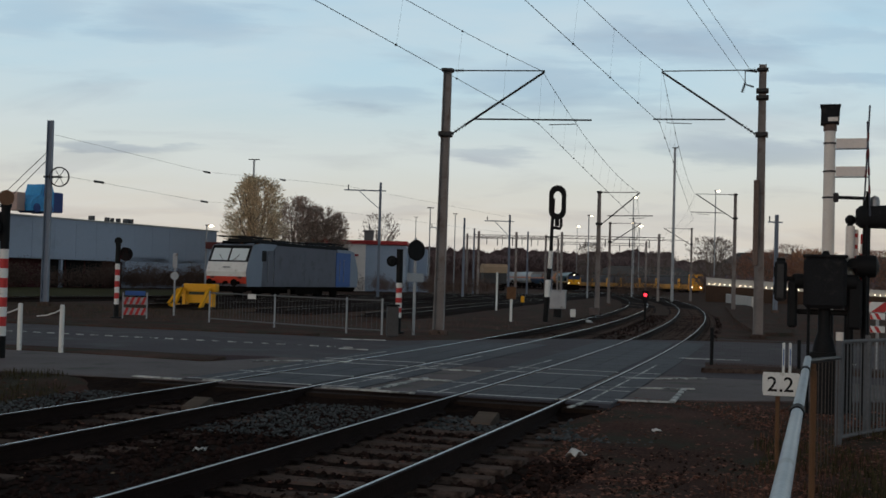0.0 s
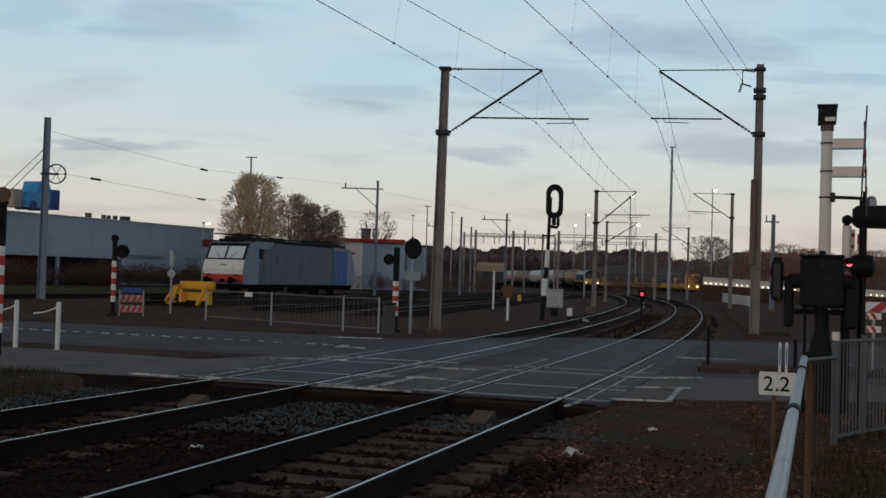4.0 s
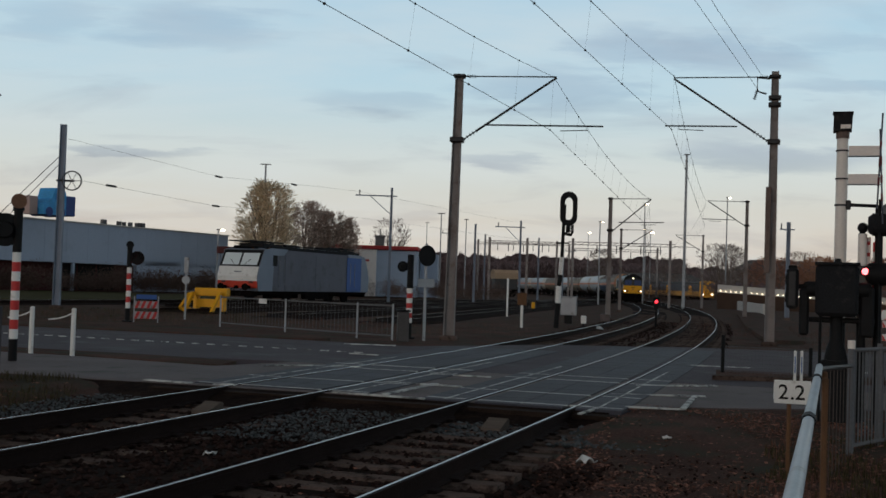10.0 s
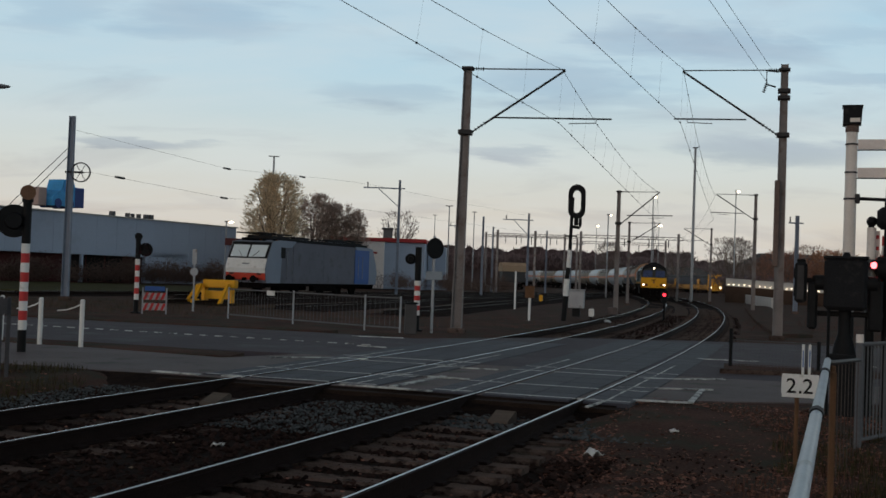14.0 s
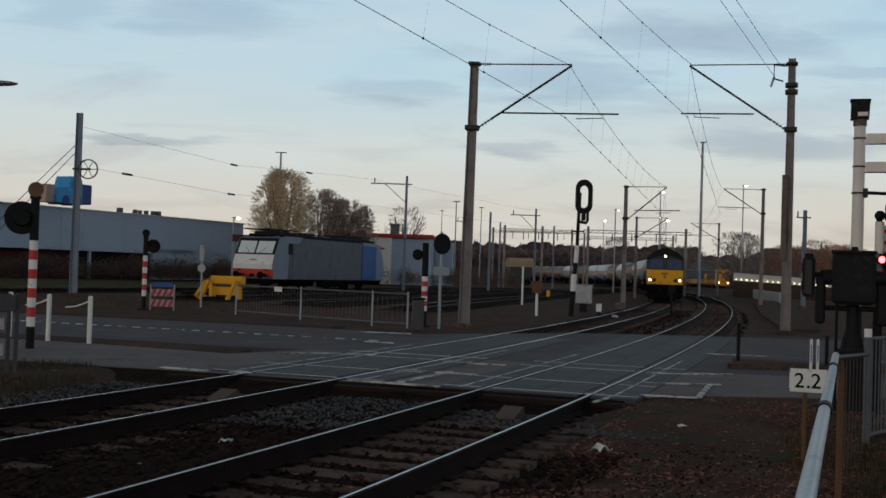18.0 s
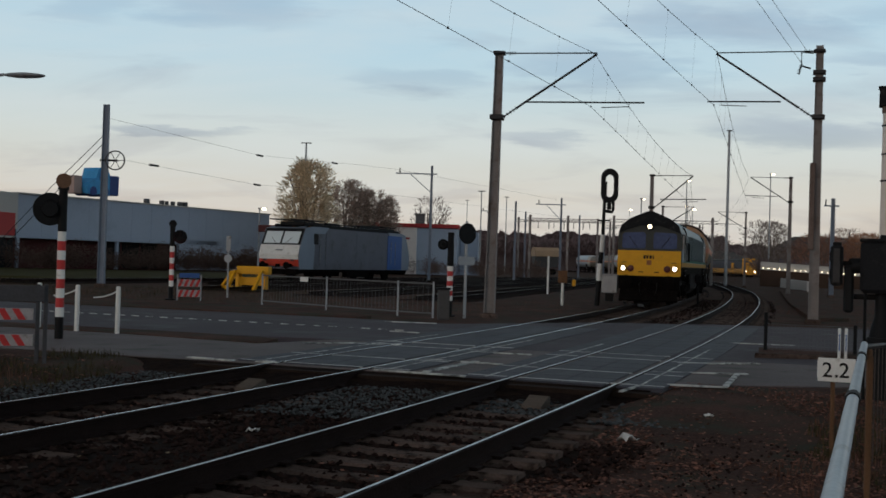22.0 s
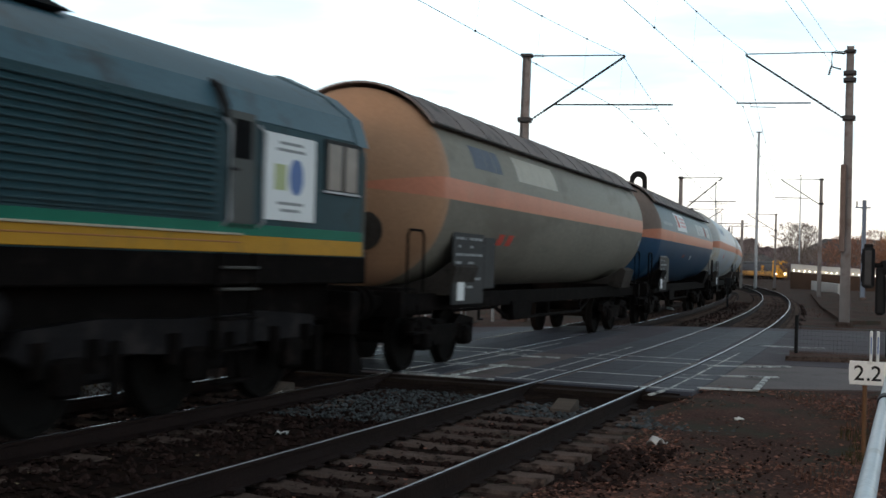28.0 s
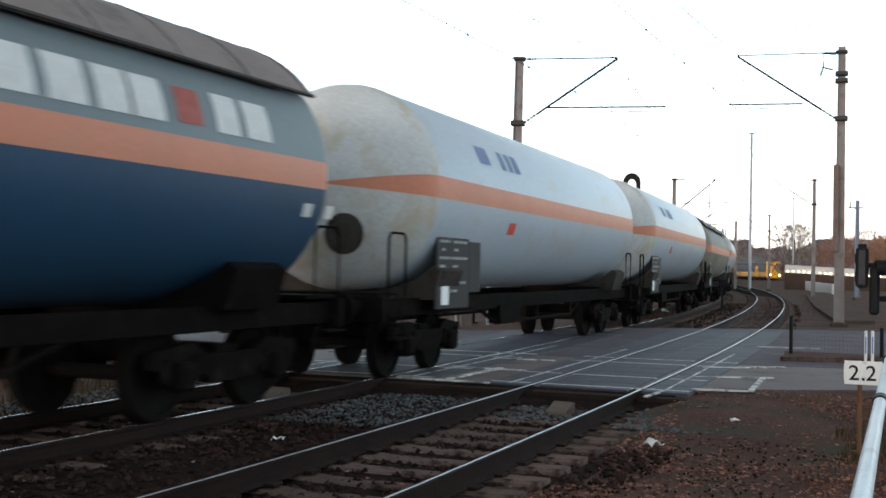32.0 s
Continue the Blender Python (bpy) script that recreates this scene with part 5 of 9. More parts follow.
def make_tank_wagon(label, upper, lower, shield=None, TANK_R=TANK_R, TANK_Z=TANK_Z, head=0.62):
    L = WAGON_L
    root = thing("tank_wagon", Matrix(), label, "tank wagon", "wagons of the goods train")
    ty0, ty1 = 0.95, L - 0.95
    B0, B1 = 84, 96
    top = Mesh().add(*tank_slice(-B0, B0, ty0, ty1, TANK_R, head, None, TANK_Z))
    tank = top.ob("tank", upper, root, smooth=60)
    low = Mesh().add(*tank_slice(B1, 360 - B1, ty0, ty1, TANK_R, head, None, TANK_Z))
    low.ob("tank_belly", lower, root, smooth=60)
    for s in (-1, 1):
        Mesh().add(*tank_slice(s * B0, s * B1, ty0, ty1, TANK_R, head, 3, TANK_Z)).ob("band", TANK_ORANGE, root, "orange warning band", smooth=60)
    if shield is not None:
        r0, r1 = TANK_R + 0.07, TANK_R + 0.10
        pts = [(r1 * math.sin(radians(a)), TANK_Z + r1 * math.cos(radians(a))) for a in range(-54, 55, 6)]
        pts += [(r0 * math.sin(radians(a)), TANK_Z + r0 * math.cos(radians(a))) for a in range(54, -55, -6)]
        sh = Mesh().prism(pts, ty0 + 0.55, ty1 - 0.55, "y").ob("sun_shield", shield, root, "curved steel sun shield", smooth=25)
        seam = Mesh()
        for k in range(13):
            yy = ty0 + 0.7 + (ty1 - ty0 - 1.4) * k / 12
            seam.pipe([((r1 + 0.004) * math.sin(radians(a)), yy, TANK_Z + (r1 + 0.004) * math.cos(radians(a))) for a in range(-54, 55, 9)], 0.007, 5)
        for s in (-1, 1):
            e = radians(54 * s)
            seam.pipe([((r1 + 0.01) * math.sin(e), ty0 + 0.55, TANK_Z + (r1 + 0.01) * math.cos(e)), ((r1 + 0.01) * math.sin(e), ty1 - 0.55, TANK_Z + (r1 + 0.01) * math.cos(e))], 0.02, 5)
        seam.ob("shield_ribs", SHIELD_RIB, sh)
    # frame
    for s in (-1, 1):
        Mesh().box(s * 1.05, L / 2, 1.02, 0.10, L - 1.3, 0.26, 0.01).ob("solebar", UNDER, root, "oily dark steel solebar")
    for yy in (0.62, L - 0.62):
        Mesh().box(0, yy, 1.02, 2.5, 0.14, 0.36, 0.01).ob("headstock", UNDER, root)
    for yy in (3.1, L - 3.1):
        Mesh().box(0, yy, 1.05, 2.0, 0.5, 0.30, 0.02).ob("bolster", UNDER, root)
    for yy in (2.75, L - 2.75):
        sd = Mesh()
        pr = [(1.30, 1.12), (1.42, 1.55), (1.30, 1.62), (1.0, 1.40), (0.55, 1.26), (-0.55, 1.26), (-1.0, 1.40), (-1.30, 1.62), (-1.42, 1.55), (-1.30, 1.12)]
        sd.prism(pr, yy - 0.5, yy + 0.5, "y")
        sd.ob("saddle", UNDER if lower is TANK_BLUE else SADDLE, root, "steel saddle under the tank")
    for s in (-1, 1):
        # truss bars and brake gear between the bogies
        t = Mesh()
        t.pipe([(s * 1.0, 5.1, 0.95), (s * 1.0, 6.2, 0.62), (s * 1.0, L - 6.2, 0.62), (s * 1.0, L - 5.1, 0.95)], 0.035, 6)
        for yy in (6.2, L / 2, L - 6.2):
            t.box(s * 1.0, yy, 0.80, 0.05, 0.08, 0.36)
        t.ob("truss", UNDER, root)
        Mesh().prism([(6.0, 0.95), (6.1, 0.62), (7.2, 0.62), (7.3, 0.95)], s * 1.02 - 0.12, s * 1.02 + 0.12, "x").ob("valve_box", UNDER, root)
        bd = Mesh().box(s * 1.34, 2.98, 1.65, 0.03, 1.44, 1.34, 0.006).ob("data_board", BOARD, root, "dark data board with stencil lines")
        rnd = random.Random(5)
        for j in range(8 if s > 0 else 0):
            x = 2.40
            while x < 3.54:
                wd = rnd.uniform(0.05, 0.2)
                if rnd.random() < 0.7 and x + wd < 3.62:
                    Mesh().box(s * 1.357, x + wd / 2, 2.12 - j * 0.125, 0.004, wd, 0.04).ob("stencil_bar", PRINT_GREY, bd)
                x += wd + 0.05
        Mesh().box(s * 1.358, 2.62, 1.18, 0.006, 0.30, 0.28).ob("paper_ticket", POSTER, bd, "small white ticket")
        Mesh().box(s * 1.32, 4.04, 1.74, 0.03, 0.56, 1.06, 0.006).ob("side_board", BOARD, root)
        # corner steps and end rails
        for yy, t2 in ((0.62, 1), (L - 0.62, -1)):
            st = Mesh()
            for k in (0.0, 0.42):
                st.pipe([(s * 1.22, yy + t2 * (0.15 + k), 1.0), (s * 1.30, yy + t2 * (0.15 + k), 0.62)], 0.018, 5)
            for zz in (0.62, 0.82):
                st.box(s * 1.30, yy + t2 * 0.36, zz, 0.16, 0.46, 0.025)
            st.ob("corner_step", UNDER, root)
            hr = Mesh()
            hr.pipe([(s * 1.25, yy + t2 * 0.1, 1.18), (s * 1.25, yy + t2 * 0.1, 1.98), (s * 1.25, yy + t2 * 0.18, 2.06), (s * 1.25, yy + t2 * 0.62, 2.06), (s * 1.25, yy + t2 * 0.7, 1.98), (s * 1.25, yy + t2 * 0.7, 1.18)], 0.020, 6)
            hr.ob("end_rail", UNDER, root)
    for yy, t2 in ((0.62, -1), (L - 0.62, 1)):
        buffers(root, yy, t2)
        Mesh().box(0, yy - t2 * 0.35, 1.22, 2.3, 0.7, 0.04).ob("end_platform", UNDER, root)
    # ladder and walkway at the dome
    for s in (-1, 1):
        Mesh().lathe([(0.0, -0.5), (0.22, -0.5), (0.22, 0.0), (0.29, 0.0), (0.29, 0.06), (0.22, 0.08), (0.0, 0.09)], 20, "y", Matrix.Translation((0.42, ty0 + 0.12 if s < 0 else ty1 - 0.12, 2.05)) @ Matrix.Diagonal((1, 1 if s > 0 else -1, 1, 1))).ob("end_cover", SADDLE, root, "round manhole cover", smooth=30)
        Mesh().lathe([(0.15, 0.0), (0.19, 0.0), (0.19, 0.03), (0.15, 0.03), (0.15, 0.0)], 24, "y", Matrix.Translation((0.42, ty0 + 0.02 if s < 0 else ty1 - 0.05, 2.05)), caps=False).ob("cover_ring", SADDLE, root, "steel ring on the cover", smooth=30)
    for yc in (2.75, L - 2.75):
        bf = Mesh()
        for s in (-1, 1):
            bf.prism([(yc - 1.35, 0.55), (yc - 1.35, 0.72), (yc - 0.7, 0.80), (yc - 0.45, 0.66), (yc + 0.45, 0.66), (yc + 0.7, 0.80), (yc + 1.35, 0.72), (yc + 1.35, 0.55), (yc + 0.6, 0.52), (yc + 0.4, 0.36), (yc - 0.4, 0.36), (yc - 0.6, 0.52)], s * 1.0 - 0.06, s * 1.0 + 0.06, "x")
        bf.box(0, yc, 0.62, 2.0, 0.4, 0.24, 0.03)
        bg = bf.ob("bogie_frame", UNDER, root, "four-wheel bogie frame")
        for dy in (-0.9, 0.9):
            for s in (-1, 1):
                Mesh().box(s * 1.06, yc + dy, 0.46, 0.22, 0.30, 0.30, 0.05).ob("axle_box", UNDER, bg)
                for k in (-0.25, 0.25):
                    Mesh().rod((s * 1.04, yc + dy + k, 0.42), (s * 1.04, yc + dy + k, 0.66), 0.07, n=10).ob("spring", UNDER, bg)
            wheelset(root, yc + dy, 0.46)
    SHAPE[tank] = (TANK_R, TANK_Z)
    return root, tank


def side_patch(y, a, sy, da, mat, parent, name, label="", lift=0.006):
    """A print that lies on the curved flank: centre y, angle a from the top, length and angular height."""
    m = Mesh()
    n = 4
    r, zc = SHAPE[parent if parent in SHAPE else parent.parent]
    r += lift
    for s in (1,):
        v, f = [], []
        for j in range(n + 1):
            t = radians(a - da / 2 + da * j / n)
            for yy in (y - sy / 2, y + sy / 2):
                v.append((s * r * math.sin(t), yy, zc + r * math.cos(t)))
        f = [(2 * j, 2 * j + 1, 2 * j + 3, 2 * j + 2) for j in range(n)]
        m.add(v, f)
    return m.ob(name, mat, parent, label)


def stain_glow_end(root, r, zc, head, mat, parts=((-84, 84), (96, 264)), y_edge=0.12):
    """A skin over the leading dished end: dust stains and, on the first wagon, painted warm light."""
    for e0, e1 in parts:
        n = max(2, int((e1 - e0) / 6))
        v, f = [], []
        for j in range(n + 1):
            ang = radians(e0 + (e1 - e0) * j / n)
            for i in range(10):
                tt = min(i, 8) / 8 * math.pi / 2
                rr, yy = (r + 0.006) * math.sin(tt), 0.944 + head * (1 - math.cos(tt)) + (y_edge if i == 9 else 0)
                v.append((rr * math.sin(ang), yy, zc + rr * math.cos(ang)))
        for j in range(n):
            for i in range(9):
                k = j * 10 + i
                f.append((k, k + 1, k + 11, k + 10))
        Mesh().add(v, f).ob("tank_end", mat, root, "domed tank end with stain and glow tones", smooth=60)


loco = make_loco()
wagon_a, tank_a = make_tank_wagon("beige tank wagon with orange band and brown sun shield", TANK_BEIGE, TANK_BELLY_SHADE, SHIELD, TANK_Z=2.70)
for yy, sy in ((3.22, 0.62), (3.75, 0.40), (4.15, 0.34)):
    side_patch(yy, 67, sy, 15, SLATE_PRINT, tank_a, "emblem_bar", "faded blue emblem bars")
side_patch(6.5, 67, 2.6, 18, BEIGE_PRINT, tank_a, "notice_board", "pale rectangular notice board")
for yy in (4.60, 5.10):
    side_patch(yy, 117, 0.3, 8, RED_PRINT, tank_a, "hazard_diamond", "small red hazard mark")
side_patch(16.0, 107, 0.18, 6, PRINT_GREY, tank_a, "hazard_plate")
stain_glow_end(wagon_a, 1.49, 2.70, 0.62, TANK_GLOW)
wagon_b, tank_b = make_tank_wagon("blue and slate tank wagon with orange band and sun shield", TANK_SLATE, TANK_BLUE, SHIELD)
side_patch(3.1, 76, 1.9, 4, FADED_SLATE, tank_b, "faded_print", "faded pale print")
nb = side_patch(6.45, 69.5, 2.45, 23, POSTER, tank_b, "notice_board", "white notice board with red emblem")
side_patch(5.68, 69, 0.5, 16, RED_PRINT, nb, "emblem", "", 0.010)
side_patch(5.68, 67, 0.3, 6, TANK_ORANGE, nb, "emblem_core", "", 0.013)
for k, a in enumerate((64, 69, 74)):
    side_patch(6.92, a, 1.4 - 0.05 * k, 2.6, PINK_PRINT, nb, "print_bar", "", 0.010)
# pale lettering on the flank drawn as plain blocks
for k, (yy, sy, a, da) in enumerate(((11.15, 0.74, 72, 16), (11.90, 0.48, 72, 16), (12.48, 0.42, 72, 16), (12.98, 0.44, 72, 16), (14.25, 0.42, 72, 16), (14.82, 0.48, 72, 16))):
    side_patch(yy, a, sy, da, PALE_PRINT, tank_b, "letter_block", "large pale letter block")
side_patch(13.60, 72, 0.40, 14, FADED_RED, tank_b, "emblem_dot", "red emblem disc")
side_patch(7.4, 112, 0.5, 4, FADED_RED, tank_b, "hazard_mark", "small faded red mark")
for yy in (9.4, 15.9, 16.4):
    side_patch(yy, 113 if yy < 10 else 106, 0.36 if yy < 10 else 0.2, 6, PALE_PRINT, tank_b, "plate", "small pale plate")
stain_glow_end(wagon_b, 1.49, 2.63, 0.62, TANK_DUST, ((-84, 84),), 0.02)
wagon_c, tank_c = make_tank_wagon("pale grey tank wagon with orange band", TANK_GREY, TANK_GREY, None, 1.53, 2.76, 0.95)
for yy, sy, da in ((4.2, 0.55, 12), (5.2, 0.24, 13), (5.6, 0.24, 13), (6.0, 0.32, 13)):
    side_patch(yy, 64, sy, da, BLUE_PRINT, tank_c, "emblem_block", "dark emblem blocks")
side_patch(5.6, 108, 0.4, 8, RED_PRINT, tank_c, "hazard_diamond", "small red hazard mark")
stain_glow_end(wagon_c, 1.53, 2.76, 0.95, TANK_SAND, y_edge=0.02)
wagon_d, tank_d = make_tank_wagon("beige tank wagon with orange band and grey sun shield", TANK_BEIGE, TANK_BELLY_SHADE, SHIELD_PALE)
side_patch(5.0, 66, 1.6, 11, BLUE_PRINT, tank_d, "emblem_bar", "faded emblem bar")
TRAIN = [wagon_a, wagon_b, wagon_c, copy_thing(wagon_c, Matrix()), wagon_d]
for kind in (wagon_c, wagon_d, wagon_c, wagon_c, wagon_d, wagon_c, wagon_d, wagon_d, wagon_c):
    TRAIN.append(copy_thing(kind, Matrix()))


# ---- crossing lights, posts and fences beyond the tracks ----
def banded_pole(root, z0, z1, n, r, first=WHITE):
    for i in range(n):
        a = z0 + (z1 - z0) * i / n
        b = z0 + (z1 - z0) * (i + 1) / n
        mat = WHITE if (i % 2 == 0) == (first is WHITE) else RED
        Mesh().rod((0, 0, a), (0, 0, b), r, n=16).ob("band", mat, root, "white band" if mat is WHITE else "red band", smooth=35)


def crossing_light(x, y, turn, lit, label, r=0.075, bell=True, disc_x=-0.2, disc_z=2.45, disc_r=0.36, bands=9, black_from=2.03, top=2.85, face=-1):
    root = thing("crossing_light", pose(x, y, -0.12, 0, 0, turn), label, "crossing light", "warning lights of the level crossing")
    Mesh().rod((0, 0, 0), (0, 0, 0.50), r * 1.03, n=16).ob("pole_foot", BLACK, root, smooth=35)
    Mesh().box(0, 0, 0.03, 0.36, 0.36, 0.06, 0.01).ob("base_plate", BLACK, root)
    banded_pole(root, 0.50, black_from + 0.12, bands, r)
    Mesh().rod((0, 0, black_from + 0.12), (0, 0, top + 0.12), r * 1.05, n=16).ob("pole_head", BLACK, root, smooth=35)
    if bell:
        m = Mesh().rod((0, 0, top + 0.10), (0, 0, top + 0.16), 0.10, n=16)
        m.ob("bell_foot", BLACK, root, smooth=35)
        Mesh().rod((0, face * 0.10, top + 0.27), (0, -face * 0.10, top + 0.27), 0.135, n=20).ob("bell", RUSTY if face > 0 else BLACK, root, "round warning bell", smooth=35)
    b = Mesh().rod((disc_x, -face * 0.02, disc_z + 0.12), (disc_x, face * 0.02, disc_z + 0.12), disc_r, n=28)
    d = b.ob("backboard", BLACK, root, "round black backboard", smooth=35)
    Mesh().rod((disc_x, -face * 0.14, disc_z + 0.12), (disc_x, face * 0.02, disc_z + 0.12), disc_r * 0.45, disc_r * 0.55, 18).ob("lamp_case", BLACK, d, smooth=35)
    Mesh().box(disc_x / 2, 0, disc_z + 0.12, abs(disc_x), 0.05, 0.06, 0.01).ob("lamp_bracket", BLACK, root)
    if lit:
        Mesh().rod((disc_x, face * 0.02, disc_z + 0.06), (disc_x, face * 0.05, disc_z + 0.06), disc_r * 0.42, n=20).ob("lens", LAMP_RED, d, "lit red lens")
        Mesh().pipe([(disc_x - disc_r * 0.5, face * 0.04, disc_z + 0.1), (disc_x - disc_r * 0.3, face * 0.26, disc_z + 0.34), (disc_x + disc_r * 0.3, face * 0.26, disc_z + 0.34), (disc_x + disc_r * 0.5, face * 0.04, disc_z + 0.1)], 0.03, 6).ob("visor", BLACK, d)
    else:
        Mesh().rod((disc_x, face * 0.02, disc_z + 0.12), (disc_x, face * 0.04, disc_z + 0.12), disc_r * 0.4, n=20).ob("lens", LAMP_LENS, d, "unlit dark lens")
    return root


def flash_flap(root, x, y, z, r):
    """An added black flap, hinged over a steadily glowing lamp to imitate its flashing."""
    o = Mesh().prism([(r * math.cos(a), r * math.sin(a) - r) for a in (k * math.tau / 20 for k in range(20))], -0.003, 0.003, "y").ob("flap", BLACK, root, "added black flap that imitates the lamp's flashing")
    o.matrix_local = pose(x, y, z + r)
    return o, (x, y, z + r)


FLAPS = []
RUSTY = material("brown rusted bell metal", (0.16, 0.085, 0.05), 0.65, 0.2, vary=0.3, scale=6, grain=40)
crossing_light(-7.58, 20.78, 20, False, "red and white banded crossing light with black backboard and bell", disc_x=-0.22, disc_z=2.33, disc_r=0.30, black_from=1.93, top=2.70, face=1)
far_light = crossing_light(-11.18, 41.85, 12, True, "red and white banded crossing light with a lit red lamp", disc_x=0.27, disc_z=2.2, disc_r=0.25, bands=7, black_from=1.85, top=2.52, r=0.085)
FLAPS.append((*flash_flap(far_light, 0.27, -0.065, 2.26, 0.125), 0.21, 0.73))
crossing_light(-0.86, 35.9, 4, False, "banded crossing light turned away with black hood", disc_x=-0.24, disc_z=2.12, disc_r=0.17, bands=7, black_from=1.45, top=2.5, r=0.095, bell=False, face=1)

sign = thing("round_sign", pose(-0.37, 35.2, -0.12, 0, 0, 38), "dark back of a round traffic sign on a grey pole", "traffic sign")
Mesh().rod((0, 0, 0), (0, 0, 2.95), 0.045, n=12).ob("pole", GALV, sign, smooth=35)
Mesh().rod((0, -0.06, 2.58), (0, -0.03, 2.58), 0.32, n=28).ob("disc", BLACK, sign, "round dark sign disc", smooth=35)
Mesh().box(0, -0.03, 1.75, 0.62, 0.03, 0.26, 0.01).ob("sub_plate", GALV, sign, "small grey plate")

for x, y in ((-7.98, 22.85), (-7.05, 22.5), (-9.0, 23.5)):
    p = thing("bollard", pose(x, y, -0.05), "white painted bollard post with a rope", "bollard", "white bollards beside the path")
    Mesh().rod((0, 0, 0), (0, 0, 0.93), 0.046, n=14).ob("post", WHITE, p, smooth=35)
    Mesh().rod((0, 0, 0.93), (0, 0, 0.96), 0.05, 0.03, 14).ob("cap", WHITE, p, smooth=35)
    Mesh().pipe([(-0.03, 0, 0.86), (-0.16, 0.05, 0.80), (-0.33, 0.1, 0.745), (-0.55, 0.2, 0.72)], 0.014, 6).ob("rope", WHITE, p, "slack white rope")


def striped_board(root, w, h, z, n, name="striped_board", y=0.0, flip=1, x=0.0, ground=None):
    b = Mesh().box(x, y, z, w, 0.03, h, 0.004).ob(name, ground or WHITE, root, "board with red and white slanted stripes")
    k = w / n
    for i in range(n):
        x0 = x - w / 2 + i * k
        pts = [(x0, z - h / 2 + 0.004), (x0 + k * 0.5, z - h / 2 + 0.004), (x0 + k * 0.5 + flip * k * 0.5, z + h / 2 - 0.004), (x0 + flip * k * 0.5, z + h / 2 - 0.004)]
        pts = [(min(max(px, x - w / 2 + 0.004), x + w / 2 - 0.004), pz) for px, pz in pts]
        Mesh().prism(pts, y - 0.020, y - 0.0155, "y").ob("red_stripe", RED, b)
    return b


DIRTY_WHITE = material("dirty white board", (0.36, 0.33, 0.33), 0.65, vary=0.2, scale=3, grain=40, dirt=(0.18, 0.16, 0.15), dirt_amount=0.4)
GATE_GREY = material("dark slate gate paint", (0.06, 0.058, 0.064), 0.7, vary=0.25, scale=3, grain=30)
gate = thing("roadside_gate", pose(-6.78, 16.66, -0.16, 0, 0, 22), "dark grey steel gate with two red and white boards", "gate")
for x in (-0.44, -0.30, 0.36, 0.47):
    Mesh().box(x, 0.1 * (x > 0), 0.62, 0.06, 0.06, 1.24, 0.01).ob("post", GATE_GREY, gate)
Mesh().box(0.02, 0.05, 1.10, 0.86, 0.05, 0.24, 0.01).ob("top_plate", GATE_GREY, gate, "grey sheet along the top")
striped_board(gate, 0.60, 0.17, 0.80, 3, flip=-1, ground=DIRTY_WHITE)
striped_board(gate, 0.60, 0.17, 0.42, 3, flip=-1, ground=DIRTY_WHITE)

board = thing("roadworks_board", pose(-10.55, 42.0, -0.1, 0, 0, 14), "red and white roadworks board with a blue sign on top", "roadworks barrier")
striped_board(board, 0.82, 0.26, 0.62, 4, ground=DIRTY_WHITE)
striped_board(board, 0.82, 0.26, 0.24, 4, ground=DIRTY_WHITE)
for x in (-0.42, 0.42):
    Mesh().box(x, 0.04, 0.45, 0.05, 0.05, 0.95, 0.005).ob("leg", GALV, board)
Mesh().box(0, 0.0, 0.90, 0.72, 0.03, 0.17, 0.005).ob("blue_sign", material("blue sign face", (0.04, 0.10, 0.30), 0.5), board, "blue sign plate")


def railing(points, h, label, bar_gap=0.14, bar_r=0.010, post_every=1, mat=GALV, z=-0.1, group="railings by the road", category="railing"):
    root = thing("railing", Matrix(), label, category, group)
    for i, (x, y) in enumerate(points):
        Mesh().rod((x, y, z), (x, y, z + h + 0.06), 0.030, n=10).ob("post", GALV if group == "railings by the road" else mat, root, smooth=35)
    for (x0, y0), (x1, y1) in zip(points[:-1], points[1:]):
        d = math.hypot(x1 - x0, y1 - y0)
        for zz in (z + h, z + 0.14):
            Mesh().rod((x0, y0, zz), (x1, y1, zz), 0.022, n=8).ob("rail", mat, root)
        n = max(2, int(d / bar_gap))
        for k in range(1, n):
            t = k / n
            px, py = x0 + (x1 - x0) * t, y0 + (y1 - y0) * t
            Mesh().rod((px, py, z + 0.14), (px, py, z + h), bar_r, n=5, caps=False).ob("bar", mat, root)
    return root


r1 = railing([(-7.46, 39.9), (-4.89, 37.4), (-2.4, 35.0), (-1.3, 34.3)], 1.02, "grey steel railing with thin upright bars beside the road", 0.17, 0.005, mat=RAILING_GREY)
pl = Mesh().box(0, 0, 0, 0.42, 0.02, 0.16, 0.004).ob("name_plate", WHITE, r1, "small white plate on the railing")
pl.matrix_local = pose(-5.75, 38.15, 0.86, 0, 0, -44)
SHED_TRIM = material("dull grey cabinet paint", (0.075, 0.07, 0.07), 0.7, vary=0.2, scale=2, grain=30)
tk = thing("cabinet", pose(-1.0, 34.6, -0.15, 0, 0, 10), "dull grey cabinet at the end of the railing", "cabinet")
Mesh().box(0, 0, 0.45, 0.34, 0.3, 0.9, 0.03).ob("body", SHED_TRIM, tk)
Mesh().box(0, 0, 0.93, 0.40, 0.36, 0.06, 0.02).ob("lid", BLACK, tk)

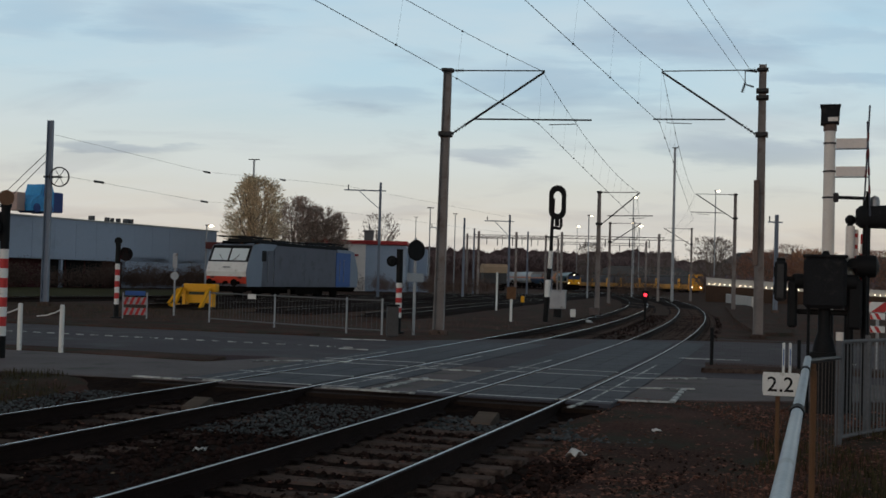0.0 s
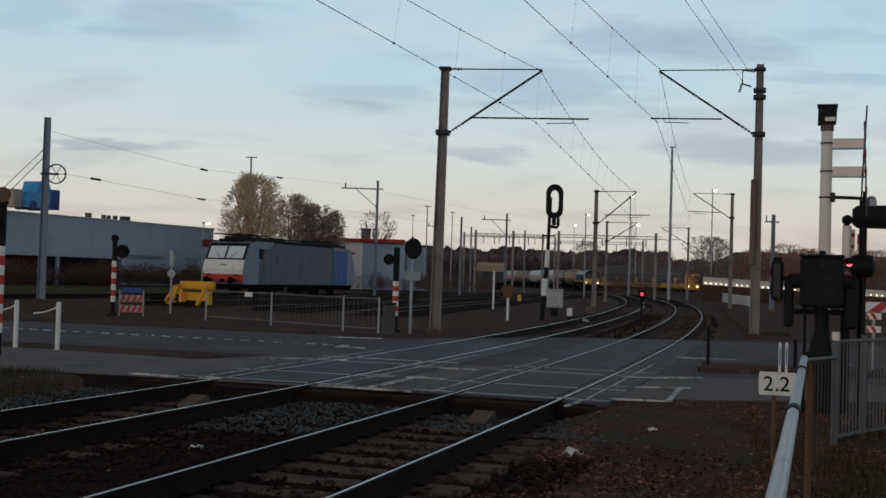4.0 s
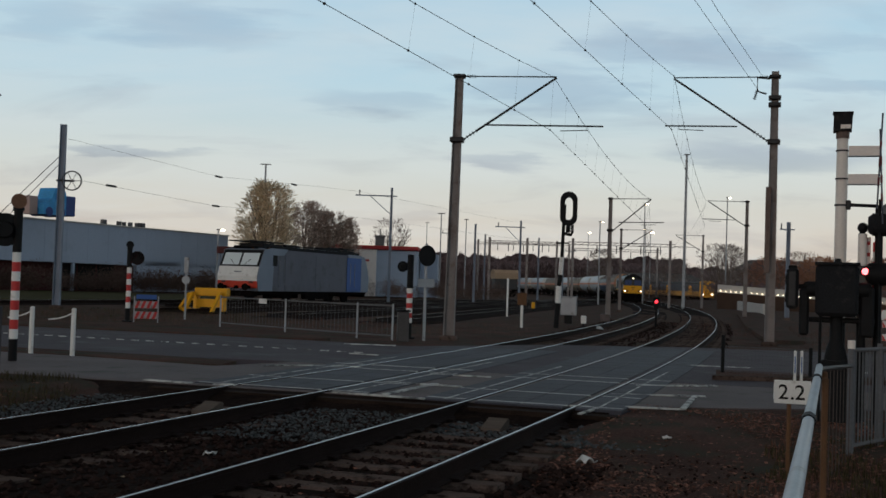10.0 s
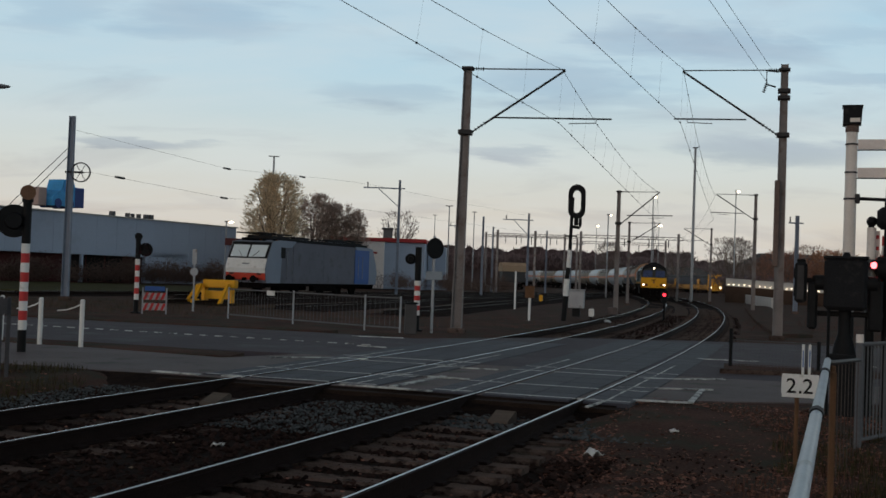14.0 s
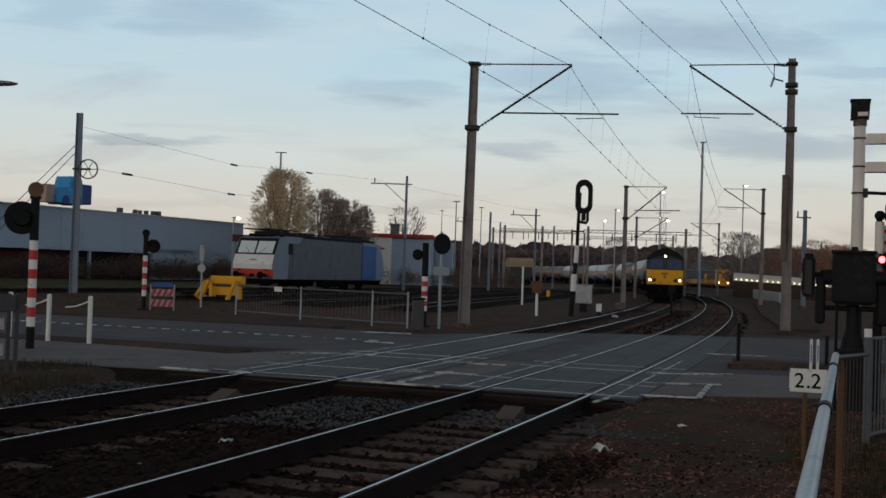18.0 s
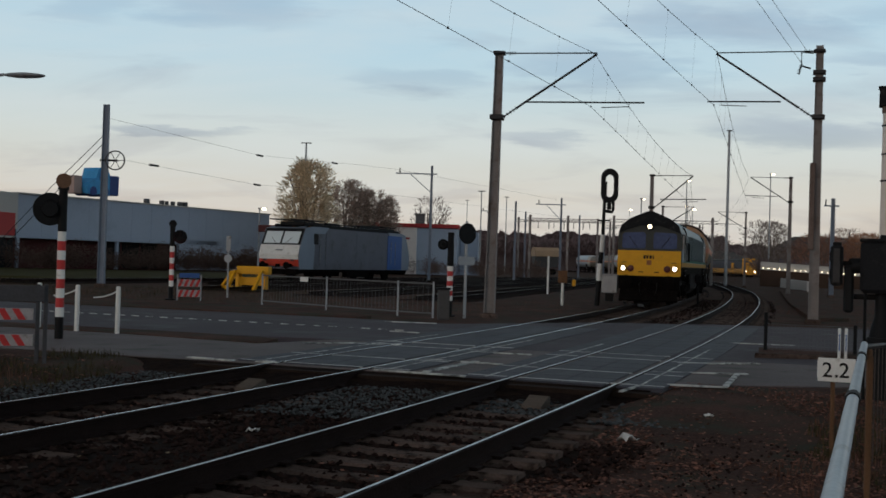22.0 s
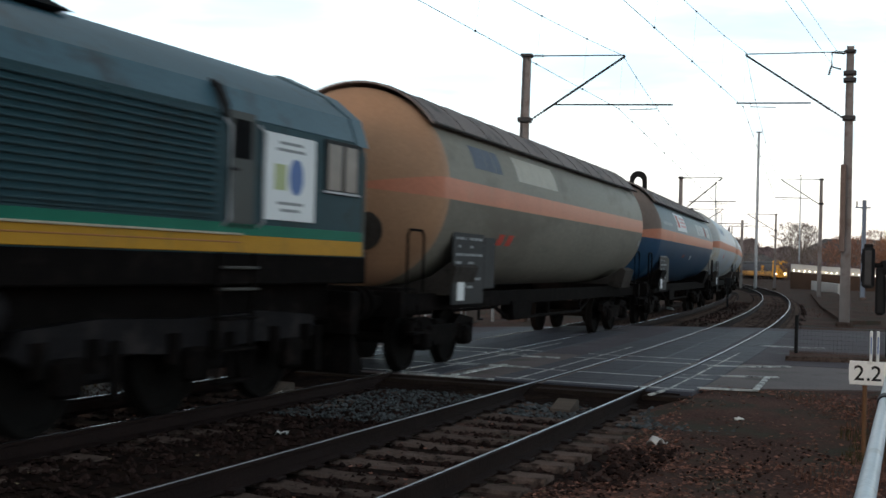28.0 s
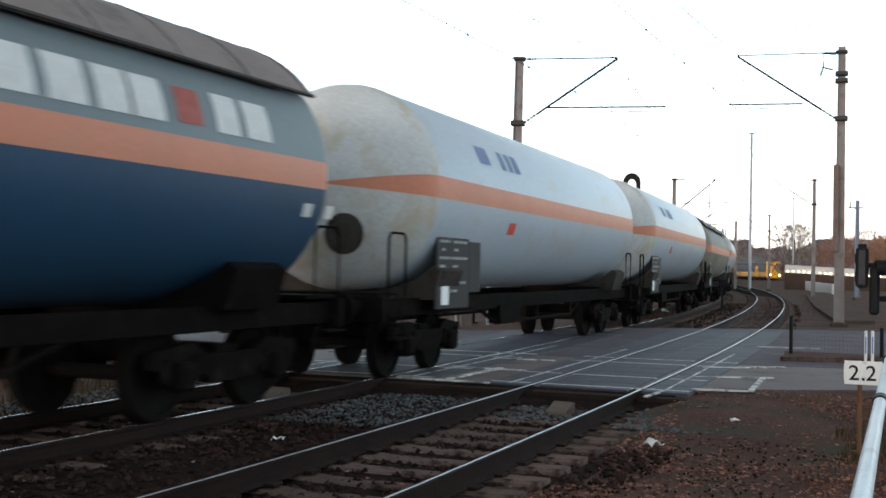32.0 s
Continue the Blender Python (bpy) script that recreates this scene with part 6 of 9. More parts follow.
# the oval signal
sig = thing("railway_signal", pose(5.25, 50.8, -0.15, 0, 0, -6), "black oval railway signal seen from behind on a banded post", "railway signal")
Mesh().rod((0, 0, 0), (0.06, 0, 1.1), 0.115, n=14).ob("post_foot", BLACK, sig, smooth=35)
Mesh().rod((0.06, 0, 1.1), (0.09, 0, 1.85), 0.125, n=14).ob("white_band", WHITE, sig, smooth=35)
Mesh().rod((0.09, 0, 1.85), (0.14, 0, 2.35), 0.10, n=14).ob("post_middle", BLACK, sig, smooth=35)
Mesh().rod((0.14, 0, 2.35), (0.18, 0, 3.12), 0.105, n=14).ob("white_band", WHITE, sig, smooth=35)
Mesh().rod((0.18, 0, 3.12), (0.24, 0, 5.45), 0.075, n=12).ob("post_top", BLACK, sig, smooth=35)


def oval(w, h, r, n=10):
    pts = []
    for cz, a0 in ((h / 2 - w / 2, 0), (-(h / 2 - w / 2), 180)):
        pts += [(r * math.cos(radians(a0 + 180 * i / n)), cz + r * math.sin(radians(a0 + 180 * i / n))) for i in range(n + 1)]
    return pts


outer = oval(0.76, 1.52, 0.38)
inner = [(x * 0.46, z * 0.66) for x, z in outer]
m = Mesh()
N = len(outer)
for y in (-0.06, 0.12):
    m.v += [(x + 0.42, y, z + 5.27) for x, z in outer] + [(x + 0.42, y, z + 5.27) for x, z in inner]
for i in range(N):
    j = (i + 1) % N
    m.f += [(i, j, N + j, N + i), (2 * N + i, 3 * N + i, 3 * N + j, 2 * N + j), (i, 2 * N + i, 2 * N + j, j), (N + i, N + j, 3 * N + j, 3 * N + i)]
m.ob("oval_hood", BLACK, sig, "thick black oval frame", smooth=30)
Mesh().pipe([(0.22, 0, 4.17), (0.55, 0, 4.12), (0.60, 0, 4.24), (0.60, 0, 4.56)], 0.07, 8).ob("bracket", BLACK, sig)
Mesh().box(0.42, 0, 4.37, 0.20, 0.16, 0.30, 0.03).ob("small_lamp", BLACK, sig)
Mesh().box(0.2, 0, 3.75, 0.55, 0.10, 0.06, 0.01).ob("step", BLACK, sig)

for x, y, w, d, h, mat, label in ((6.80, 59.6, 0.8, 0.5, 1.35, GALV, "grey steel relay cabinet beside the line"), (8.65, 59.4, 0.5, 0.4, 0.55, PAVING, "small concrete block beside the line"), (7.25, 87.0, 0.25, 0.25, 0.7, YELLOW, "small yellow trackside box"), (6.95, 54.6, 0.25, 0.2, 0.55, WHITE, "small white marker stone")):
    c = thing("trackside_cabinet" if h > 1 else "marker_block", pose(x, y, -0.2, 0, 0, -12), label, "cabinet" if h > 1 else "marker", "trackside boxes")
    Mesh().box(0, 0, h * 0.66, w, d, h * 0.68, 0.03).ob("body", mat, c)
    Mesh().box(0, 0, h * 0.17, w * 0.5, d * 0.6, h * 0.34, 0.02).ob("stand", BLACK, c)
    if h > 1:
        Mesh().box(0, 0, h + 0.03, w * 1.08, d * 1.1, 0.06, 0.02).ob("roof", mat, c)
        for s in (-0.25, 0.25):
            Mesh().box(s * w, -d / 2 - 0.008, h * 0.66, w * 0.44, 0.016, h * 0.6, 0.004).ob("door", mat, c)
mk = thing("marker_post", pose(3.78, 51.4, -0.2, 0, 0, -8), "white post with a brown box", "marker post")
Mesh().rod((0, 0, 0), (0, 0, 1.0), 0.06, n=12).ob("post", WHITE, mk, smooth=35)
Mesh().box(0, 0, 1.27, 0.42, 0.2, 0.55, 0.02).ob("box", WOOD_RUST, mk, "rust-brown box")
mk = thing("marker_post", pose(4.25, 69.9, -0.2, 0, 0, -8), "slim white trackside post", "marker post")
Mesh().rod((0, 0, 0), (0, 0, 2.3), 0.06, n=12).ob("post", WHITE, mk, smooth=35)
dw = thing("dwarf_signal", pose(11.2, 59.0, -0.2, 0, 0, -8), "low signal with a lit red lamp between the lines", "railway signal")
Mesh().box(0, 0, 0.55, 0.10, 0.10, 1.1, 0.01).ob("post", BLACK, dw)
Mesh().box(0, 0, 1.28, 0.34, 0.2, 0.42, 0.04).ob("case", BLACK, dw)
Mesh().rod((0, -0.10, 1.28), (0, -0.13, 1.28), 0.085, n=16).ob("lens", LAMP_RED, dw, "lit red lens")
# added plate: it hides the glowing lens when the lamp should go out
shutter = Mesh().box(0, 0, 0, 0.24, 0.012, 0.24, 0.004).ob("shutter", BLACK, dw, "added black plate that stands in for the lamp going out")
shutter.matrix_local = pose(0, -0.15, 0.98)

# ---- right of the line: mesh fence, railings, barrier machine ----
mf = thing("mesh_fence", Matrix(), "low dark wire mesh fence beside the footway", "fence")
pts = [road(23.15, -1.43), road(23.2, 0.2), road(23.2, 1.9), road(23.2, 3.6)]
for x, y, _ in pts:
    Mesh().rod((x, y, -0.1), (x, y, 0.80 if (x, y, _) == pts[0] else 0.62), 0.035, n=10).ob("post", BLACK, mf, smooth=35)
mesh = Mesh()
for (x0, y0, _), (x1, y1, _) in zip(pts[:-1], pts[1:]):
    for k in range(8):
        mesh.rod((x0, y0, 0.02 + 0.08 * k), (x1, y1, 0.02 + 0.08 * k), 0.0035, n=4, caps=False)
    n = 24
    for k in range(n):
        t = k / n
        mesh.rod((x0 + (x1 - x0) * t, y0 + (y1 - y0) * t, 0.0), (x0 + (x1 - x0) * t, y0 + (y1 - y0) * t, 0.58), 0.0025, n=4, caps=False)
tagged(mesh.ob("wire_mesh", RAILING_GREY, mf, "fine dark wire mesh", tidy=False), kind="stuff")
for dx in (-0.06, 0.06):
    b = thing("path_marker", pose(6.60 + dx, 21.0, -0.05, 0, 0, -15), "slim white and blue path marker post", "marker post", "path markers")
    Mesh().box(0, 0, 0.33, 0.05, 0.05, 0.66, 0.012).ob("post", WHITE, b)
    Mesh().box(0.0, -0.028, 0.4, 0.02, 0.01, 0.30, 0.003).ob("blue_face", POSTER_BLUE, b)

# pale tube handrail that runs towards the viewer
hr = thing("handrail", Matrix(), "pale blue-grey tube handrail with dark clamps on rusty posts", "handrail")
A, B = Vector((3.30, 9.92, 1.0)), Vector((0.75, 2.50, 1.0))
Mesh().rod(A, B, 0.0285, n=20).ob("tube", GALV_PALE, hr, "thick pale tube", smooth=35)
for t in (0.19, 0.57):
    p = A + (B - A) * t
    q = A + (B - A) * (t + 0.02)
    Mesh().rod(p, q, 0.036, n=18).ob("clamp", BLACK, hr, "dark clamp ring", smooth=35)
for t, dx in ((0.06, 0.02), (0.16, 0.03), (0.97, -0.03)):
    p = A + (B - A) * t
    Mesh().box(p.x + dx + 0.03, p.y, 0.38, 0.042, 0.042, 1.22, 0.01).ob("post", WOOD_RUST, hr, "rust-brown post")
Mesh().rod(A + Vector((0, 0, -0.02)), (4.47, 12.42, 0.87), 0.021, n=10).ob("tie_bar", STEEL_DARK, hr)

BAR_BROWN = material("dull brown bar paint", (0.075, 0.058, 0.052), 0.8, vary=0.25, scale=3, grain=30)
POST_GREY = material("slate grey post paint", (0.115, 0.115, 0.125), 0.6, vary=0.2, scale=2, grain=30)
for k in range(9):
    p = Vector((3.42, 10.2, 0)).lerp(Vector((4.44, 12.36, 0)), k / 8)
    Mesh().rod((p.x, p.y, -0.16), (p.x, p.y, 0.99 - 0.12 * k / 8), 0.0045, n=6).ob("bar", BAR_BROWN, hr, "thin grey bar")
fr = railing([(4.55, 12.6), (5.06, 13.15), (6.2, 14.2), (7.4, 15.3)], 1.18, "grey steel fence of close upright bars", 0.085, 0.009, mat=RAILING_GREY, z=-0.15, group="railings by the footway", category="fence")
Mesh().rod((4.50, 12.5, -0.2), (4.50, 12.5, 1.12), 0.034, n=16).ob("corner_post", POST_GREY, fr, "thick grey corner post", smooth=35)
Mesh().rod((4.50, 12.5, 1.05), (4.50, 12.5, 1.14), 0.040, n=16).ob("post_cap", CREAM, fr, "cream post cap", smooth=35)

# the distance plate
ks = thing("distance_sign", pose(3.50, 11.30, -0.4, 0, 0, -17), "white distance plate with black figures on a rusty post", "distance sign")
Mesh().rod((-0.03, 0.02, 0), (-0.03, 0.02, 1.0), 0.022, n=8).ob("post", WOOD_RUST, ks)
plate = Mesh().box(0, 0, 1.06, 0.345, 0.018, 0.228, 0.006).ob("plate", WHITE, ks, "white enamel plate")
for a in (-0.19, 0.19):
    Mesh().box(a * 0.91, 0, 1.06, 0.010, 0.024, 0.16, 0.004).ob("rim", WHITE, plate)
for name, body, dx, label in (("figure", "2", -0.085, "black figure 2"), ("point", ".", 0.0, "black point"), ("figure", "2", 0.07, "black figure 2")):
    txt = bpy.data.curves.new(name, "FONT")
    txt.body, txt.size, txt.align_x, txt.align_y, txt.extrude, txt.offset = body, 0.205, "CENTER", "BOTTOM_BASELINE", 0.002, 0.0015
    fig = new("spare", txt)
    bpy.context.view_layer.update()
    me = bpy.data.meshes.new_from_object(fig.evaluated_get(bpy.context.evaluated_depsgraph_get()))
    bpy.data.objects.remove(fig)
    me.materials.clear()
    me.materials.append(BLACK)
    digit = new(name, me)
    digit.parent = plate
    digit.matrix_local = pose(dx, -0.012, 0.99, 90, 0, 0)
    tagged(digit, label)

# barrier machine on its flared pedestal, lamps and boom
TURN = -19
bx = thing("barrier_machine", pose(5.32, 15.1, -0.1, 0, 0, TURN), "black barrier machine on a flared pedestal with counterweights", "level crossing barrier")
Mesh().box(-0.085, 0, 1.79, 0.54, 0.5, 0.68, 0.05).ob("case", BLACK_MATT, bx, "big black drive case")
Mesh().box(-0.085, 0, 2.135, 0.56, 0.52, 0.04, 0.015).ob("lid", BLACK_MATT, bx)
Mesh().rod((-0.08, 0, 2.14), (-0.08, 0, 2.21), 0.06, 0.035, 14).ob("knob", BLACK, bx, smooth=35)
Mesh().lathe([(0.20, 0.0), (0.17, 0.06), (0.16, 0.45), (0.155, 0.85), (0.125, 1.02), (0.085, 1.14), (0.08, 1.46)], 20, "z", Matrix.Translation((-0.085, 0, 0))).ob("pedestal", BLACK, bx, "flared cast pedestal", smooth=35)
Mesh().lathe([(0.172, 0.80), (0.182, 0.82), (0.182, 0.86), (0.172, 0.88)], 20, "z", Matrix.Translation((-0.085, 0, 0))).ob("pedestal_ring", BLACK, bx, smooth=35)
Mesh().rod((-0.284, -0.05, 0), (-0.284, -0.05, 1.46), 0.02, n=8).ob("conduit", BLACK, bx, "thin black conduit", smooth=35)
Mesh().box(-0.08, 0.05, 1.40, 0.94, 0.14, 0.07, 0.02).ob("cross_beam", BLACK, bx)
Mesh().box(-0.49, -0.05, 1.50, 0.125, 0.2, 0.62, 0.03).ob("counterweight", BLACK, bx)
Mesh().box(0.285, -0.05, 1.52, 0.18, 0.2, 0.66, 0.03).ob("counterweight", BLACK, bx)
for x0, x1 in ((-0.46, -0.34), (0.17, 0.30)):
    Mesh().rod((x0, -0.1, 1.80), (x1, -0.1, 1.80), 0.10, n=16).ob("hub", BLACK, bx, smooth=35)
    Mesh().box((x0 + x1) / 2, -0.05, 1.86, 0.20, 0.1, 0.07, 0.02).ob("lever", BLACK, bx)
Mesh().rod((-0.60, 0, 1.83), (-0.42, 0, 1.83), 0.035, n=10).ob("lamp_arm", BLACK, bx, smooth=35)
side = Mesh().box(-0.645, 0, 1.80, 0.155, 0.26, 0.54, 0.035).ob("side_lamp", BLACK_MATT, bx, "upright black lamp housing seen from its side")
Mesh().box(-0.645, -0.134, 1.80, 0.085, 0.012, 0.44, 0.01).ob("side_plate", STEEL_DARK, side, "dull grey plate")
Mesh().box(-0.645, 0, 2.085, 0.11, 0.20, 0.04, 0.01).ob("lamp_cap", BLACK, side)
for z in (1.68, 1.92):
    Mesh().rod((-0.735, 0, z), (-0.70, 0, z), 0.07, n=14).ob("visor", BLACK, side, smooth=35)
wp = thing("white_mast", pose(5.47, 15.70, -0.1, 0, 0, TURN), "cream tubular mast with black head and side panels", "signal mast")
Mesh().rod((0, 0, 0), (0, 0, 1.42), 0.088, n=20).ob("tube_foot", BLACK, wp, smooth=35)
Mesh().rod((0, 0, 1.42), (0, 0, 3.90), 0.084, 0.074, 20).ob("tube", CREAM, wp, "cream painted tube", smooth=35)
Mesh().rod((0, 0, 3.87), (0, 0, 3.97), 0.088, n=20).ob("collar", RUSTY_STEEL, wp, "rusty brown collar", smooth=35)
head = Mesh().prism([(-0.125, 3.96), (0.115, 3.97), (0.128, 4.21), (-0.12, 4.205)], -0.125, 0.125, "y").ob("head", BLACK_MATT, wp, "black lamp head")
Mesh().box(0.035, -0.128, 4.02, 0.13, 0.012, 0.055).ob("head_slot", CREAM, head)
Mesh().box(0.0, 0, 4.215, 0.27, 0.27, 0.02, 0.005).ob("head_roof", BLACK, head)
for z in (3.70, 3.316):
    Mesh().box(0.28, -0.02, z, 0.40, 0.02, 0.135, 0.004).ob("side_panel", PINK_WHITE, wp, "pale side panel")
    Mesh().rod((0.02, -0.02, z - 0.078), (0.50, -0.02, z - 0.078), 0.009, n=6).ob("panel_edge", STEEL_DARK, wp)
    Mesh().rod((0, 0, z - 0.01), (0, 0, z + 0.012), 0.086, n=20).ob("strap", STEEL_DARK, wp, smooth=35)
Mesh().rod((0.06, 0, 2.965), (0.47, 0, 2.95), 0.024, n=10).ob("lower_arm", BLACK, wp, smooth=35)
Mesh().rod((0, 0, 2.945), (0, 0, 2.97), 0.09, n=20).ob("strap", STEEL_DARK, wp, smooth=35)
Mesh().box(0.09, -0.02, 2.96, 0.07, 0.09, 0.13, 0.015).ob("clamp", STEEL_DARK, wp)
Mesh().box(0.46, 0, 2.87, 0.045, 0.05, 0.20, 0.01).ob("drop_arm", BLACK, wp)
DARK_RED = material("dark weathered red enamel", (0.10, 0.018, 0.022), 0.6, vary=0.3, scale=3, grain=40)
SLATE_BACK = material("slate blue sign back", (0.055, 0.062, 0.085), 0.6, vary=0.25, scale=3, grain=40)
cr = thing("warning_cross", pose(5.74, 15.02, -0.1, 0, 0, 69), "dark red and slate warning cross seen edge-on", "warning cross")
for x, tilt, top in ((-0.012, 2.2, 4.13), (0.016, -2.4, 3.92)):
    b = Mesh().prism([(-0.07, -1.25), (0.05, -1.25), (0.08, -0.35), (0.05, 0.0), (-0.02, 0.0), (-0.08, -0.45)], -0.011, 0.011, "y").ob("arm", SLATE_BACK, cr, "narrow slate arm")
    b.matrix_local = pose(0, x, top, tilt, 0, 0)
    for z in (-0.42, -0.66, -0.90):
        Mesh().box(-0.01, 0, z, 0.16, 0.030, 0.10, 0.004).ob("red_end", DARK_RED, b, "dark red stripe")
Mesh().rod((0, 0, 0), (0, 0, 3.0), 0.018, n=8).ob("post", BLACK, cr)
LAMP_RED_NEAR = glowing("bright red lamp", (1.0, 0.13, 0.14), 5.0)
lb = thing("lamp_bar", pose(5.75, 15.11, -0.1, 0, 0, TURN), "black lamp housings with a flashing red lamp on a post", "crossing light", "warning lights of the level crossing")
Mesh().rod((0.02, 0.04, 0), (0.02, 0.04, 2.6), 0.05, n=14).ob("post", BLACK, lb, smooth=35)
house = Mesh().lathe([(0.06, -0.16), (0.145, -0.12), (0.155, 0.0), (0.145, 0.12), (0.06, 0.16)], 22, "x", Matrix.Translation((0.02, -0.02, 2.02))).ob("housing", BLACK, lb, "round black lamp housing", smooth=35)
Mesh().lathe([(0.0, -0.05), (0.035, -0.04), (0.052, 0.0), (0.045, 0.03)], 18, "y", Matrix.Translation((-0.145, -0.10, 2.05))).ob("lens", LAMP_RED_NEAR, house, "lit red lens", smooth=True)
Mesh().lathe([(0.060, -0.02), (0.064, -0.02), (0.064, 0.08), (0.060, 0.08)], 18, "y", Matrix.Translation((-0.145, -0.10, 2.05))).ob("visor", BLACK, house, smooth=35)
FLAPS.append((*flash_flap(lb, -0.145, -0.165, 2.05, 0.072), 0.03, 0.622))
hood = Mesh().lathe([(0.10, -0.06), (0.15, 0.0), (0.155, 0.35), (0.16, 0.95), (0.05, 1.0)], 22, "x", Matrix.Translation((-0.06, 0.0, 2.67))).ob("hooded_box", BLACK_MATT, lb, "long black hooded lamp case", smooth=35)
Mesh().lathe([(0.062, 0), (0.066, 0.07), (0.05, 0.13), (0.0, 0.155)], 16, "z", Matrix.Translation((0.115, 0, 2.80))).ob("beacon", GALV, hood, "pale grey dome", smooth=35)
sp = thing("banded_post", pose(5.595, 15.217, -0.1, 0, 0, TURN), "cream post with black ball cap beside the barrier", "post")
Mesh().rod((0, 0, 0), (0, 0, 1.42), 0.06, n=14).ob("tube_foot", BLACK, sp, smooth=35)
Mesh().rod((0, 0, 1.42), (0, 0, 2.55), 0.058, n=14).ob("tube", CREAM, sp, smooth=35)
Mesh().rod((-0.01, 0, 2.53), (0.0, 0, 2.58), 0.05, 0.03, 14).ob("cap_foot", BLACK, sp, smooth=35)
Mesh().ball((0.0, 0, 2.63), 0.07, 14, 8).ob("ball_cap", BLACK, sp, smooth=True)
bm2 = thing("barrier_boom", pose(5.78, 15.206, -0.1, 0, 0, TURN), "red and white banded barrier boom standing upright", "barrier boom")
Mesh().rod((0, 0, 0), (0, 0, 1.9), 0.03, n=10).ob("pivot_post", BLACK, bm2)
for i in range(5):
    Mesh().box(-0.01, 0, 1.86 + i * 0.13, 0.075, 0.06, 0.13, 0.005).ob("band", RED if i % 2 == 0 else WHITE, bm2, "red band" if i % 2 == 0 else "white band")
Mesh().box(-0.10, 0.03, 2.20, 0.055, 0.04, 0.62, 0.005).ob("spare_boom", PINK_WHITE, bm2, "pale second boom")
for i in range(4):
    Mesh().box(-0.105, 0.008, 1.98 + i * 0.15, 0.045, 0.01, 0.05, 0.003).ob("red_mark", RED, bm2, "small red mark")
sb = thing("roadside_barrier", pose(9.2, 22.6, -0.05, 0, 0, -18), "red and white striped roadworks barrier boards", "roadworks barrier")
striped_board(sb, 2.4, 0.20, 1.33, 5, x=0.3)
striped_board(sb, 0.28, 0.13, 1.15, 2, x=-0.30, flip=-1)
striped_board(sb, 0.28, 0.13, 0.89, 2, x=-0.30, flip=-1)
for x in (-0.30, 1.3):
    Mesh().box(x, 0.03, 0.68, 0.06, 0.05, 1.4, 0.005).ob("leg", GALV, sb)

# street lamp whose arm reaches in above the road
sl = thing("street_lamp", pose(-15.0, 26.0, -0.1, 0, 0, 0), "grey street lamp with a long curved arm", "street lamp")
Mesh().rod((0, 0, 0), (0, 0, 4.9), 0.09, 0.06, 14).ob("pole", GALV, sl, smooth=35)
Mesh().pipe([(0, 0, 4.85), (0.8, 0.05, 5.25), (2.2, 0.2, 5.50), (3.4, 0.3, 5.63), (3.9, 0.4, 5.72)], 0.035, 8).ob("arm", GALV, sl)
Mesh().ball((4.35, 0.45, 5.72), 0.5, 14, 8, 1, 0.35, 0.13).ob("lamp_head", GALV, sl, "flat grey lamp head", smooth=True)
lp = thing("crossing_light", pose(-14.2, 32.2, -0.1, 0, 0, 10), "white post with small black lamp heads far across the road", "crossing light", "warning lights of the level crossing")
Mesh().rod((0, 0, 0), (0, 0, 3.0), 0.07, n=12).ob("post", CREAM, lp, smooth=35)
for x in (-0.06, 0.14):
    Mesh().box(x, 0, 2.95, 0.17, 0.2, 0.22, 0.04).ob("lamp_head", BLACK, lp)
Mesh().box(0.1, 0, 1.4, 0.5, 0.3, 0.4, 0.05).ob("drive_case", BLACK, lp)
bs = thing("bus_stop_sign", pose(-9.9, 45.5, -0.1), "pale grey post with a narrow plate", "sign post")
Mesh().rod((0, 0, 0), (0, 0, 2.4), 0.04, n=10).ob("post", GALV, bs, smooth=35)
Mesh().box(0, -0.05, 2.15, 0.18, 0.03, 0.6, 0.01).ob("plate", GALV, bs, "narrow grey plate")
Mesh().lathe([(0.0, 0.0), (0.16, 0.0), (0.16, 0.02), (0.0, 0.02)], 18, "y", Matrix.Translation((0, -0.07, 1.55))).ob("round_plate", GALV, bs)


# ---- the yard: sidings, parked electric locomotive, buffer stop ----
SILVER = material("grey-blue locomotive paint", (0.145, 0.150, 0.185), 0.6, gloss=0.15, vary=0.12, scale=0.8, grain=20, bump=0.04, dirt=(0.11, 0.115, 0.125), dirt_amount=0.35)
SILVER_PALE = material("pale grey-blue cab paint", (0.25, 0.29, 0.36), 0.6, gloss=0.15, vary=0.10, scale=0.8, grain=20, bump=0.04)
ELOC_BLUE = material("bright blue panel paint", (0.022, 0.10, 0.34), 0.45, vary=0.12, scale=1, grain=20, bump=0.04)
ELOC_RED = material("signal red band paint", (0.56, 0.055, 0.03), 0.45, vary=0.1, scale=2, grain=20, bump=0.04)
# pale base colour paints the sky's reflection into the glass
PALE_GLASS = glassy("windscreen glass with pale sky painted in", (0.72, 0.78, 0.80), 0.35)


def siding(x0, y0, head, length, label):
    root = thing("siding_track", pose(x0, y0, 0, 0, 0, -head), label, "railway track", "yard sidings", "structure")
    v = [(-2.0, 0, -0.45), (-1.5, 0, -0.20), (1.5, 0, -0.20), (2.0, 0, -0.45)]
    Mesh().add(v + [(x, length, z) for x, y, z in v], [(0, 1, 5, 4), (1, 2, 6, 5), (2, 3, 7, 6)]).ob("ballast_bed", BALLAST, root)
    for s in (-1, 1):
        Mesh().prism([(s * 0.753 + x, z) for x, z in RAIL_CUT], 0, length, "y").ob("rail", RAIL_SIDE, root)
        Mesh().box(s * 0.753, length / 2, -0.003, 0.05, length, 0.006).ob("rail_head", RAIL_DULL, root)
    return root


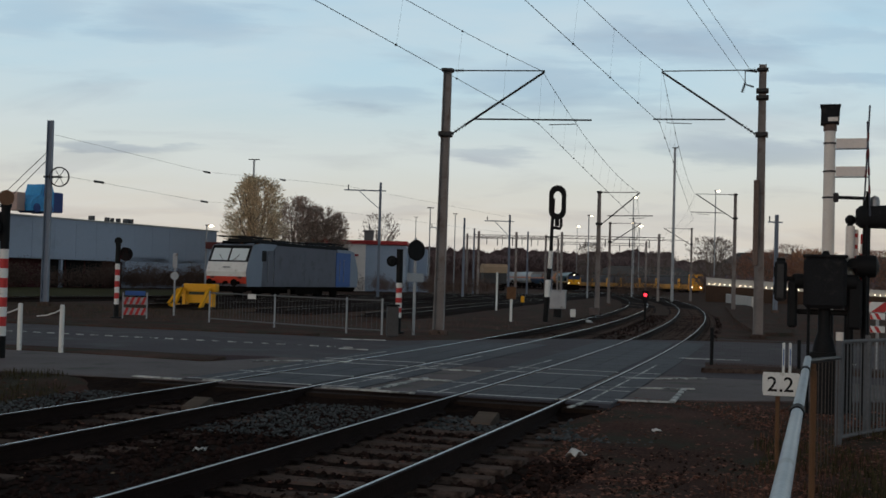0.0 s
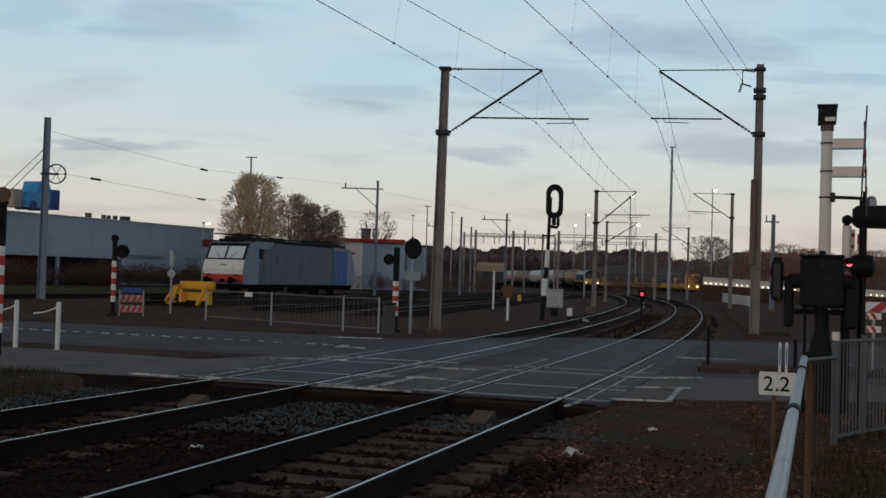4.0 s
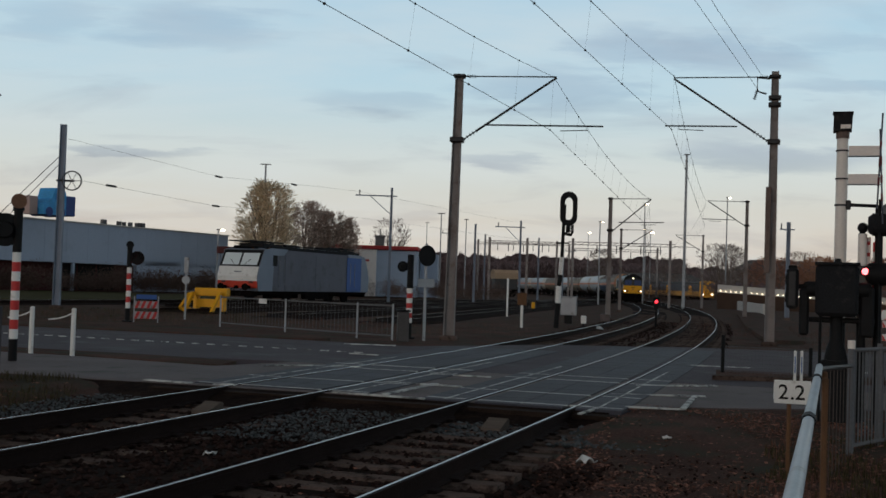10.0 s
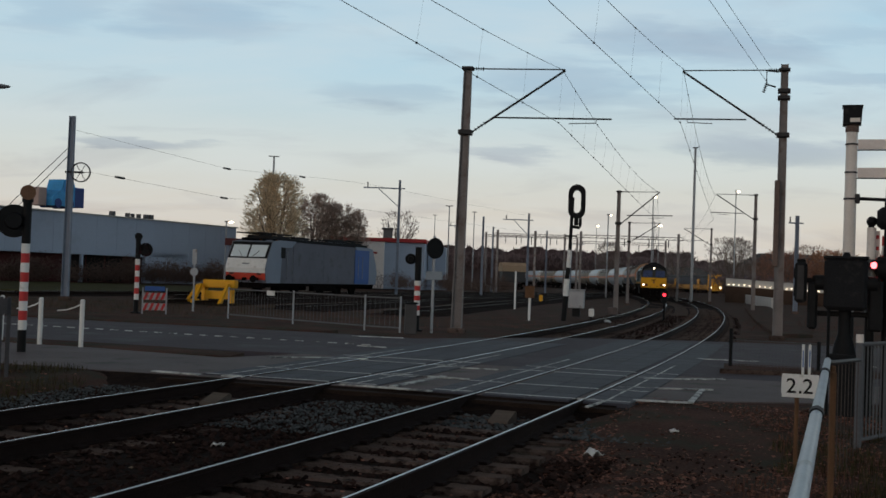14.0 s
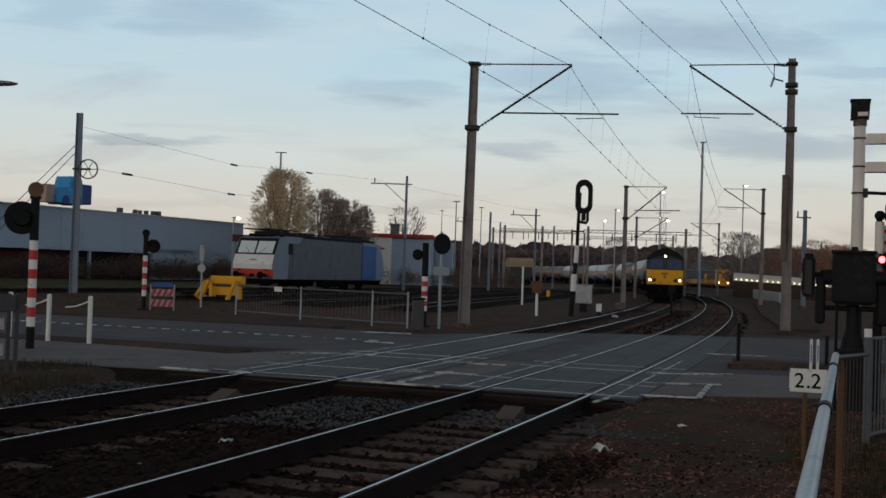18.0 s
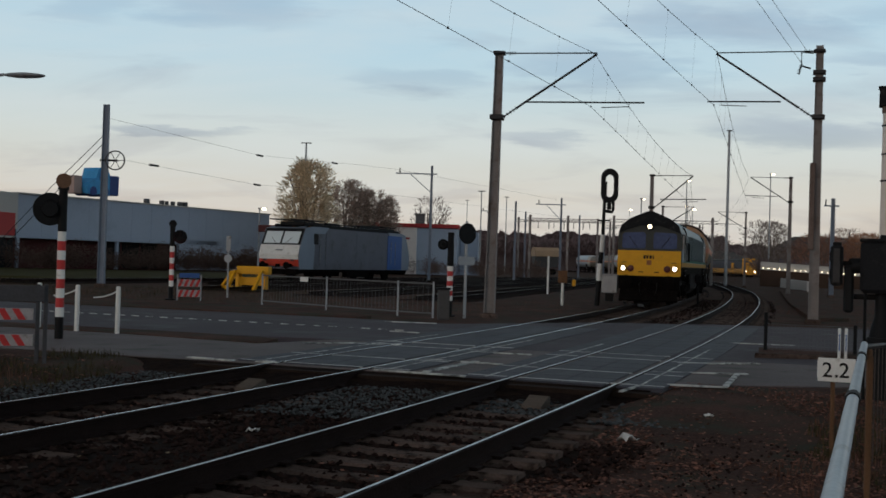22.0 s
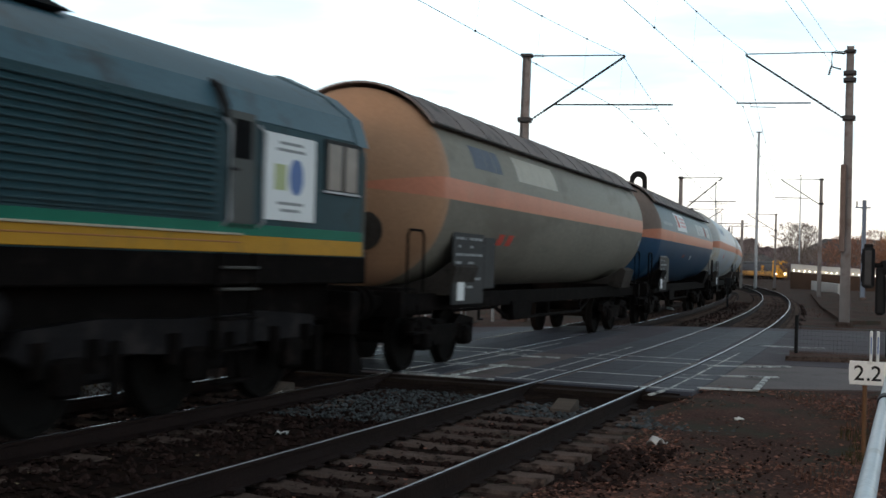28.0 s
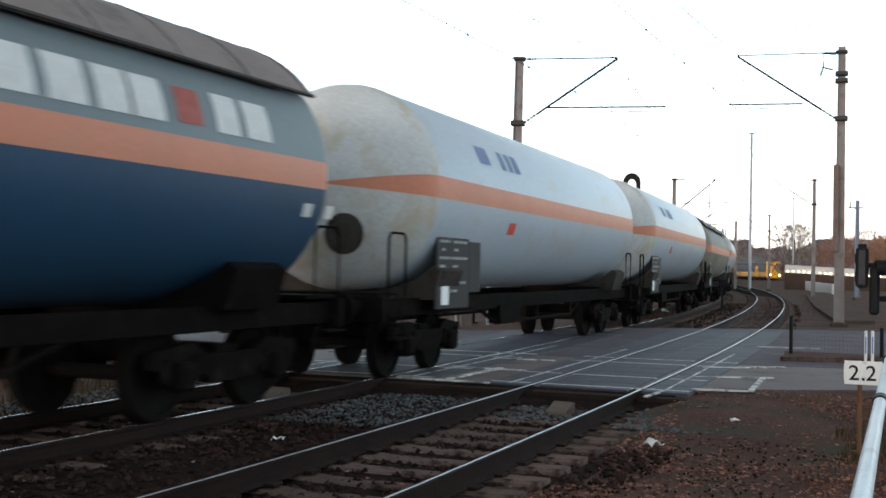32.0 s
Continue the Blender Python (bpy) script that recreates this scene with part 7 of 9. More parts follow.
RAIL_DULL = material("dull rail head", (0.28, 0.25, 0.23), 0.42, 0.85, vary=0.2, scale=2, grain=30)
siding(-15.2, 67.6, 20.0, 130, "rusty siding under the parked locomotive")
siding(-13.1, 57.5, 17.0, 150, "rusty siding behind the yellow buffer stop")
siding(-7.2, 54.0, 14.0, 160, "rusty yard siding")
siding(-2.0, 52.0, 12.5, 160, "rusty yard siding")
siding(-24.5, 60.0, 22.0, 100, "rusty siding beside the warehouse")


def make_eloc():
    L, W = 18.9, 2.94
    root = thing("electric_locomotive", pose(-13.06, 73.56, 0, 0, 0, -20.0), "parked grey electric locomotive with white and red front", "locomotive")
    y0, y1 = 0.55, L - 0.55
    h = W / 2
    # body side between the sloping cab noses
    Mesh().prism([(y0 + 0.14, 0.80), (y0 + 0.0, 1.7), (y0 + 0.22, 2.35), (y0 + 0.85, 3.45), (y0 + 1.5, 3.55), (y1 - 1.5, 3.55), (y1 - 0.85, 3.45), (y1 - 0.22, 2.35), (y1, 1.7), (y1 - 0.14, 0.80)], -h + 0.02, h - 0.02, "x").ob("body", SILVER, root, "grey-blue body", smooth=20)
    for s in (-1, 1):
        for ye, t in ((y0, 1), (y1, -1)):
            c = Mesh().prism([(ye + t * 0.15, 0.80), (ye + t * 0.01, 1.7), (ye + t * 0.23, 2.36), (ye + t * 0.86, 3.46), (ye + t * 1.7, 3.60), (ye + t * 4.1, 3.60), (ye + t * 3.6, 3.2), (ye + t * 2.2, 3.1), (ye + t * 2.0, 0.80)], s * h - 0.008, s * h + 0.012, "x")
            cab = c.ob("cab_side", SILVER_PALE, root, "pale grey cab side")
            Mesh().box(s * (h + 0.015), ye + t * 2.3, 2.80, 0.02, 0.6, 0.70, 0.01).ob("side_window", BLACK, root, "dark cab side window")
            Mesh().box(s * (h + 0.012), ye + t * 3.2, 2.0, 0.02, 0.62, 1.8, 0.01).ob("cab_door", SILVER, root, "grey cab door")
            for k in (2.82, 3.58):
                Mesh().rod((s * (h + 0.05), ye + t * k, 1.2), (s * (h + 0.05), ye + t * k, 2.9), 0.018, n=6).ob("handrail", GALV, root)
        Mesh().box(s * (h + 0.014), 15.5, 2.1, 0.024, 2.6, 2.55, 0.004).ob("blue_panel", ELOC_BLUE, root, "bright blue panel")
        for k in range(2):
            Mesh().box(s * (h + 0.004), 6.6 + k * 4.6, 2.1, 0.012, 4.55, 2.5, 0.01).ob("side_panel", SILVER, root)
        Mesh().box(s * (h - 0.12), L / 2, 3.64, 0.20, 14.0, 0.26, 0.03).ob("roof_gutter", BLACK_MATT, root, "dark roof edge")
        Mesh().prism([(5.0, 3.45), (5.6, 3.78), (12.8, 3.78), (13.4, 3.45)], s * 1.02 - 0.35, s * 1.02 + 0.35, "x").ob("roof_cowl", SILVER_PALE, root, "pale roof cowl")
        Mesh().box(s * 1.28, L / 2, 0.72, 0.16, L - 1.6, 0.22, 0.02).ob("solebar", UNDER, root)
        Mesh().box(s * 1.15, L / 2, 0.52, 0.4, 3.4, 0.5, 0.05).ob("transformer", UNDER, root)
    for ye, t in ((y0, 1), (y1, -1)):
        white = Mesh().prism([(ye + t * 0.0, 1.72), (ye + t * 0.22, 2.36), (ye + t * 0.28, 2.36), (ye + t * 0.06, 1.70)], -h + 0.04, h - 0.04, "x", Matrix.Translation((0, -t * 0.03, 0)))
        n = white.ob("nose_upper", WHITE, root, "white sloping nose")
        Mesh().prism([(ye + t * 0.12, 0.98), (ye + t * 0.05, 1.42), (ye + t * 0.12, 1.42), (ye + t * 0.19, 0.98)], -h + 0.04, h - 0.04, "x", Matrix.Translation((0, -t * 0.03, 0))).ob("red_band", ELOC_RED, n, "red band low on the nose")
        Mesh().prism([(ye + t * 0.048, 1.43), (ye + t * 0.0, 1.71), (ye + t * 0.06, 1.71), (ye + t * 0.12, 1.43)], -h + 0.04, h - 0.04, "x", Matrix.Translation((0, -t * 0.03, 0))).ob("nose_lower", WHITE, n, "white lower nose")
        Mesh().prism([(ye + t * 0.23, 2.38), (ye + t * 0.84, 3.44), (ye + t * 0.90, 3.44), (ye + t * 0.29, 2.38)], -h + 0.06, h - 0.06, "x", Matrix.Translation((0, -t * 0.03, 0))).ob("window_surround", BLACK, n, "black window surround")
        for s in (-1, 1):
            Mesh().prism([(ye + t * 0.276, 2.46), (ye + t * 0.725, 3.24), (ye + t * 0.775, 3.24), (ye + t * 0.326, 2.46)], min(s * 0.07, s * 1.26), max(s * 0.07, s * 1.26), "x", Matrix.Translation((0, -t * 0.05, 0))).ob("windscreen", PALE_GLASS, n, "windscreen with pale sky painted on")
            Mesh().box(s * 1.0, ye + t * 0.02, 1.36, 0.30, 0.14, 0.13, 0.02).ob("headlight", LAMP_LENS, n, "unlit headlight cluster")
            Mesh().rod((s * 0.25, ye + t * 0.14, 2.36), (s * 0.75, ye + t * 0.42, 2.85), 0.015, n=5).ob("wiper", BLACK, n)
        Mesh().box(0, ye + t * 0.05, 2.02, 0.5, 0.1, 0.08, 0.01).ob("number_bar", PRINT_GREY, n)
        Mesh().box(0, ye + t * 0.35, 0.72, 2.5, 0.4, 0.55, 0.05).ob("skirt", UNDER, root)
        buffers(root, ye + t * 0.1, -t)
        # folded pantograph
        p = Mesh()
        yc = ye + t * 3.0
        p.box(0, yc, 3.80, 1.8, 2.6, 0.24, 0.02)
        p.box(-0.75, yc - 0.6, 4.02, 0.10, 4.6, 0.09, 0.02).box(0.75, yc - 0.6, 4.02, 0.10, 4.6, 0.09, 0.02)
        p.rod((-0.5, yc - 0.9, 3.8), (-0.4, yc + 1.0, 3.98), 0.035, n=6).rod((0.5, yc - 0.9, 3.8), (0.4, yc + 1.0, 3.98), 0.035, n=6)
        p.rod((-0.85, yc - 0.95, 4.05), (0.85, yc - 0.95, 4.05), 0.045, n=6).rod((-0.85, yc - 0.65, 4.05), (0.85, yc - 0.65, 4.05), 0.045, n=6)
        p.rod((-0.4, yc + 1.0, 3.98), (-0.2, yc - 0.8, 4.03), 0.03, n=6).rod((0.4, yc + 1.0, 3.98), (0.2, yc - 0.8, 4.03), 0.03, n=6)
        p.ob("pantograph", BLACK, root, "folded black pantograph")
        for s in (-0.6, 0.6):
            Mesh().rod((s, yc, 3.58), (s, yc, 3.72), 0.09, n=8).ob("roof_insulator", BADGE, root)
        fr = Mesh()
        yb = ye + t * 4.2
        for s in (-1, 1):
            fr.prism([(yb - 1.9, 0.55), (yb - 1.8, 0.85), (yb + 1.8, 0.85), (yb + 1.9, 0.55), (yb + 0.6, 0.45), (yb - 0.6, 0.45)], s * 1.05 - 0.07, s * 1.05 + 0.07, "x")
        fr.box(0, yb, 0.7, 1.9, 0.5, 0.3, 0.03)
        bg = fr.ob("bogie_frame", UNDER, root)
        for dy in (-1.3, 1.3):
            wheelset(root, yb + dy, 0.6)
    r = Mesh().box(0, L / 2, 3.62, 0.9, 9.0, 0.16, 0.03)
    for k in range(6):
        r.rod((-0.3, 5 + k * 1.8, 3.66), (-0.3, 5 + k * 1.8, 3.92), 0.06, n=6)
    r.pipe([(-0.3, 4.6, 3.95), (-0.3, 14.4, 3.95)], 0.05, 6).box(0.9, 12.0, 3.86, 0.3, 3.4, 0.26, 0.03).box(0.9, 6.2, 3.84, 0.3, 2.0, 0.22, 0.03)
    r.ob("roof_gear", BLACK_MATT, root, "dark roof equipment")
    return root


make_eloc()

bs2 = thing("buffer_stop", pose(-11.75, 59.6, -0.15, 0, 0, -14), "yellow painted steel buffer stop at the end of the siding", "buffer stop")
for s in (-0.75, 0.75):
    Mesh().prism([(-0.1, 0.0), (0.35, 0.0), (0.30, 0.98), (-0.05, 0.98)], s - 0.09, s + 0.09, "x").ob("upright", YELLOW, bs2, "yellow upright")
    Mesh().prism([(0.2, 0.98), (0.45, 0.98), (1.4, 0.0), (1.1, 0.0)], s - 0.07, s + 0.07, "x", Matrix.Diagonal((1, -1, 1, 1))).ob("strut", YELLOW, bs2, "yellow slanting strut")
Mesh().box(0.12, 0.1, 0.98, 1.8, 0.45, 0.42, 0.04).ob("beam", YELLOW, bs2, "heavy yellow cross beam")
Mesh().prism([(-1.0, 0.62), (1.0, 0.62), (0.6, 0.2), (-0.6, 0.2)], -0.02, 0.08, "y").ob("web", YELLOW, bs2)
Mesh().rod((-1.1, 0, 0.9), (-1.45, -0.4, 0.12), 0.08, n=8).ob("side_strut", YELLOW, bs2)
Mesh().rod((-1.5, -0.4, 0.08), (-1.0, 0, 0.08), 0.07, n=8).ob("side_foot", YELLOW, bs2)

# ---- warehouse with an overhanging upper wall ----
SHED_GREY = material("grey-blue cladding", (0.37, 0.425, 0.53), 0.6, vary=0.07, scale=0.15, grain=6, bump=0.02, dirt=(0.33, 0.38, 0.47), dirt_amount=0.3)
SHED_PALE = material("pale cladding", (0.48, 0.46, 0.44), 0.6, vary=0.07, scale=0.15, grain=6, bump=0.02)
BRICK_RED = material("dark red lower wall", (0.10, 0.030, 0.030), 0.8, vary=0.2, scale=0.4, grain=20)
SHED_RED = material("red fascia", (0.42, 0.035, 0.035), 0.55, vary=0.1, scale=0.4, grain=20)
DARK_IN = material("dark panel in place of a shaded loading bay", (0.02, 0.018, 0.018), 0.9)
ROOFING = material("grey roofing", (0.10, 0.10, 0.105), 0.9, vary=0.2, scale=0.3, grain=10)

wh = thing("warehouse", pose(-40.9, 101.2, -0.2, 0, 0, 90 - 24.8), "long grey warehouse with overhanging upper wall and red base", "warehouse")
LW = 38.6
Mesh().box(LW / 2, 12.2, 4.72, LW, 24, 3.96, 0.04).ob("upper_wall", SHED_GREY, wh, "grey-blue clad upper wall")
Mesh().box(LW / 2 - 0.0, 13.2, 1.65, LW - 0.5, 22, 3.3, 0.02).ob("lower_wall", BRICK_RED, wh, "dark red lower wall")
Mesh().box(30.5, 0.45, 1.65, 16.2, 0.5, 3.3, 0.03).ob("end_wall", SHED_GREY, wh, "grey wall down to the ground")
# flat dark panels painted like the shade inside open bays
for k in (14.2, 17.0, 19.8):
    Mesh().box(k, 2.15, 1.55, 2.5, 0.12, 2.9, 0.02).ob("loading_bay", DARK_IN, wh, "dark panel in place of a shaded loading bay")
Mesh().box(LW / 2, 12.2, 6.74, LW + 0.3, 24.3, 0.14, 0.03).ob("roof_edge", SHED_PALE, wh)
for k in (0.3, 13.0):
    Mesh().box(k, 0.35, 1.65, 0.3, 0.3, 3.3, 0.03).ob("column", SHED_GREY, wh)
for k in range(1, 13):
    Mesh().box(k * LW / 13, 0.19, 4.72, 0.03, 0.02, 3.9).ob("cladding_seam", SHED_GREY, wh)
for k, w in ((20.2, 0.5), (22.6, 0.3), (23.4, 0.15), (24.4, 0.25), (25.6, 0.4), (26.4, 0.5)):
    Mesh().box(k, 3.0, 7.05, w, 0.5, 0.6 + w * 0.4, 0.03).ob("roof_vent", ROOFING, wh)
lw = thing("side_hall", pose(-40.9, 101.2, -0.2, 0, 0, 90 - 24.8 + 20), "pale hall with a red fascia beside the warehouse", "hall")
Mesh().box(-9.0, 9, 5.1, 17.9, 18, 3.2, 0.04).ob("upper_wall", SHED_PALE, lw, "pale clad upper wall")
Mesh().box(-9.0, 9.5, 1.7, 17.5, 17, 3.4, 0.02).ob("lower_wall", DARK_IN, lw, "dark glazed lower wall")
Mesh().box(-3.3, -0.12, 3.9, 4.6, 0.3, 2.0, 0.03).ob("fascia", SHED_RED, lw, "red fascia board")
Mesh().box(-3.3, -0.12, 2.80, 4.6, 0.25, 0.16, 0.02).ob("fascia_edge", SHED_PALE, lw)
for k in range(4):
    Mesh().box(-1.4 - k * 1.3, -0.02, 1.35, 1.1, 0.08, 2.4, 0.02).ob("glass_door", BLACK_MATT, lw, "dark glass door")
Mesh().lathe([(0.0, 0.0), (1.0, 0.0), (0.9, 0.15), (0.0, 0.2)], 24, "y", Matrix.Translation((-7.9, -0.2, 3.9)) @ Matrix.Diagonal((1.4, -1, 1, 1))).ob("oval_sign", WHITE, lw, "white oval sign")
Mesh().box(-7.9, -0.45, 3.9, 1.4, 0.08, 0.7, 0.03).ob("sign_mark", SHED_RED, lw)

rs = thing("roof_sign", pose(-34.9, 102.7, 6.55, 0, 0, 90 - 24.8), "blue lorry-shaped advertising figure on the warehouse roof", "roof sign")
BADGE_PALE = material("faded pink-brown crate paint", (0.42, 0.30, 0.27), 0.7, vary=0.15, scale=1, grain=10)
BLUE_FIG = material("bright blue figure paint", (0.03, 0.20, 0.55), 0.5, vary=0.2, scale=1.2, grain=15)
BLUE_FIG2 = material("dark blue figure paint", (0.03, 0.06, 0.22), 0.5, vary=0.2, scale=1.2, grain=15)
CYAN_FIG = material("pale blue figure paint", (0.05, 0.30, 0.62), 0.5, vary=0.25, scale=1.5, grain=15)
Mesh().prism([(-1.4, 0.1), (1.3, 0.1), (1.3, 1.9), (1.1, 2.35), (0.8, 2.5), (-0.1, 2.5), (-0.4, 1.55), (-1.2, 1.15), (-1.5, 0.7)], -0.9, 0.9, "y").ob("cab", CYAN_FIG, rs, "pale blue cab")
Mesh().prism([(-0.1, 1.4), (0.7, 1.4), (0.7, 2.25), (0.1, 2.25)], -0.93, -0.89, "y").ob("window", BLUE_FIG, rs)
Mesh().box(1.95, 0, 1.0, 1.3, 1.7, 1.8, 0.08).ob("tail", BLUE_FIG2, rs, "dark blue tail")
Mesh().box(-2.0, 0.3, 0.85, 1.0, 1.2, 1.6, 0.05).ob("crate", BADGE_PALE, rs, "pale crate")
for k in (-0.75, 0.75):
    Mesh().rod((k, -0.95, 0.35), (k, 0.95, 0.35), 0.42, n=20).ob("wheel", BLUE_FIG2, rs, smooth=35)

TARPAULIN = material("tan tarpaulin", (0.42, 0.29, 0.19), 0.8, vary=0.2, scale=1, grain=8)
rb2 = thing("red_roofed_hall", pose(-12.4, 149.0, -0.2, 0, 0, -2), "white hall with a red roof edge behind the locomotive", "hall")
Mesh().box(0.7, 6, 3.05, 7.4, 12, 6.1, 0.04).ob("wall", PINK_WHITE, rb2, "white wall")
Mesh().box(7.0, 6.0, 3.0, 5.2, 11.6, 6.0, 0.02).ob("grey_wall", SHED_GREY, rb2, "grey wall")
Mesh().box(3.35, 6, 6.30, 12.9, 12.4, 0.5, 0.04).ob("roof_edge", SHED_RED, rb2, "red roof edge")
Mesh().box(2.6, -0.05, 4.6, 1.8, 0.1, 0.25, 0.02).ob("sign_bar", SHED_RED, rb2)
Mesh().box(10.9, 9.0, 2.9, 2.4, 4.0, 5.8, 0.03).ob("annexe", SHED_GREY, rb2, "grey annexe")
cw = thing("goods_wagon", pose(10.4, 180.0, 0, 0, 0, -80), "dark goods wagon with a tan tarpaulin in the yard", "goods wagon")
Mesh().box(0, 0, 2.0, 2.6, 3.6, 1.7, 0.08).ob("body", SHED_TRIM, cw, "dark grey wagon body")
Mesh().prism([(-1.55, 2.8), (1.55, 2.8), (1.5, 3.7), (0.8, 4.2), (-0.8, 4.2), (-1.5, 3.7)], -1.9, 1.9, "y").ob("tarpaulin", TARPAULIN, cw, "tan tarpaulin cover")
for y in (-1.2, 1.2):
    wheelset(cw, y, 0.46)
tw = thing("church_tower", pose(-8.6, 168.0, -0.2), "dark squat tower behind the hall", "tower")
Mesh().box(0, 0, 4.2, 1.3, 1.3, 8.4, 0.04).ob("shaft", ROOFING, tw)
Mesh().box(0, 0, 8.5, 1.6, 1.6, 0.25, 0.05).ob("cap", ROOFING, tw)
Mesh().rod((0, 0, 8.6), (0, 0, 9.6), 0.08, n=6).ob("mast", ROOFING, tw)
cab2 = thing("gas_station_sign", pose(-18.3, 118.0, -0.2, 0, 0, 0), "small red canopy at the end of the warehouse", "canopy")
Mesh().box(-2.2, 0, 4.6, 4.0, 2.0, 0.7, 0.04).ob("fascia", BRICK_RED, cab2)
for k in (-3.8, -0.6):
    Mesh().box(k, 0, 2.1, 0.25, 0.25, 4.3, 0.02).ob("post", SHED_GREY, cab2)


# ---- far trains, walls, lamps ----
TRAIN_YELLOW = material("yellow commuter train paint", (0.62, 0.30, 0.06), 0.45, vary=0.1, scale=0.5, grain=10)
TRAIN_BLUE = material("blue window band", (0.05, 0.055, 0.075), 0.35, vary=0.1, scale=0.5, grain=10)
TRAIN_ORANGE = material("orange train front paint", (0.95, 0.42, 0.03), 0.45, vary=0.1, scale=0.5, grain=10)
cx, cy = 52.6, 224.0
dmu = thing("commuter_train", pose(cx, cy, 0, 0, 0, 7), "yellow and blue commuter train waiting far down the line", "train")
for k in range(4):
    y0 = 1.0 + k * 26.0
    c = Mesh().box(0, y0 + 12.6, 1.40, 2.8, 25.2, 1.0, 0.2).ob("coach", TRAIN_YELLOW, dmu, "yellow coach side")
    Mesh().box(0, y0 + 12.6, 2.58, 2.76, 25.2, 1.38, 0.05).ob("window_band", TRAIN_BLUE, c, "dark blue window band")
    Mesh().box(0, y0 + 12.6, 3.5, 2.7, 24.8, 0.5, 0.2).ob("coach_roof", ROOFING, c, "grey coach roof")
    for s in (-1, 1):
        for n in (0.22, 0.78):
            Mesh().box(s * 1.41, y0 + 25.2 * n, 1.95, 0.03, 1.5, 2.1, 0.01).ob("coach_door", TRAIN_ORANGE, c, "orange coach door")
    Mesh().box(0, y0 + 12.6, 0.6, 2.5, 23.0, 0.6, 0.1).ob("underframe", UNDER, c)
Mesh().box(0, 0.85, 2.3, 2.9, 0.6, 3.2, 0.25).ob("front", TRAIN_ORANGE, dmu, "orange train front")
for s in (-0.7, 0.7):
    Mesh().box(s, 0.54, 3.3, 0.9, 0.04, 0.4, 0.05).ob("front_window", TRAIN_BLUE, dmu)
    Mesh().rod((s * 1.35, 0.6, 1.35), (s * 1.35, 0.52, 1.35), 0.2, n=12).ob("headlight", LAMP_WARM, dmu, "lit warm headlight")

wall = thing("ramp_wall", Matrix(), "long brown wall with pale coping and a row of small lamps", "wall")
a, b = Vector((35.4, 146.0, 0)), Vector((62.0, 137.5, 0))


def sloped(p, q, z0a, z1a, z0b, z1b, d, name, mat, label=""):
    n = (q - p).normalized()
    o = Vector((-n.y, n.x, 0)) * d
    v = [(*p.xy, z0a), (*q.xy, z0b), (*q.xy, z1b), (*p.xy, z1a)]
    v += [(x + o.x, y + o.y, z) for x, y, z in v]
    return Mesh().add(v, [(0, 1, 2, 3), (7, 6, 5, 4), (0, 4, 5, 1), (1, 5, 6, 2), (2, 6, 7, 3), (3, 7, 4, 0)]).ob(name, mat, wall, label)


BROWN_WALL = material("dark brown timber wall", (0.055, 0.032, 0.022), 0.85, vary=0.25, scale=0.5, grain=10)
sloped(a, b, -0.4, 1.75, -0.4, 0.6, 0.5, "face", BROWN_WALL, "dark brown face")
sloped(a + Vector((0, -0.15, 0)), b + Vector((0, -0.15, 0)), 1.75, 2.75, 0.6, 1.35, 0.9, "coping", SHED_PALE, "pale coping")
for k in range(44):
    t = (k + 0.5) / 44
    p = a + (b - a) * t
    z = 1.95 + (0.75 - 1.95) * t
    Mesh().ball((p.x, p.y - 0.32, z), 0.06, 8, 5).ob("wall_lamp", LAMP_WARM, wall, "small lit wall lamp")
lw2 = thing("low_wall", Matrix(), "pale low concrete wall along the path", "wall")
c0, c1 = Vector((37.2, 142.5, 0)), Vector((29.8, 105.0, 0))
n = (c1 - c0).normalized()
for k in range(9):
    p = c0 + (c1 - c0) * (k / 9)
    q = c0 + (c1 - c0) * ((k + 0.96) / 9)
    mid = (p + q) / 2
    o = Mesh().box(0, 0, 0.25, (q - p).length, 0.3, 1.3, 0.03).ob("wall_panel", SHED_PALE, lw2, "pale concrete panel")
    o.matrix_local = pose(mid.x, mid.y, -0.15, 0, 0, math.degrees(math.atan2(n.y, n.x)))
fp = Mesh().prism([(12.5, 43.6), (14.1, 44.2), (19.0, 63.5), (28.6, 101.0), (31.5, 112.0), (29.5, 112.0), (26.0, 100.0), (17.0, 63.5)], -0.35, -0.10, "z").ob("footpath", SOIL)
tagged(fp, "trodden earth footpath beside the line", "path", kind="structure")


def lamp_post(x, y, h, lit, label, arm=0.0, r=0.07, head=0.35):
    root = thing("lamp_post", pose(x, y, -0.2), label, "lamp post", "yard lamps")
    Mesh().rod((0, 0, 0), (0, 0, h), r * 1.4, r, 10).ob("pole", GALV, root, smooth=35)
    Mesh().box(arm / 2, 0, h + 0.05, max(0.3, abs(arm) + head), 0.25, 0.10, 0.03).ob("head", STEEL_DARK, root)
    if lit:
        Mesh().ball((arm, -0.2, h - 0.02), lit * 0.42, 10, 6, 1.4, 0.6, 0.7).ob("lamp", LAMP_WARM, root, "lit warm lamp", smooth=True)
    return root


lamp_post(27.1, 127.2, 17.0, 0, "very tall slim grey lamp mast", r=0.13, head=0.6)
lamp_post(28.0, 157.5, 13.7, 0.42, "tall yard lamp lit warm", arm=0.3)
lamp_post(46.9, 255.7, 14.8, 0.75, "tall yard lamp lit warm", arm=0.3)
lamp_post(38.5, 297.5, 16.4, 0.6, "tall yard lamp lit warm", arm=0.3)
lamp_post(38.7, 155.2, 14.7, 0.40, "tall yard lamp lit warm", arm=0.3)
lamp_post(19.5, 140.0, 10.0, 0.25, "yard lamp lit warm", arm=0.3)
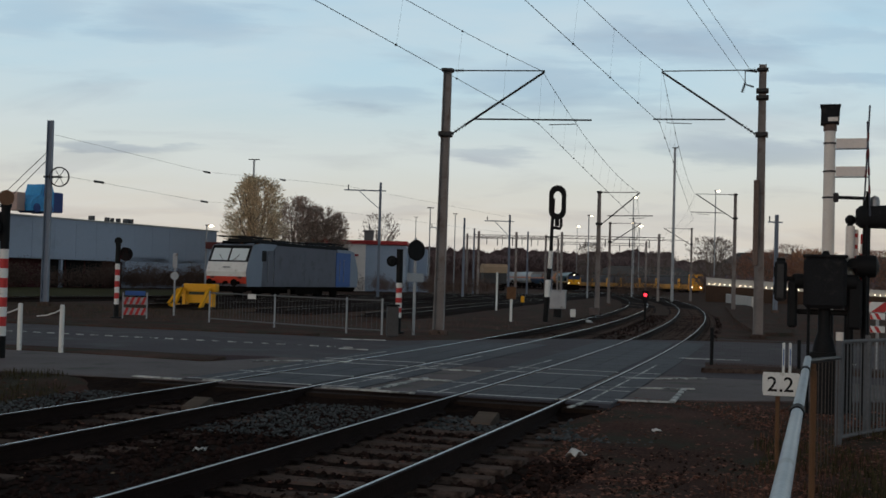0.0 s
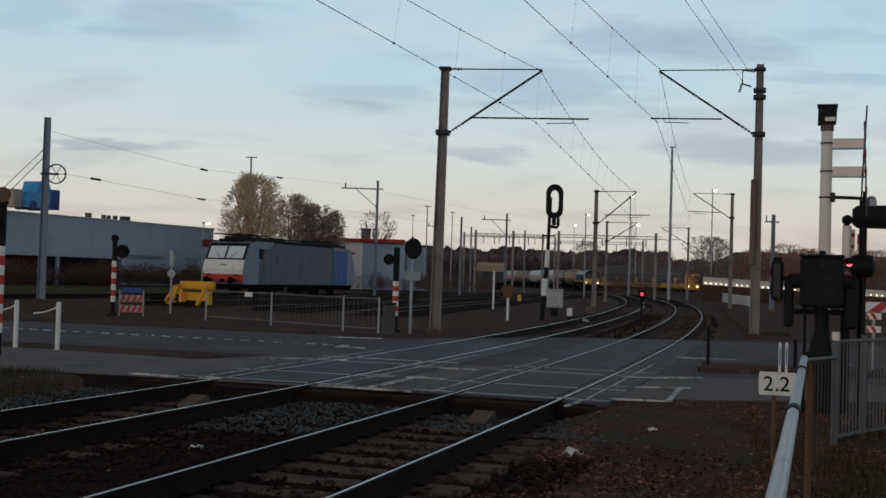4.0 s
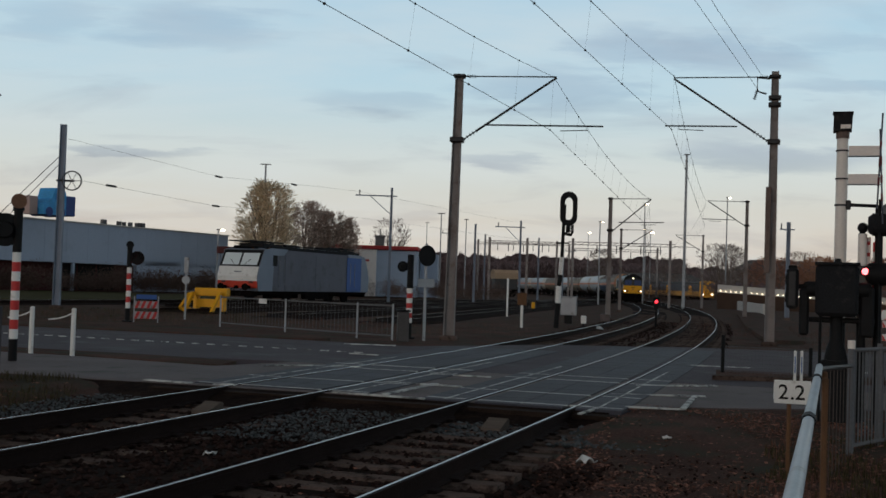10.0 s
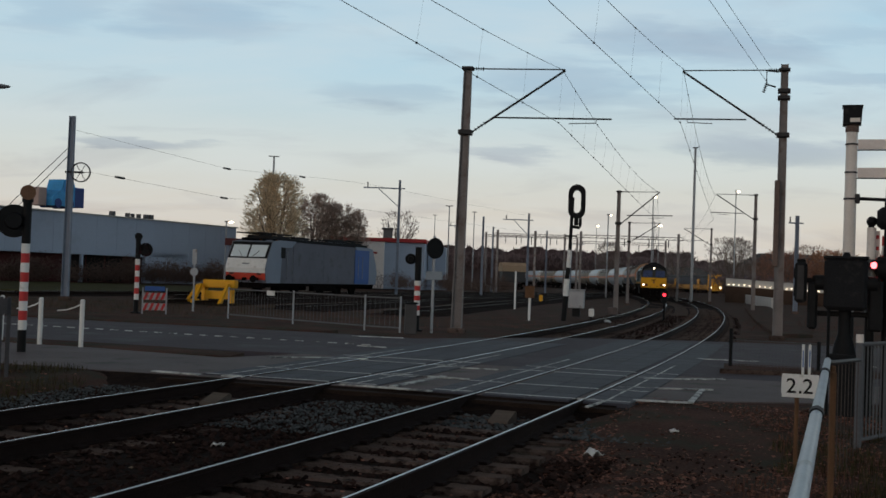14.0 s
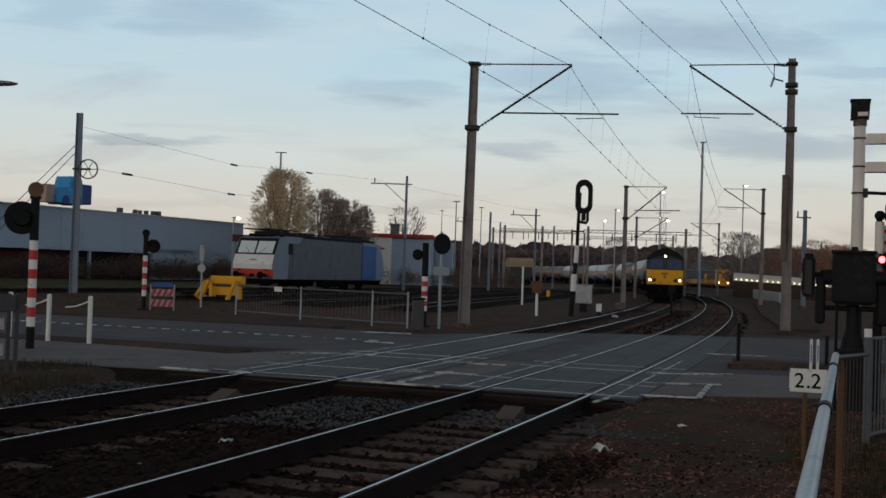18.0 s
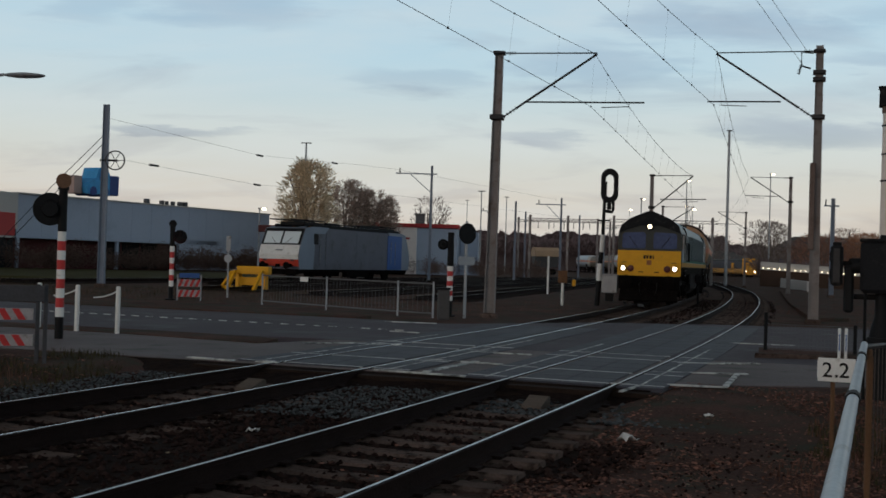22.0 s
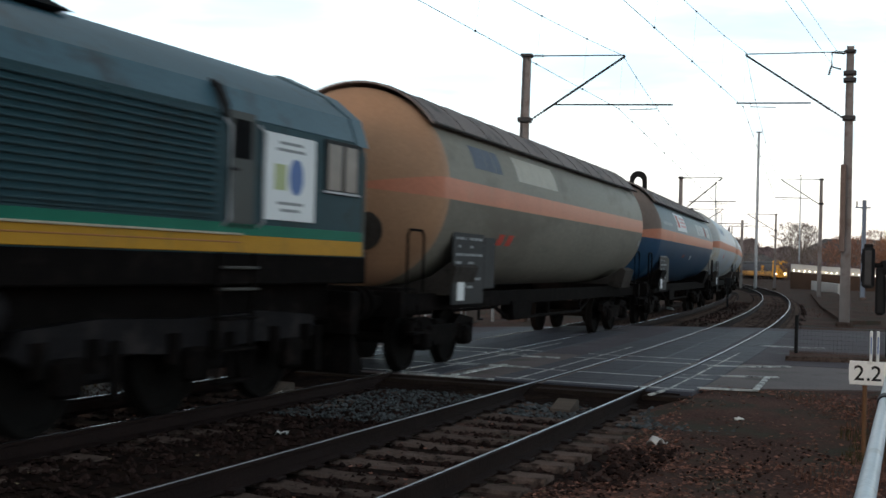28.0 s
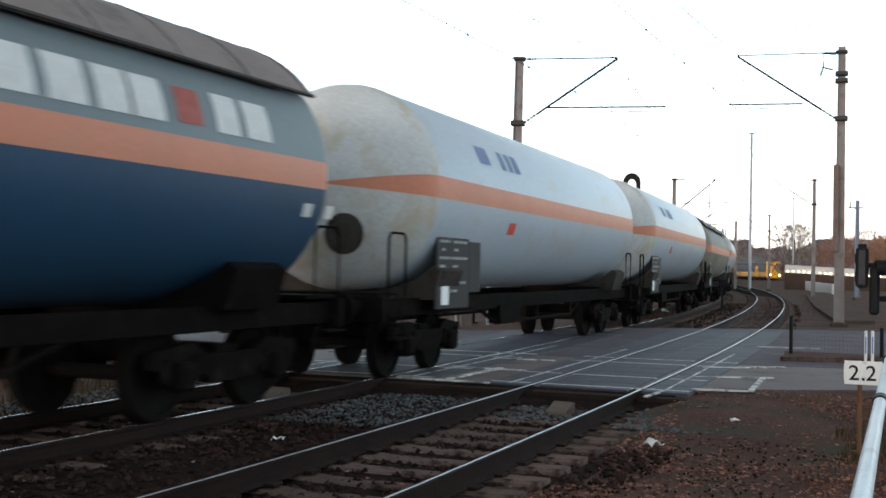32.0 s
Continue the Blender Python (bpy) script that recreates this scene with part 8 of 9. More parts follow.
lamp_post(36.0, 201.0, 12.5, 0.35, "yard lamp lit warm", arm=-0.3)
lamp_post(-22.5, 117.5, 6.6, 0.42, "bright lamp at the warehouse corner", arm=0.5)
lamp_post(-21.1, 138.4, 15.5, 0, "tall unlit lamp mast with a flat head", r=0.11, head=1.3)
lamp_post(2.0, 172.0, 15.0, 0, "tall unlit yard lamp", head=0.8)
lamp_post(0.2, 150.0, 11.0, 0, "tall unlit yard lamp", head=1.0)
lamp_post(4.4, 190.0, 12.6, 0, "tall unlit yard lamp", head=0.8)
lamp_post(-2.5, 230.0, 14.0, 0, "tall unlit yard lamp", head=0.8)

# ---- trees ----
BARK = material("grey-brown bark", (0.17, 0.135, 0.115), 0.9, vary=0.3, scale=4, grain=30, bump=0.4)


LEAF_STRAW = leafy("straw-coloured autumn leaves", (0.70, 0.56, 0.39))
LEAF_BROWN = leafy("brown autumn leaves", (0.45, 0.335, 0.28))
LEAF_ORANGE = leafy("orange autumn leaves", (0.44, 0.22, 0.13))
LEAF_RUSSET = leafy("russet autumn leaves", (0.34, 0.17, 0.12))
LEAF_SCRUB = leafy("dark russet scrub", (0.17, 0.115, 0.095))
# lightened leaf colour: the haze of distance is painted in
LEAF_HAZY = leafy("purple-brown leaves with haze painted in", (0.25, 0.185, 0.185))
LEAF_GREY = leafy("bare grey twigs", (0.26, 0.21, 0.19))


def twig_cloud(m, rnd, c, rx, ry, rz, n, size, aim_up=0.0):
    """Loose leaves and twigs in a crown: small slim triangles and quads that leave gaps."""
    for _ in range(n):
        while True:
            p = Vector((rnd.uniform(-1, 1), rnd.uniform(-1, 1), rnd.uniform(-1, 1)))
            if p.length < 1:
                break
        p = p * (0.55 + 0.45 * rnd.random()) * (1 + 0.25 * noise.noise((p.x * 2 + c[0], p.y * 2 + c[1], p.z * 2)))
        q = Vector((c[0] + p.x * rx, c[1] + p.y * ry, c[2] + p.z * rz))
        d = Vector((rnd.uniform(-1, 1), rnd.uniform(-1, 1), rnd.uniform(-1, 1) + aim_up)).normalized() * size * rnd.uniform(0.5, 1.4)
        e = d.cross(Vector((rnd.uniform(-1, 1), rnd.uniform(-1, 1), rnd.uniform(-1, 1)))).normalized() * size * rnd.uniform(0.25, 0.6)
        k = len(m.v)
        m.v += [tuple(q - d * 0.5), tuple(q + e * 0.5), tuple(q + d * 0.5), tuple(q - e * 0.5)]
        m.f.append((k, k + 1, k + 2, k + 3))


def brush_tree(x, y, h, width, leaf, label, seed, count, stems=3, base=0.16, lean=0.0, group="trees round the yard"):
    """A tree of many fine upright twigs that fan out from a few stems to a soft rounded crown."""
    rnd = random.Random(seed)
    root = thing("tree", pose(x, y, -0.3), label, "tree", group)
    t, m = Mesh(), Mesh()
    for k in range(stems):
        a = k * math.tau / stems + rnd.uniform(-0.5, 0.5)
        tip = (width * 0.2 * math.cos(a) + lean, width * 0.2 * math.sin(a), h * rnd.uniform(0.7, 0.85))
        t.pipe([(0.1 * math.cos(a), 0.1 * math.sin(a), 0), (tip[0] * 0.35, tip[1] * 0.35, h * 0.35), tip], 0.009 * h, 6)
        for j in range(9):
            z = h * rnd.uniform(base + 0.04, 0.6)
            b = rnd.uniform(0, math.tau)
            q = width * rnd.uniform(0.25, 0.42)
            t.pipe([(tip[0] * z / h, tip[1] * z / h, z), (q * 0.6 * math.cos(b) + lean * 0.5, q * 0.6 * math.sin(b), z + h * 0.13), (q * math.cos(b) + lean, q * math.sin(b), z + h * 0.3)], 0.003 * h, 4)
    t.ob("trunk", BARK, root, "thin stems with upright limbs", tidy=False)
    for _ in range(count):
        f = rnd.random()
        z = base + (1 - base) * f
        edge = math.sqrt(max(0.04, 1 - ((f - 0.54) / 0.50) ** 2)) ** 0.8
        b = rnd.uniform(0, math.tau)
        edge *= 1 + 0.5 * noise.noise((1.6 * math.cos(b) + seed * 1.7, 1.6 * math.sin(b), f * 4))
        r = width * 0.5 * edge * math.sqrt(rnd.random()) * (1 + abs(rnd.gauss(0, 0.09)))
        z += rnd.gauss(0, 0.015)
        if noise.noise((r * math.cos(b) * 0.8 + seed, r * math.sin(b) * 0.8, z * h * 0.6)) < -0.26:
            continue
        p = Vector((r * math.cos(b) + lean * z, r * math.sin(b), h * z))
        d = Vector((p.x * 0.8 + rnd.gauss(0, 0.9), p.y * 0.8 + rnd.gauss(0, 0.9), width * 0.32 + rnd.gauss(0, 0.7))).normalized() * rnd.uniform(0.10, 0.38)
        e = d.cross(Vector((rnd.gauss(0, 1), rnd.gauss(0, 1), 0.1))).normalized() * rnd.uniform(0.02, 0.06)
        k = len(m.v)
        m.v += [tuple(p - d), tuple(p + e), tuple(p + d), tuple(p - e)]
        m.f.append((k, k + 1, k + 2, k + 3))
    m.ob("crown", leaf, root, "soft autumn crown of fine twigs", tidy=False)
    return root


brush_tree(-19.2, 128.5, 12.6, 5.8, LEAF_STRAW, "tall straw-coloured autumn tree behind the locomotive", 3, 19000, 4, 0.16)
brush_tree(-16.0, 139.0, 11.2, 5.2, LEAF_BROWN, "brown half-bare tree beside the pale one", 4, 11000, 3, 0.16)
brush_tree(-13.4, 140.5, 10.3, 4.4, LEAF_BROWN, "brown half-bare tree in the group", 5, 9000, 3, 0.16)
brush_tree(-11.3, 141.0, 9.6, 2.9, LEAF_BROWN, "slim brown half-bare tree in the group", 6, 5000, 2, 0.18)
brush_tree(-7.0, 170.0, 11.2, 6.4, LEAF_GREY, "grey bare tree behind the tower", 7, 1900, 3, 0.3)
brush_tree(43.5, 176.0, 9.4, 7.4, LEAF_GREY, "bare brown-grey tree beside the line", 8, 4200, 3, 0.15)
brush_tree(50.5, 173.0, 7.4, 9.0, LEAF_RUSSET, "russet autumn tree above the wall", 9, 8000, 4, 0.05)
brush_tree(57.5, 172.0, 7.8, 8.0, LEAF_ORANGE, "orange autumn tree above the wall", 10, 8000, 4, 0.05)
brush_tree(66.5, 171.0, 7.8, 8.6, LEAF_RUSSET, "rusty autumn tree above the wall", 11, 8000, 4, 0.05)
brush_tree(75.0, 172.0, 8.6, 9.0, LEAF_RUSSET, "brown autumn tree above the wall", 12, 8000, 4, 0.05)
brush_tree(52.5, 262.0, 9.5, 9.5, LEAF_GREY, "bare dark tree behind the commuter train", 13, 5000, 3, 0.1)
brush_tree(66.0, 262.0, 12.4, 7.5, LEAF_GREY, "bare dark tree behind the commuter train", 14, 4000, 3, 0.2)
brush_tree(66.0, 210.0, 9.8, 9.0, LEAF_BROWN, "brown tree behind the wall", 15, 5000, 3, 0.1)
brush_tree(37.0, 262.0, 11.0, 7.0, LEAF_GREY, "bare tree beyond the bend", 17, 3500, 3, 0.2)
brush_tree(86.0, 168.0, 9.6, 8.0, LEAF_ORANGE, "orange autumn tree above the wall", 18, 8000, 4, 0.05)

# woods and roofs along the horizon
rnd = random.Random(21)
woods = Mesh()
for far, high, wave in ((345, 8.0, 0.21), (410, 11.0, 0.16), (480, 14.5, 0.13)):
    n = 420
    for k in range(n):
        deg = -36 + 80 * k / n
        az = radians(deg)
        z = (high + 0.28 * high * noise.noise((k * wave, far, 0)) + 0.16 * high * noise.noise((k * 0.9, far, 3))) * (0.80 if deg > 12 else 1.0 if deg > -6 else 0.72)
        sx, sy = math.sin(az), math.cos(az)
        m = len(woods.v)
        woods.v += [(far * sx, far * sy, -1.0), (far * sx, far * sy, z), ((far + 18) * sx, (far + 18) * sy, z * 0.8)]
        if k:
            woods.f += [(last, m, m + 1, last + 1), (last + 1, m + 1, m + 2, last + 2)]
        last = m
        for _ in range(30):
            near_az = az + radians(rnd.uniform(-0.16, 0.16))
            p = Vector((far * math.sin(near_az), far * math.cos(near_az) - rnd.uniform(0.2, 3.0), z * rnd.uniform(0.62, 1.0) + rnd.uniform(-0.3, 0.5)))
            d = Vector((rnd.gauss(0, 0.5), rnd.gauss(0, 0.3), 1)).normalized() * rnd.uniform(0.3, 1.0)
            e = Vector((d.z, 0, -d.x)) * rnd.uniform(0.08, 0.3)
            m = len(woods.v)
            woods.v += [tuple(p - d), tuple(p + e), tuple(p + d), tuple(p - e)]
            woods.f.append((m, m + 1, m + 2, m + 3))
tagged(woods.ob("far_woods", LEAF_HAZY, tidy=False), "dark far woods along the horizon", "woods", kind="stuff")
rnd = random.Random(22)
scrub = Mesh()
for k in range(230):
    if k < 110:     # foot of the warehouse
        t = rnd.random()
        x, y = -38.5 + 16.0 * t + rnd.uniform(-2, 1.0), 97.0 + 34.0 * t + rnd.uniform(-5, 0)
        h = rnd.uniform(1.2, 2.9)
    elif k < 150:   # behind the parked locomotive and along the yard
        x, y, h = rnd.uniform(-14, 8), rnd.uniform(126, 150), rnd.uniform(1.0, 2.6)
    else:           # right of the line
        x, y, h = rnd.uniform(26, 90), rnd.uniform(160, 172), rnd.uniform(1.5, 4.5)
    twig_cloud(scrub, rnd, (x, y, h * 0.45), rnd.uniform(0.9, 2.2), 1.0, h * 0.6, 330, 0.17, 0.5)
tagged(scrub.ob("scrub", LEAF_SCRUB, tidy=False), "brown leafless scrub at the edge of the yard", "bushes", kind="stuff")
hedge = Mesh()
rnd = random.Random(23)
for k in range(60):
    t = rnd.random()
    p = a + (b - a) * t
    twig_cloud(hedge, rnd, (p.x, p.y + 2.0, 2.4 - 0.5 * t), 1.5, 0.7, 0.9, 70, 0.25)
tagged(hedge.ob("hedge", LEAF_HAZY, tidy=False), "dark clipped hedge above the wall", "hedge", kind="stuff")


def far_house(x, y, w, h, roof, label, turn=0, wallmat=None):
    root = thing("house", pose(x, y, -0.2, 0, 0, turn), label, "house", "houses on the horizon")
    Mesh().box(0, 5, h / 2, w, 10, h, 0.05).ob("wall", wallmat or BRICK_FAR, root)
    Mesh().prism([(-w / 2 - 0.4, h), (w / 2 + 0.4, h), (w * 0.32, h + roof), (-w * 0.32, h + roof)], -0.4, 10.4, "y").ob("roof", ROOFING, root, "dark tiled roof")
    n = max(2, int(w / 3))
    for f in range(max(1, int(h / 3))):
        for k in range(n):
            Mesh().box(-w / 2 + w * (k + 0.5) / n, -0.03, 1.6 + f * 2.9, 1.1, 0.1, 1.3, 0.02).ob("window", WINDOW, root, "dark window")
    return root


BRICK_FAR = material("brown far brick", (0.12, 0.085, 0.07), 0.9, vary=0.15, scale=0.5, grain=6)
far_house(62.0, 330.0, 30, 4.5, 2.5, "long brick house far beyond the trains", -8)
far_house(95.0, 320.0, 26, 8.5, 3.0, "brick house behind the autumn trees", -12)
far_house(118.0, 290.0, 24, 7.0, 3.5, "brick house behind the autumn trees", -15)
far_house(25.0, 440.0, 34, 5.0, 3.0, "long low brick building beyond the bend", -3)
far_house(-60.0, 380.0, 40, 4.0, 2.0, "low far building beyond the yard", 8)
sp2 = thing("church_spire", pose(109.6, 345.0, 0), "thin dark church spire on the horizon", "church")
Mesh().box(0, 0, 4, 2.4, 2.4, 8, 0.1).ob("tower", ROOFING, sp2)
Mesh().lathe([(1.3, 8), (0.9, 9.0), (0.0, 14.5)], 8, "z").ob("spire", ROOFING, sp2)


# ---- litter, stones, leaves and grass ----
def scatter_stones(name, count, spots, size, mat, label, seed):
    """spots: boxes of run, offset and height in which stones lie."""
    rnd = random.Random(seed)
    m = Mesh()
    area = [abs((s1 - s0) * (o1 - o0)) for s0, s1, o0, o1, z in spots]
    for _ in range(count):
        s0, s1, o0, o1, z = rnd.choices(spots, area)[0]
        x, y, _h = line(rnd.uniform(s0, s1), rnd.uniform(o0, o1))
        r = size * rnd.uniform(0.5, 1.25)
        v = []
        a0 = rnd.uniform(0, 6)
        for k in range(5):
            a = a0 + k * math.tau / 5
            v.append((x + r * rnd.uniform(0.6, 1.1) * math.cos(a), y + r * rnd.uniform(0.6, 1.1) * math.sin(a), z + r * rnd.uniform(0.05, 0.4)))
        top = (x + r * rnd.uniform(-0.3, 0.3), y + r * rnd.uniform(-0.3, 0.3), z + r * rnd.uniform(0.6, 1.0))
        low = (x, y, z - r * 0.4)
        n = len(m.v)
        m.v += v + [top, low]
        for k in range(5):
            m.f += [(n + k, n + (k + 1) % 5, n + 5), (n + (k + 1) % 5, n + k, n + 6)]
    return tagged(m.ob(name, mat, tidy=False), label, "ballast", kind="stuff")


scatter_stones("ballast_stones", 15000, [(-31, -15.2, -2.6, -0.85, -0.20), (-31, -15.2, -0.65, 0.65, -0.235), (-31, -15.2, 0.85, 2.85, -0.195), (-31, -15.2, GAP - 0.65, GAP + 0.65, -0.235), (-31, -15.2, GAP + 0.85, GAP + 1.9, -0.24)], 0.045, STONE, "brown dirty ballast stones in and beside the tracks", 1)
scatter_stones("ballast_stones", 6000, [(3, 40, -1.9, 5.2, -0.23)], 0.045, STONE, "brown ballast stones beyond the crossing", 2)
scatter_stones("fresh_ballast", 3600, [(-18.5, -15.0, 0.95, 2.8, -0.175), (-20.0, -15.0, -2.6, -0.95, -0.18)], 0.028, STONE_GREY, "pale grey fresh ballast heaped near the crossing", 3)
scatter_stones("ballast_stones", 600, [(-24, -15.0, GAP + 1.8, GAP + 3.6, -0.2)], 0.022, STONE, "small dark stones strewn on the bank", 18)
scatter_stones("fresh_ballast", 900, [(-17.2, -14.6, GAP + 1.0, GAP + 2.3, -0.19), (-16.8, -15.3, GAP - 0.6, GAP + 0.6, -0.22)], 0.045, STONE_GREY, "pale grey fresh ballast beside the crossing", 4)


def bare(x, y):
    """The trodden bare patch on the bank."""
    return ((x - 2.95) / 0.85) ** 2 + ((y - 13.6 - 0.5 * (x - 2.95)) / 2.4) ** 2 < 1 + 0.5 * noise.noise((x * 2.5, y * 2.5, 1))


def scatter_leaves(name, count, spots, size, mat, label, seed):
    rnd = random.Random(seed)
    m = Mesh()
    area = [abs((s1 - s0) * (o1 - o0)) for s0, s1, o0, o1, z in spots]
    for _ in range(count):
        s0, s1, o0, o1, z = rnd.choices(spots, area)[0]
        x, y, _h = line(rnd.uniform(s0, s1), rnd.uniform(o0, o1))
        if bare(x, y) and rnd.random() < 0.8:
            continue
        if noise.noise((x * 1.1, y * 1.1, 4.0)) < 0.0 and rnd.random() < 0.72:
            continue
        zz = max(z, ground_height(x, y)) + 0.012
        a, r = rnd.uniform(0, 6.3), size * rnd.uniform(0.5, 1.3)
        dx, dy = math.cos(a) * r, math.sin(a) * r
        t1, t2 = rnd.uniform(-0.5, 0.9) * r, rnd.uniform(-0.5, 0.9) * r
        n = len(m.v)
        m.v += [(x - dx, y - dy, zz), (x + dy * 0.55, y - dx * 0.55, zz + t1 * 0.6), (x + dx, y + dy, zz + abs(t1) * 0.4), (x - dy * 0.55, y + dx * 0.55, zz + t2 * 0.6)]
        m.f += [(n, n + 1, n + 2), (n, n + 2, n + 3)]
    return tagged(m.ob(name, mat, tidy=False), label, "leaf litter", kind="stuff")


scatter_leaves("fallen_leaves", 26000, [(-25, -13.5, GAP + 1.3, GAP + 5.6, -0.3)], 0.026, LEAF, "brown and russet fallen leaves on the bank", 5)
scatter_leaves("fallen_leaves", 3200, [(-27, -15.5, -8.5, -2.6, -0.3)], 0.035, LEAF, "brown fallen leaves beside the gate", 16)
scatter_leaves("fallen_leaves", 2200, [(-31, -15.3, -2.4, GAP + 1.2, -0.215)], 0.028, LEAF, "brown fallen leaves between the rails", 6)
PALE_LEAF = material("dry pale leaf", (0.26, 0.19, 0.12), 0.8, vary=0.3, scale=9, grain=50, per_piece=0.4)
scatter_leaves("dry_leaves", 330, [(-25, -15.2, GAP + 1.2, GAP + 5.2, -0.3), (-25, -15.2, 0.9, 2.8, -0.2)], 0.03, PALE_LEAF, "few pale dry leaves lying about", 7)


def blades(name, count, boxes, h, mat, label, seed, bend=0.4):
    rnd = random.Random(seed)
    m = Mesh()
    area = [(x1 - x0) * (y1 - y0) for x0, x1, y0, y1 in boxes]
    for _ in range(count):
        x0, x1, y0, y1 = rnd.choices(boxes, area)[0]
        x, y = rnd.uniform(x0, x1), rnd.uniform(y0, y1)
        if noise.noise((x * 0.9, y * 0.9, seed)) < -0.12:
            continue
        if bare(x, y):
            continue
        z = ground_height(x, y)
        a, hh = rnd.uniform(0, 6.3), h * rnd.uniform(0.4, 1.3)
        w = 0.006
        dx, dy = math.cos(a), math.sin(a)
        b = bend * hh * rnd.uniform(0.2, 1.0)
        n = len(m.v)
        m.v += [(x - dy * w, y + dx * w, z - 0.02), (x + dy * w, y - dx * w, z - 0.02), (x + dx * b * 0.4 + dy * w * 0.7, y + dy * b * 0.4 - dx * w * 0.7, z + hh * 0.6), (x + dx * b * 0.4 - dy * w * 0.7, y + dy * b * 0.4 + dx * w * 0.7, z + hh * 0.6), (x + dx * b, y + dy * b, z + hh)]
        m.f += [(n, n + 1, n + 2, n + 3), (n + 3, n + 2, n + 4)]
    return tagged(m.ob(name, mat, tidy=False), label, "grass", kind="stuff")


DRY = material("dry russet weed", (0.125, 0.058, 0.040), 0.9, vary=0.2, scale=4, grain=20, bump=0, per_piece=0.4)
blades("grass", 21000, [(3.3, 7.5, 6.0, 13.5), (-12.5, -5.2, 12.5, 18.0)], 0.10, GRASS, "short tired grass beside the railings", 8)
blades("dry_weeds", 1800, [(-12.0, -6.0, 14.0, 17.6)], 0.13, DRY, "russet weeds round the gate", 17)
blades("dry_weeds", 2600, [(2.6, 4.6, 9.0, 15.5), (1.2, 2.2, 5.5, 8.0)], 0.07, DRY, "russet dry weeds along the handrail", 9)
blades("dry_weeds", 5200, [(-18, 4, 42, 56), (13, 26, 42, 70)], 0.16, DRY, "russet dry weeds on the wasteland", 10)
blades("grass", 5000, [(-30, -8, 44, 60)], 0.22, GRASS, "rough grass beside the sidings", 11)


def scrap(x, y, size, label, seed, z=-0.2):
    rnd = random.Random(seed)
    m = Mesh()
    n = 5
    for j in range(n):
        for i in range(n):
            m.v.append(((i / (n - 1) - 0.5) * size, (j / (n - 1) - 0.5) * size * 0.8, rnd.uniform(0, 0.45) * size * (1 - abs(i - 2) * 0.15)))
    for j in range(n - 1):
        for i in range(n - 1):
            k = j * n + i
            m.f.append((k, k + 1, k + n + 1, k + n))
    o = m.ob("litter", WHITE, smooth=60)
    o.matrix_world = pose(x, y, max(z, ground_height(x, y)), 0, 0, rnd.uniform(0, 90))
    md = o.modifiers.new("thickness", "SOLIDIFY")
    md.thickness = 0.006
    return tagged(o, label, "litter", "scraps of litter")


scrap(1.6, 12.0, 0.18, "crumpled white paper on the bank", 1)
scrap(-2.25, 11.75, 0.14, "small white scrap between the tracks", 2)
scrap(2.75, 13.6, 0.10, "small pale scrap on the bank", 3)
scrap(7.3, 52.0, 0.4, "white scrap beside the far line", 4)

# ---- sleepers: each one is a piece of its track ----
def sleeper_mesh():
    m = Mesh()
    cut = [(-1.26, -0.175), (-0.95, -0.172), (-0.45, -0.205), (0.45, -0.205), (0.95, -0.172), (1.26, -0.175)]
    v = []
    for y, inset in ((-0.14, 0.025), (-0.115, 0.0), (0.115, 0.0), (0.14, 0.025)):
        v += [(x, y, z - inset) for x, z in cut]
    f = []
    for j in range(3):
        for i in range(5):
            k = j * 6 + i
            f.append((k, k + 1, k + 7, k + 6))
    n = len(v)
    v += [(x, y, -0.36) for y in (-0.14, 0.14) for x in (-1.26, 1.26)]
    f += [(0, 6, 12, 18, n + 2, n), (5, 11, 17, 23, n + 3, n + 1), (0, 1, 2, 3, 4, 5, n + 1, n), (18, 19, 20, 21, 22, 23, n + 3, n + 2)]
    m.add(v, f)
    o = m.ob("sleeper", SLEEPER)
    me = o.data
    bpy.data.objects.remove(o)
    return me


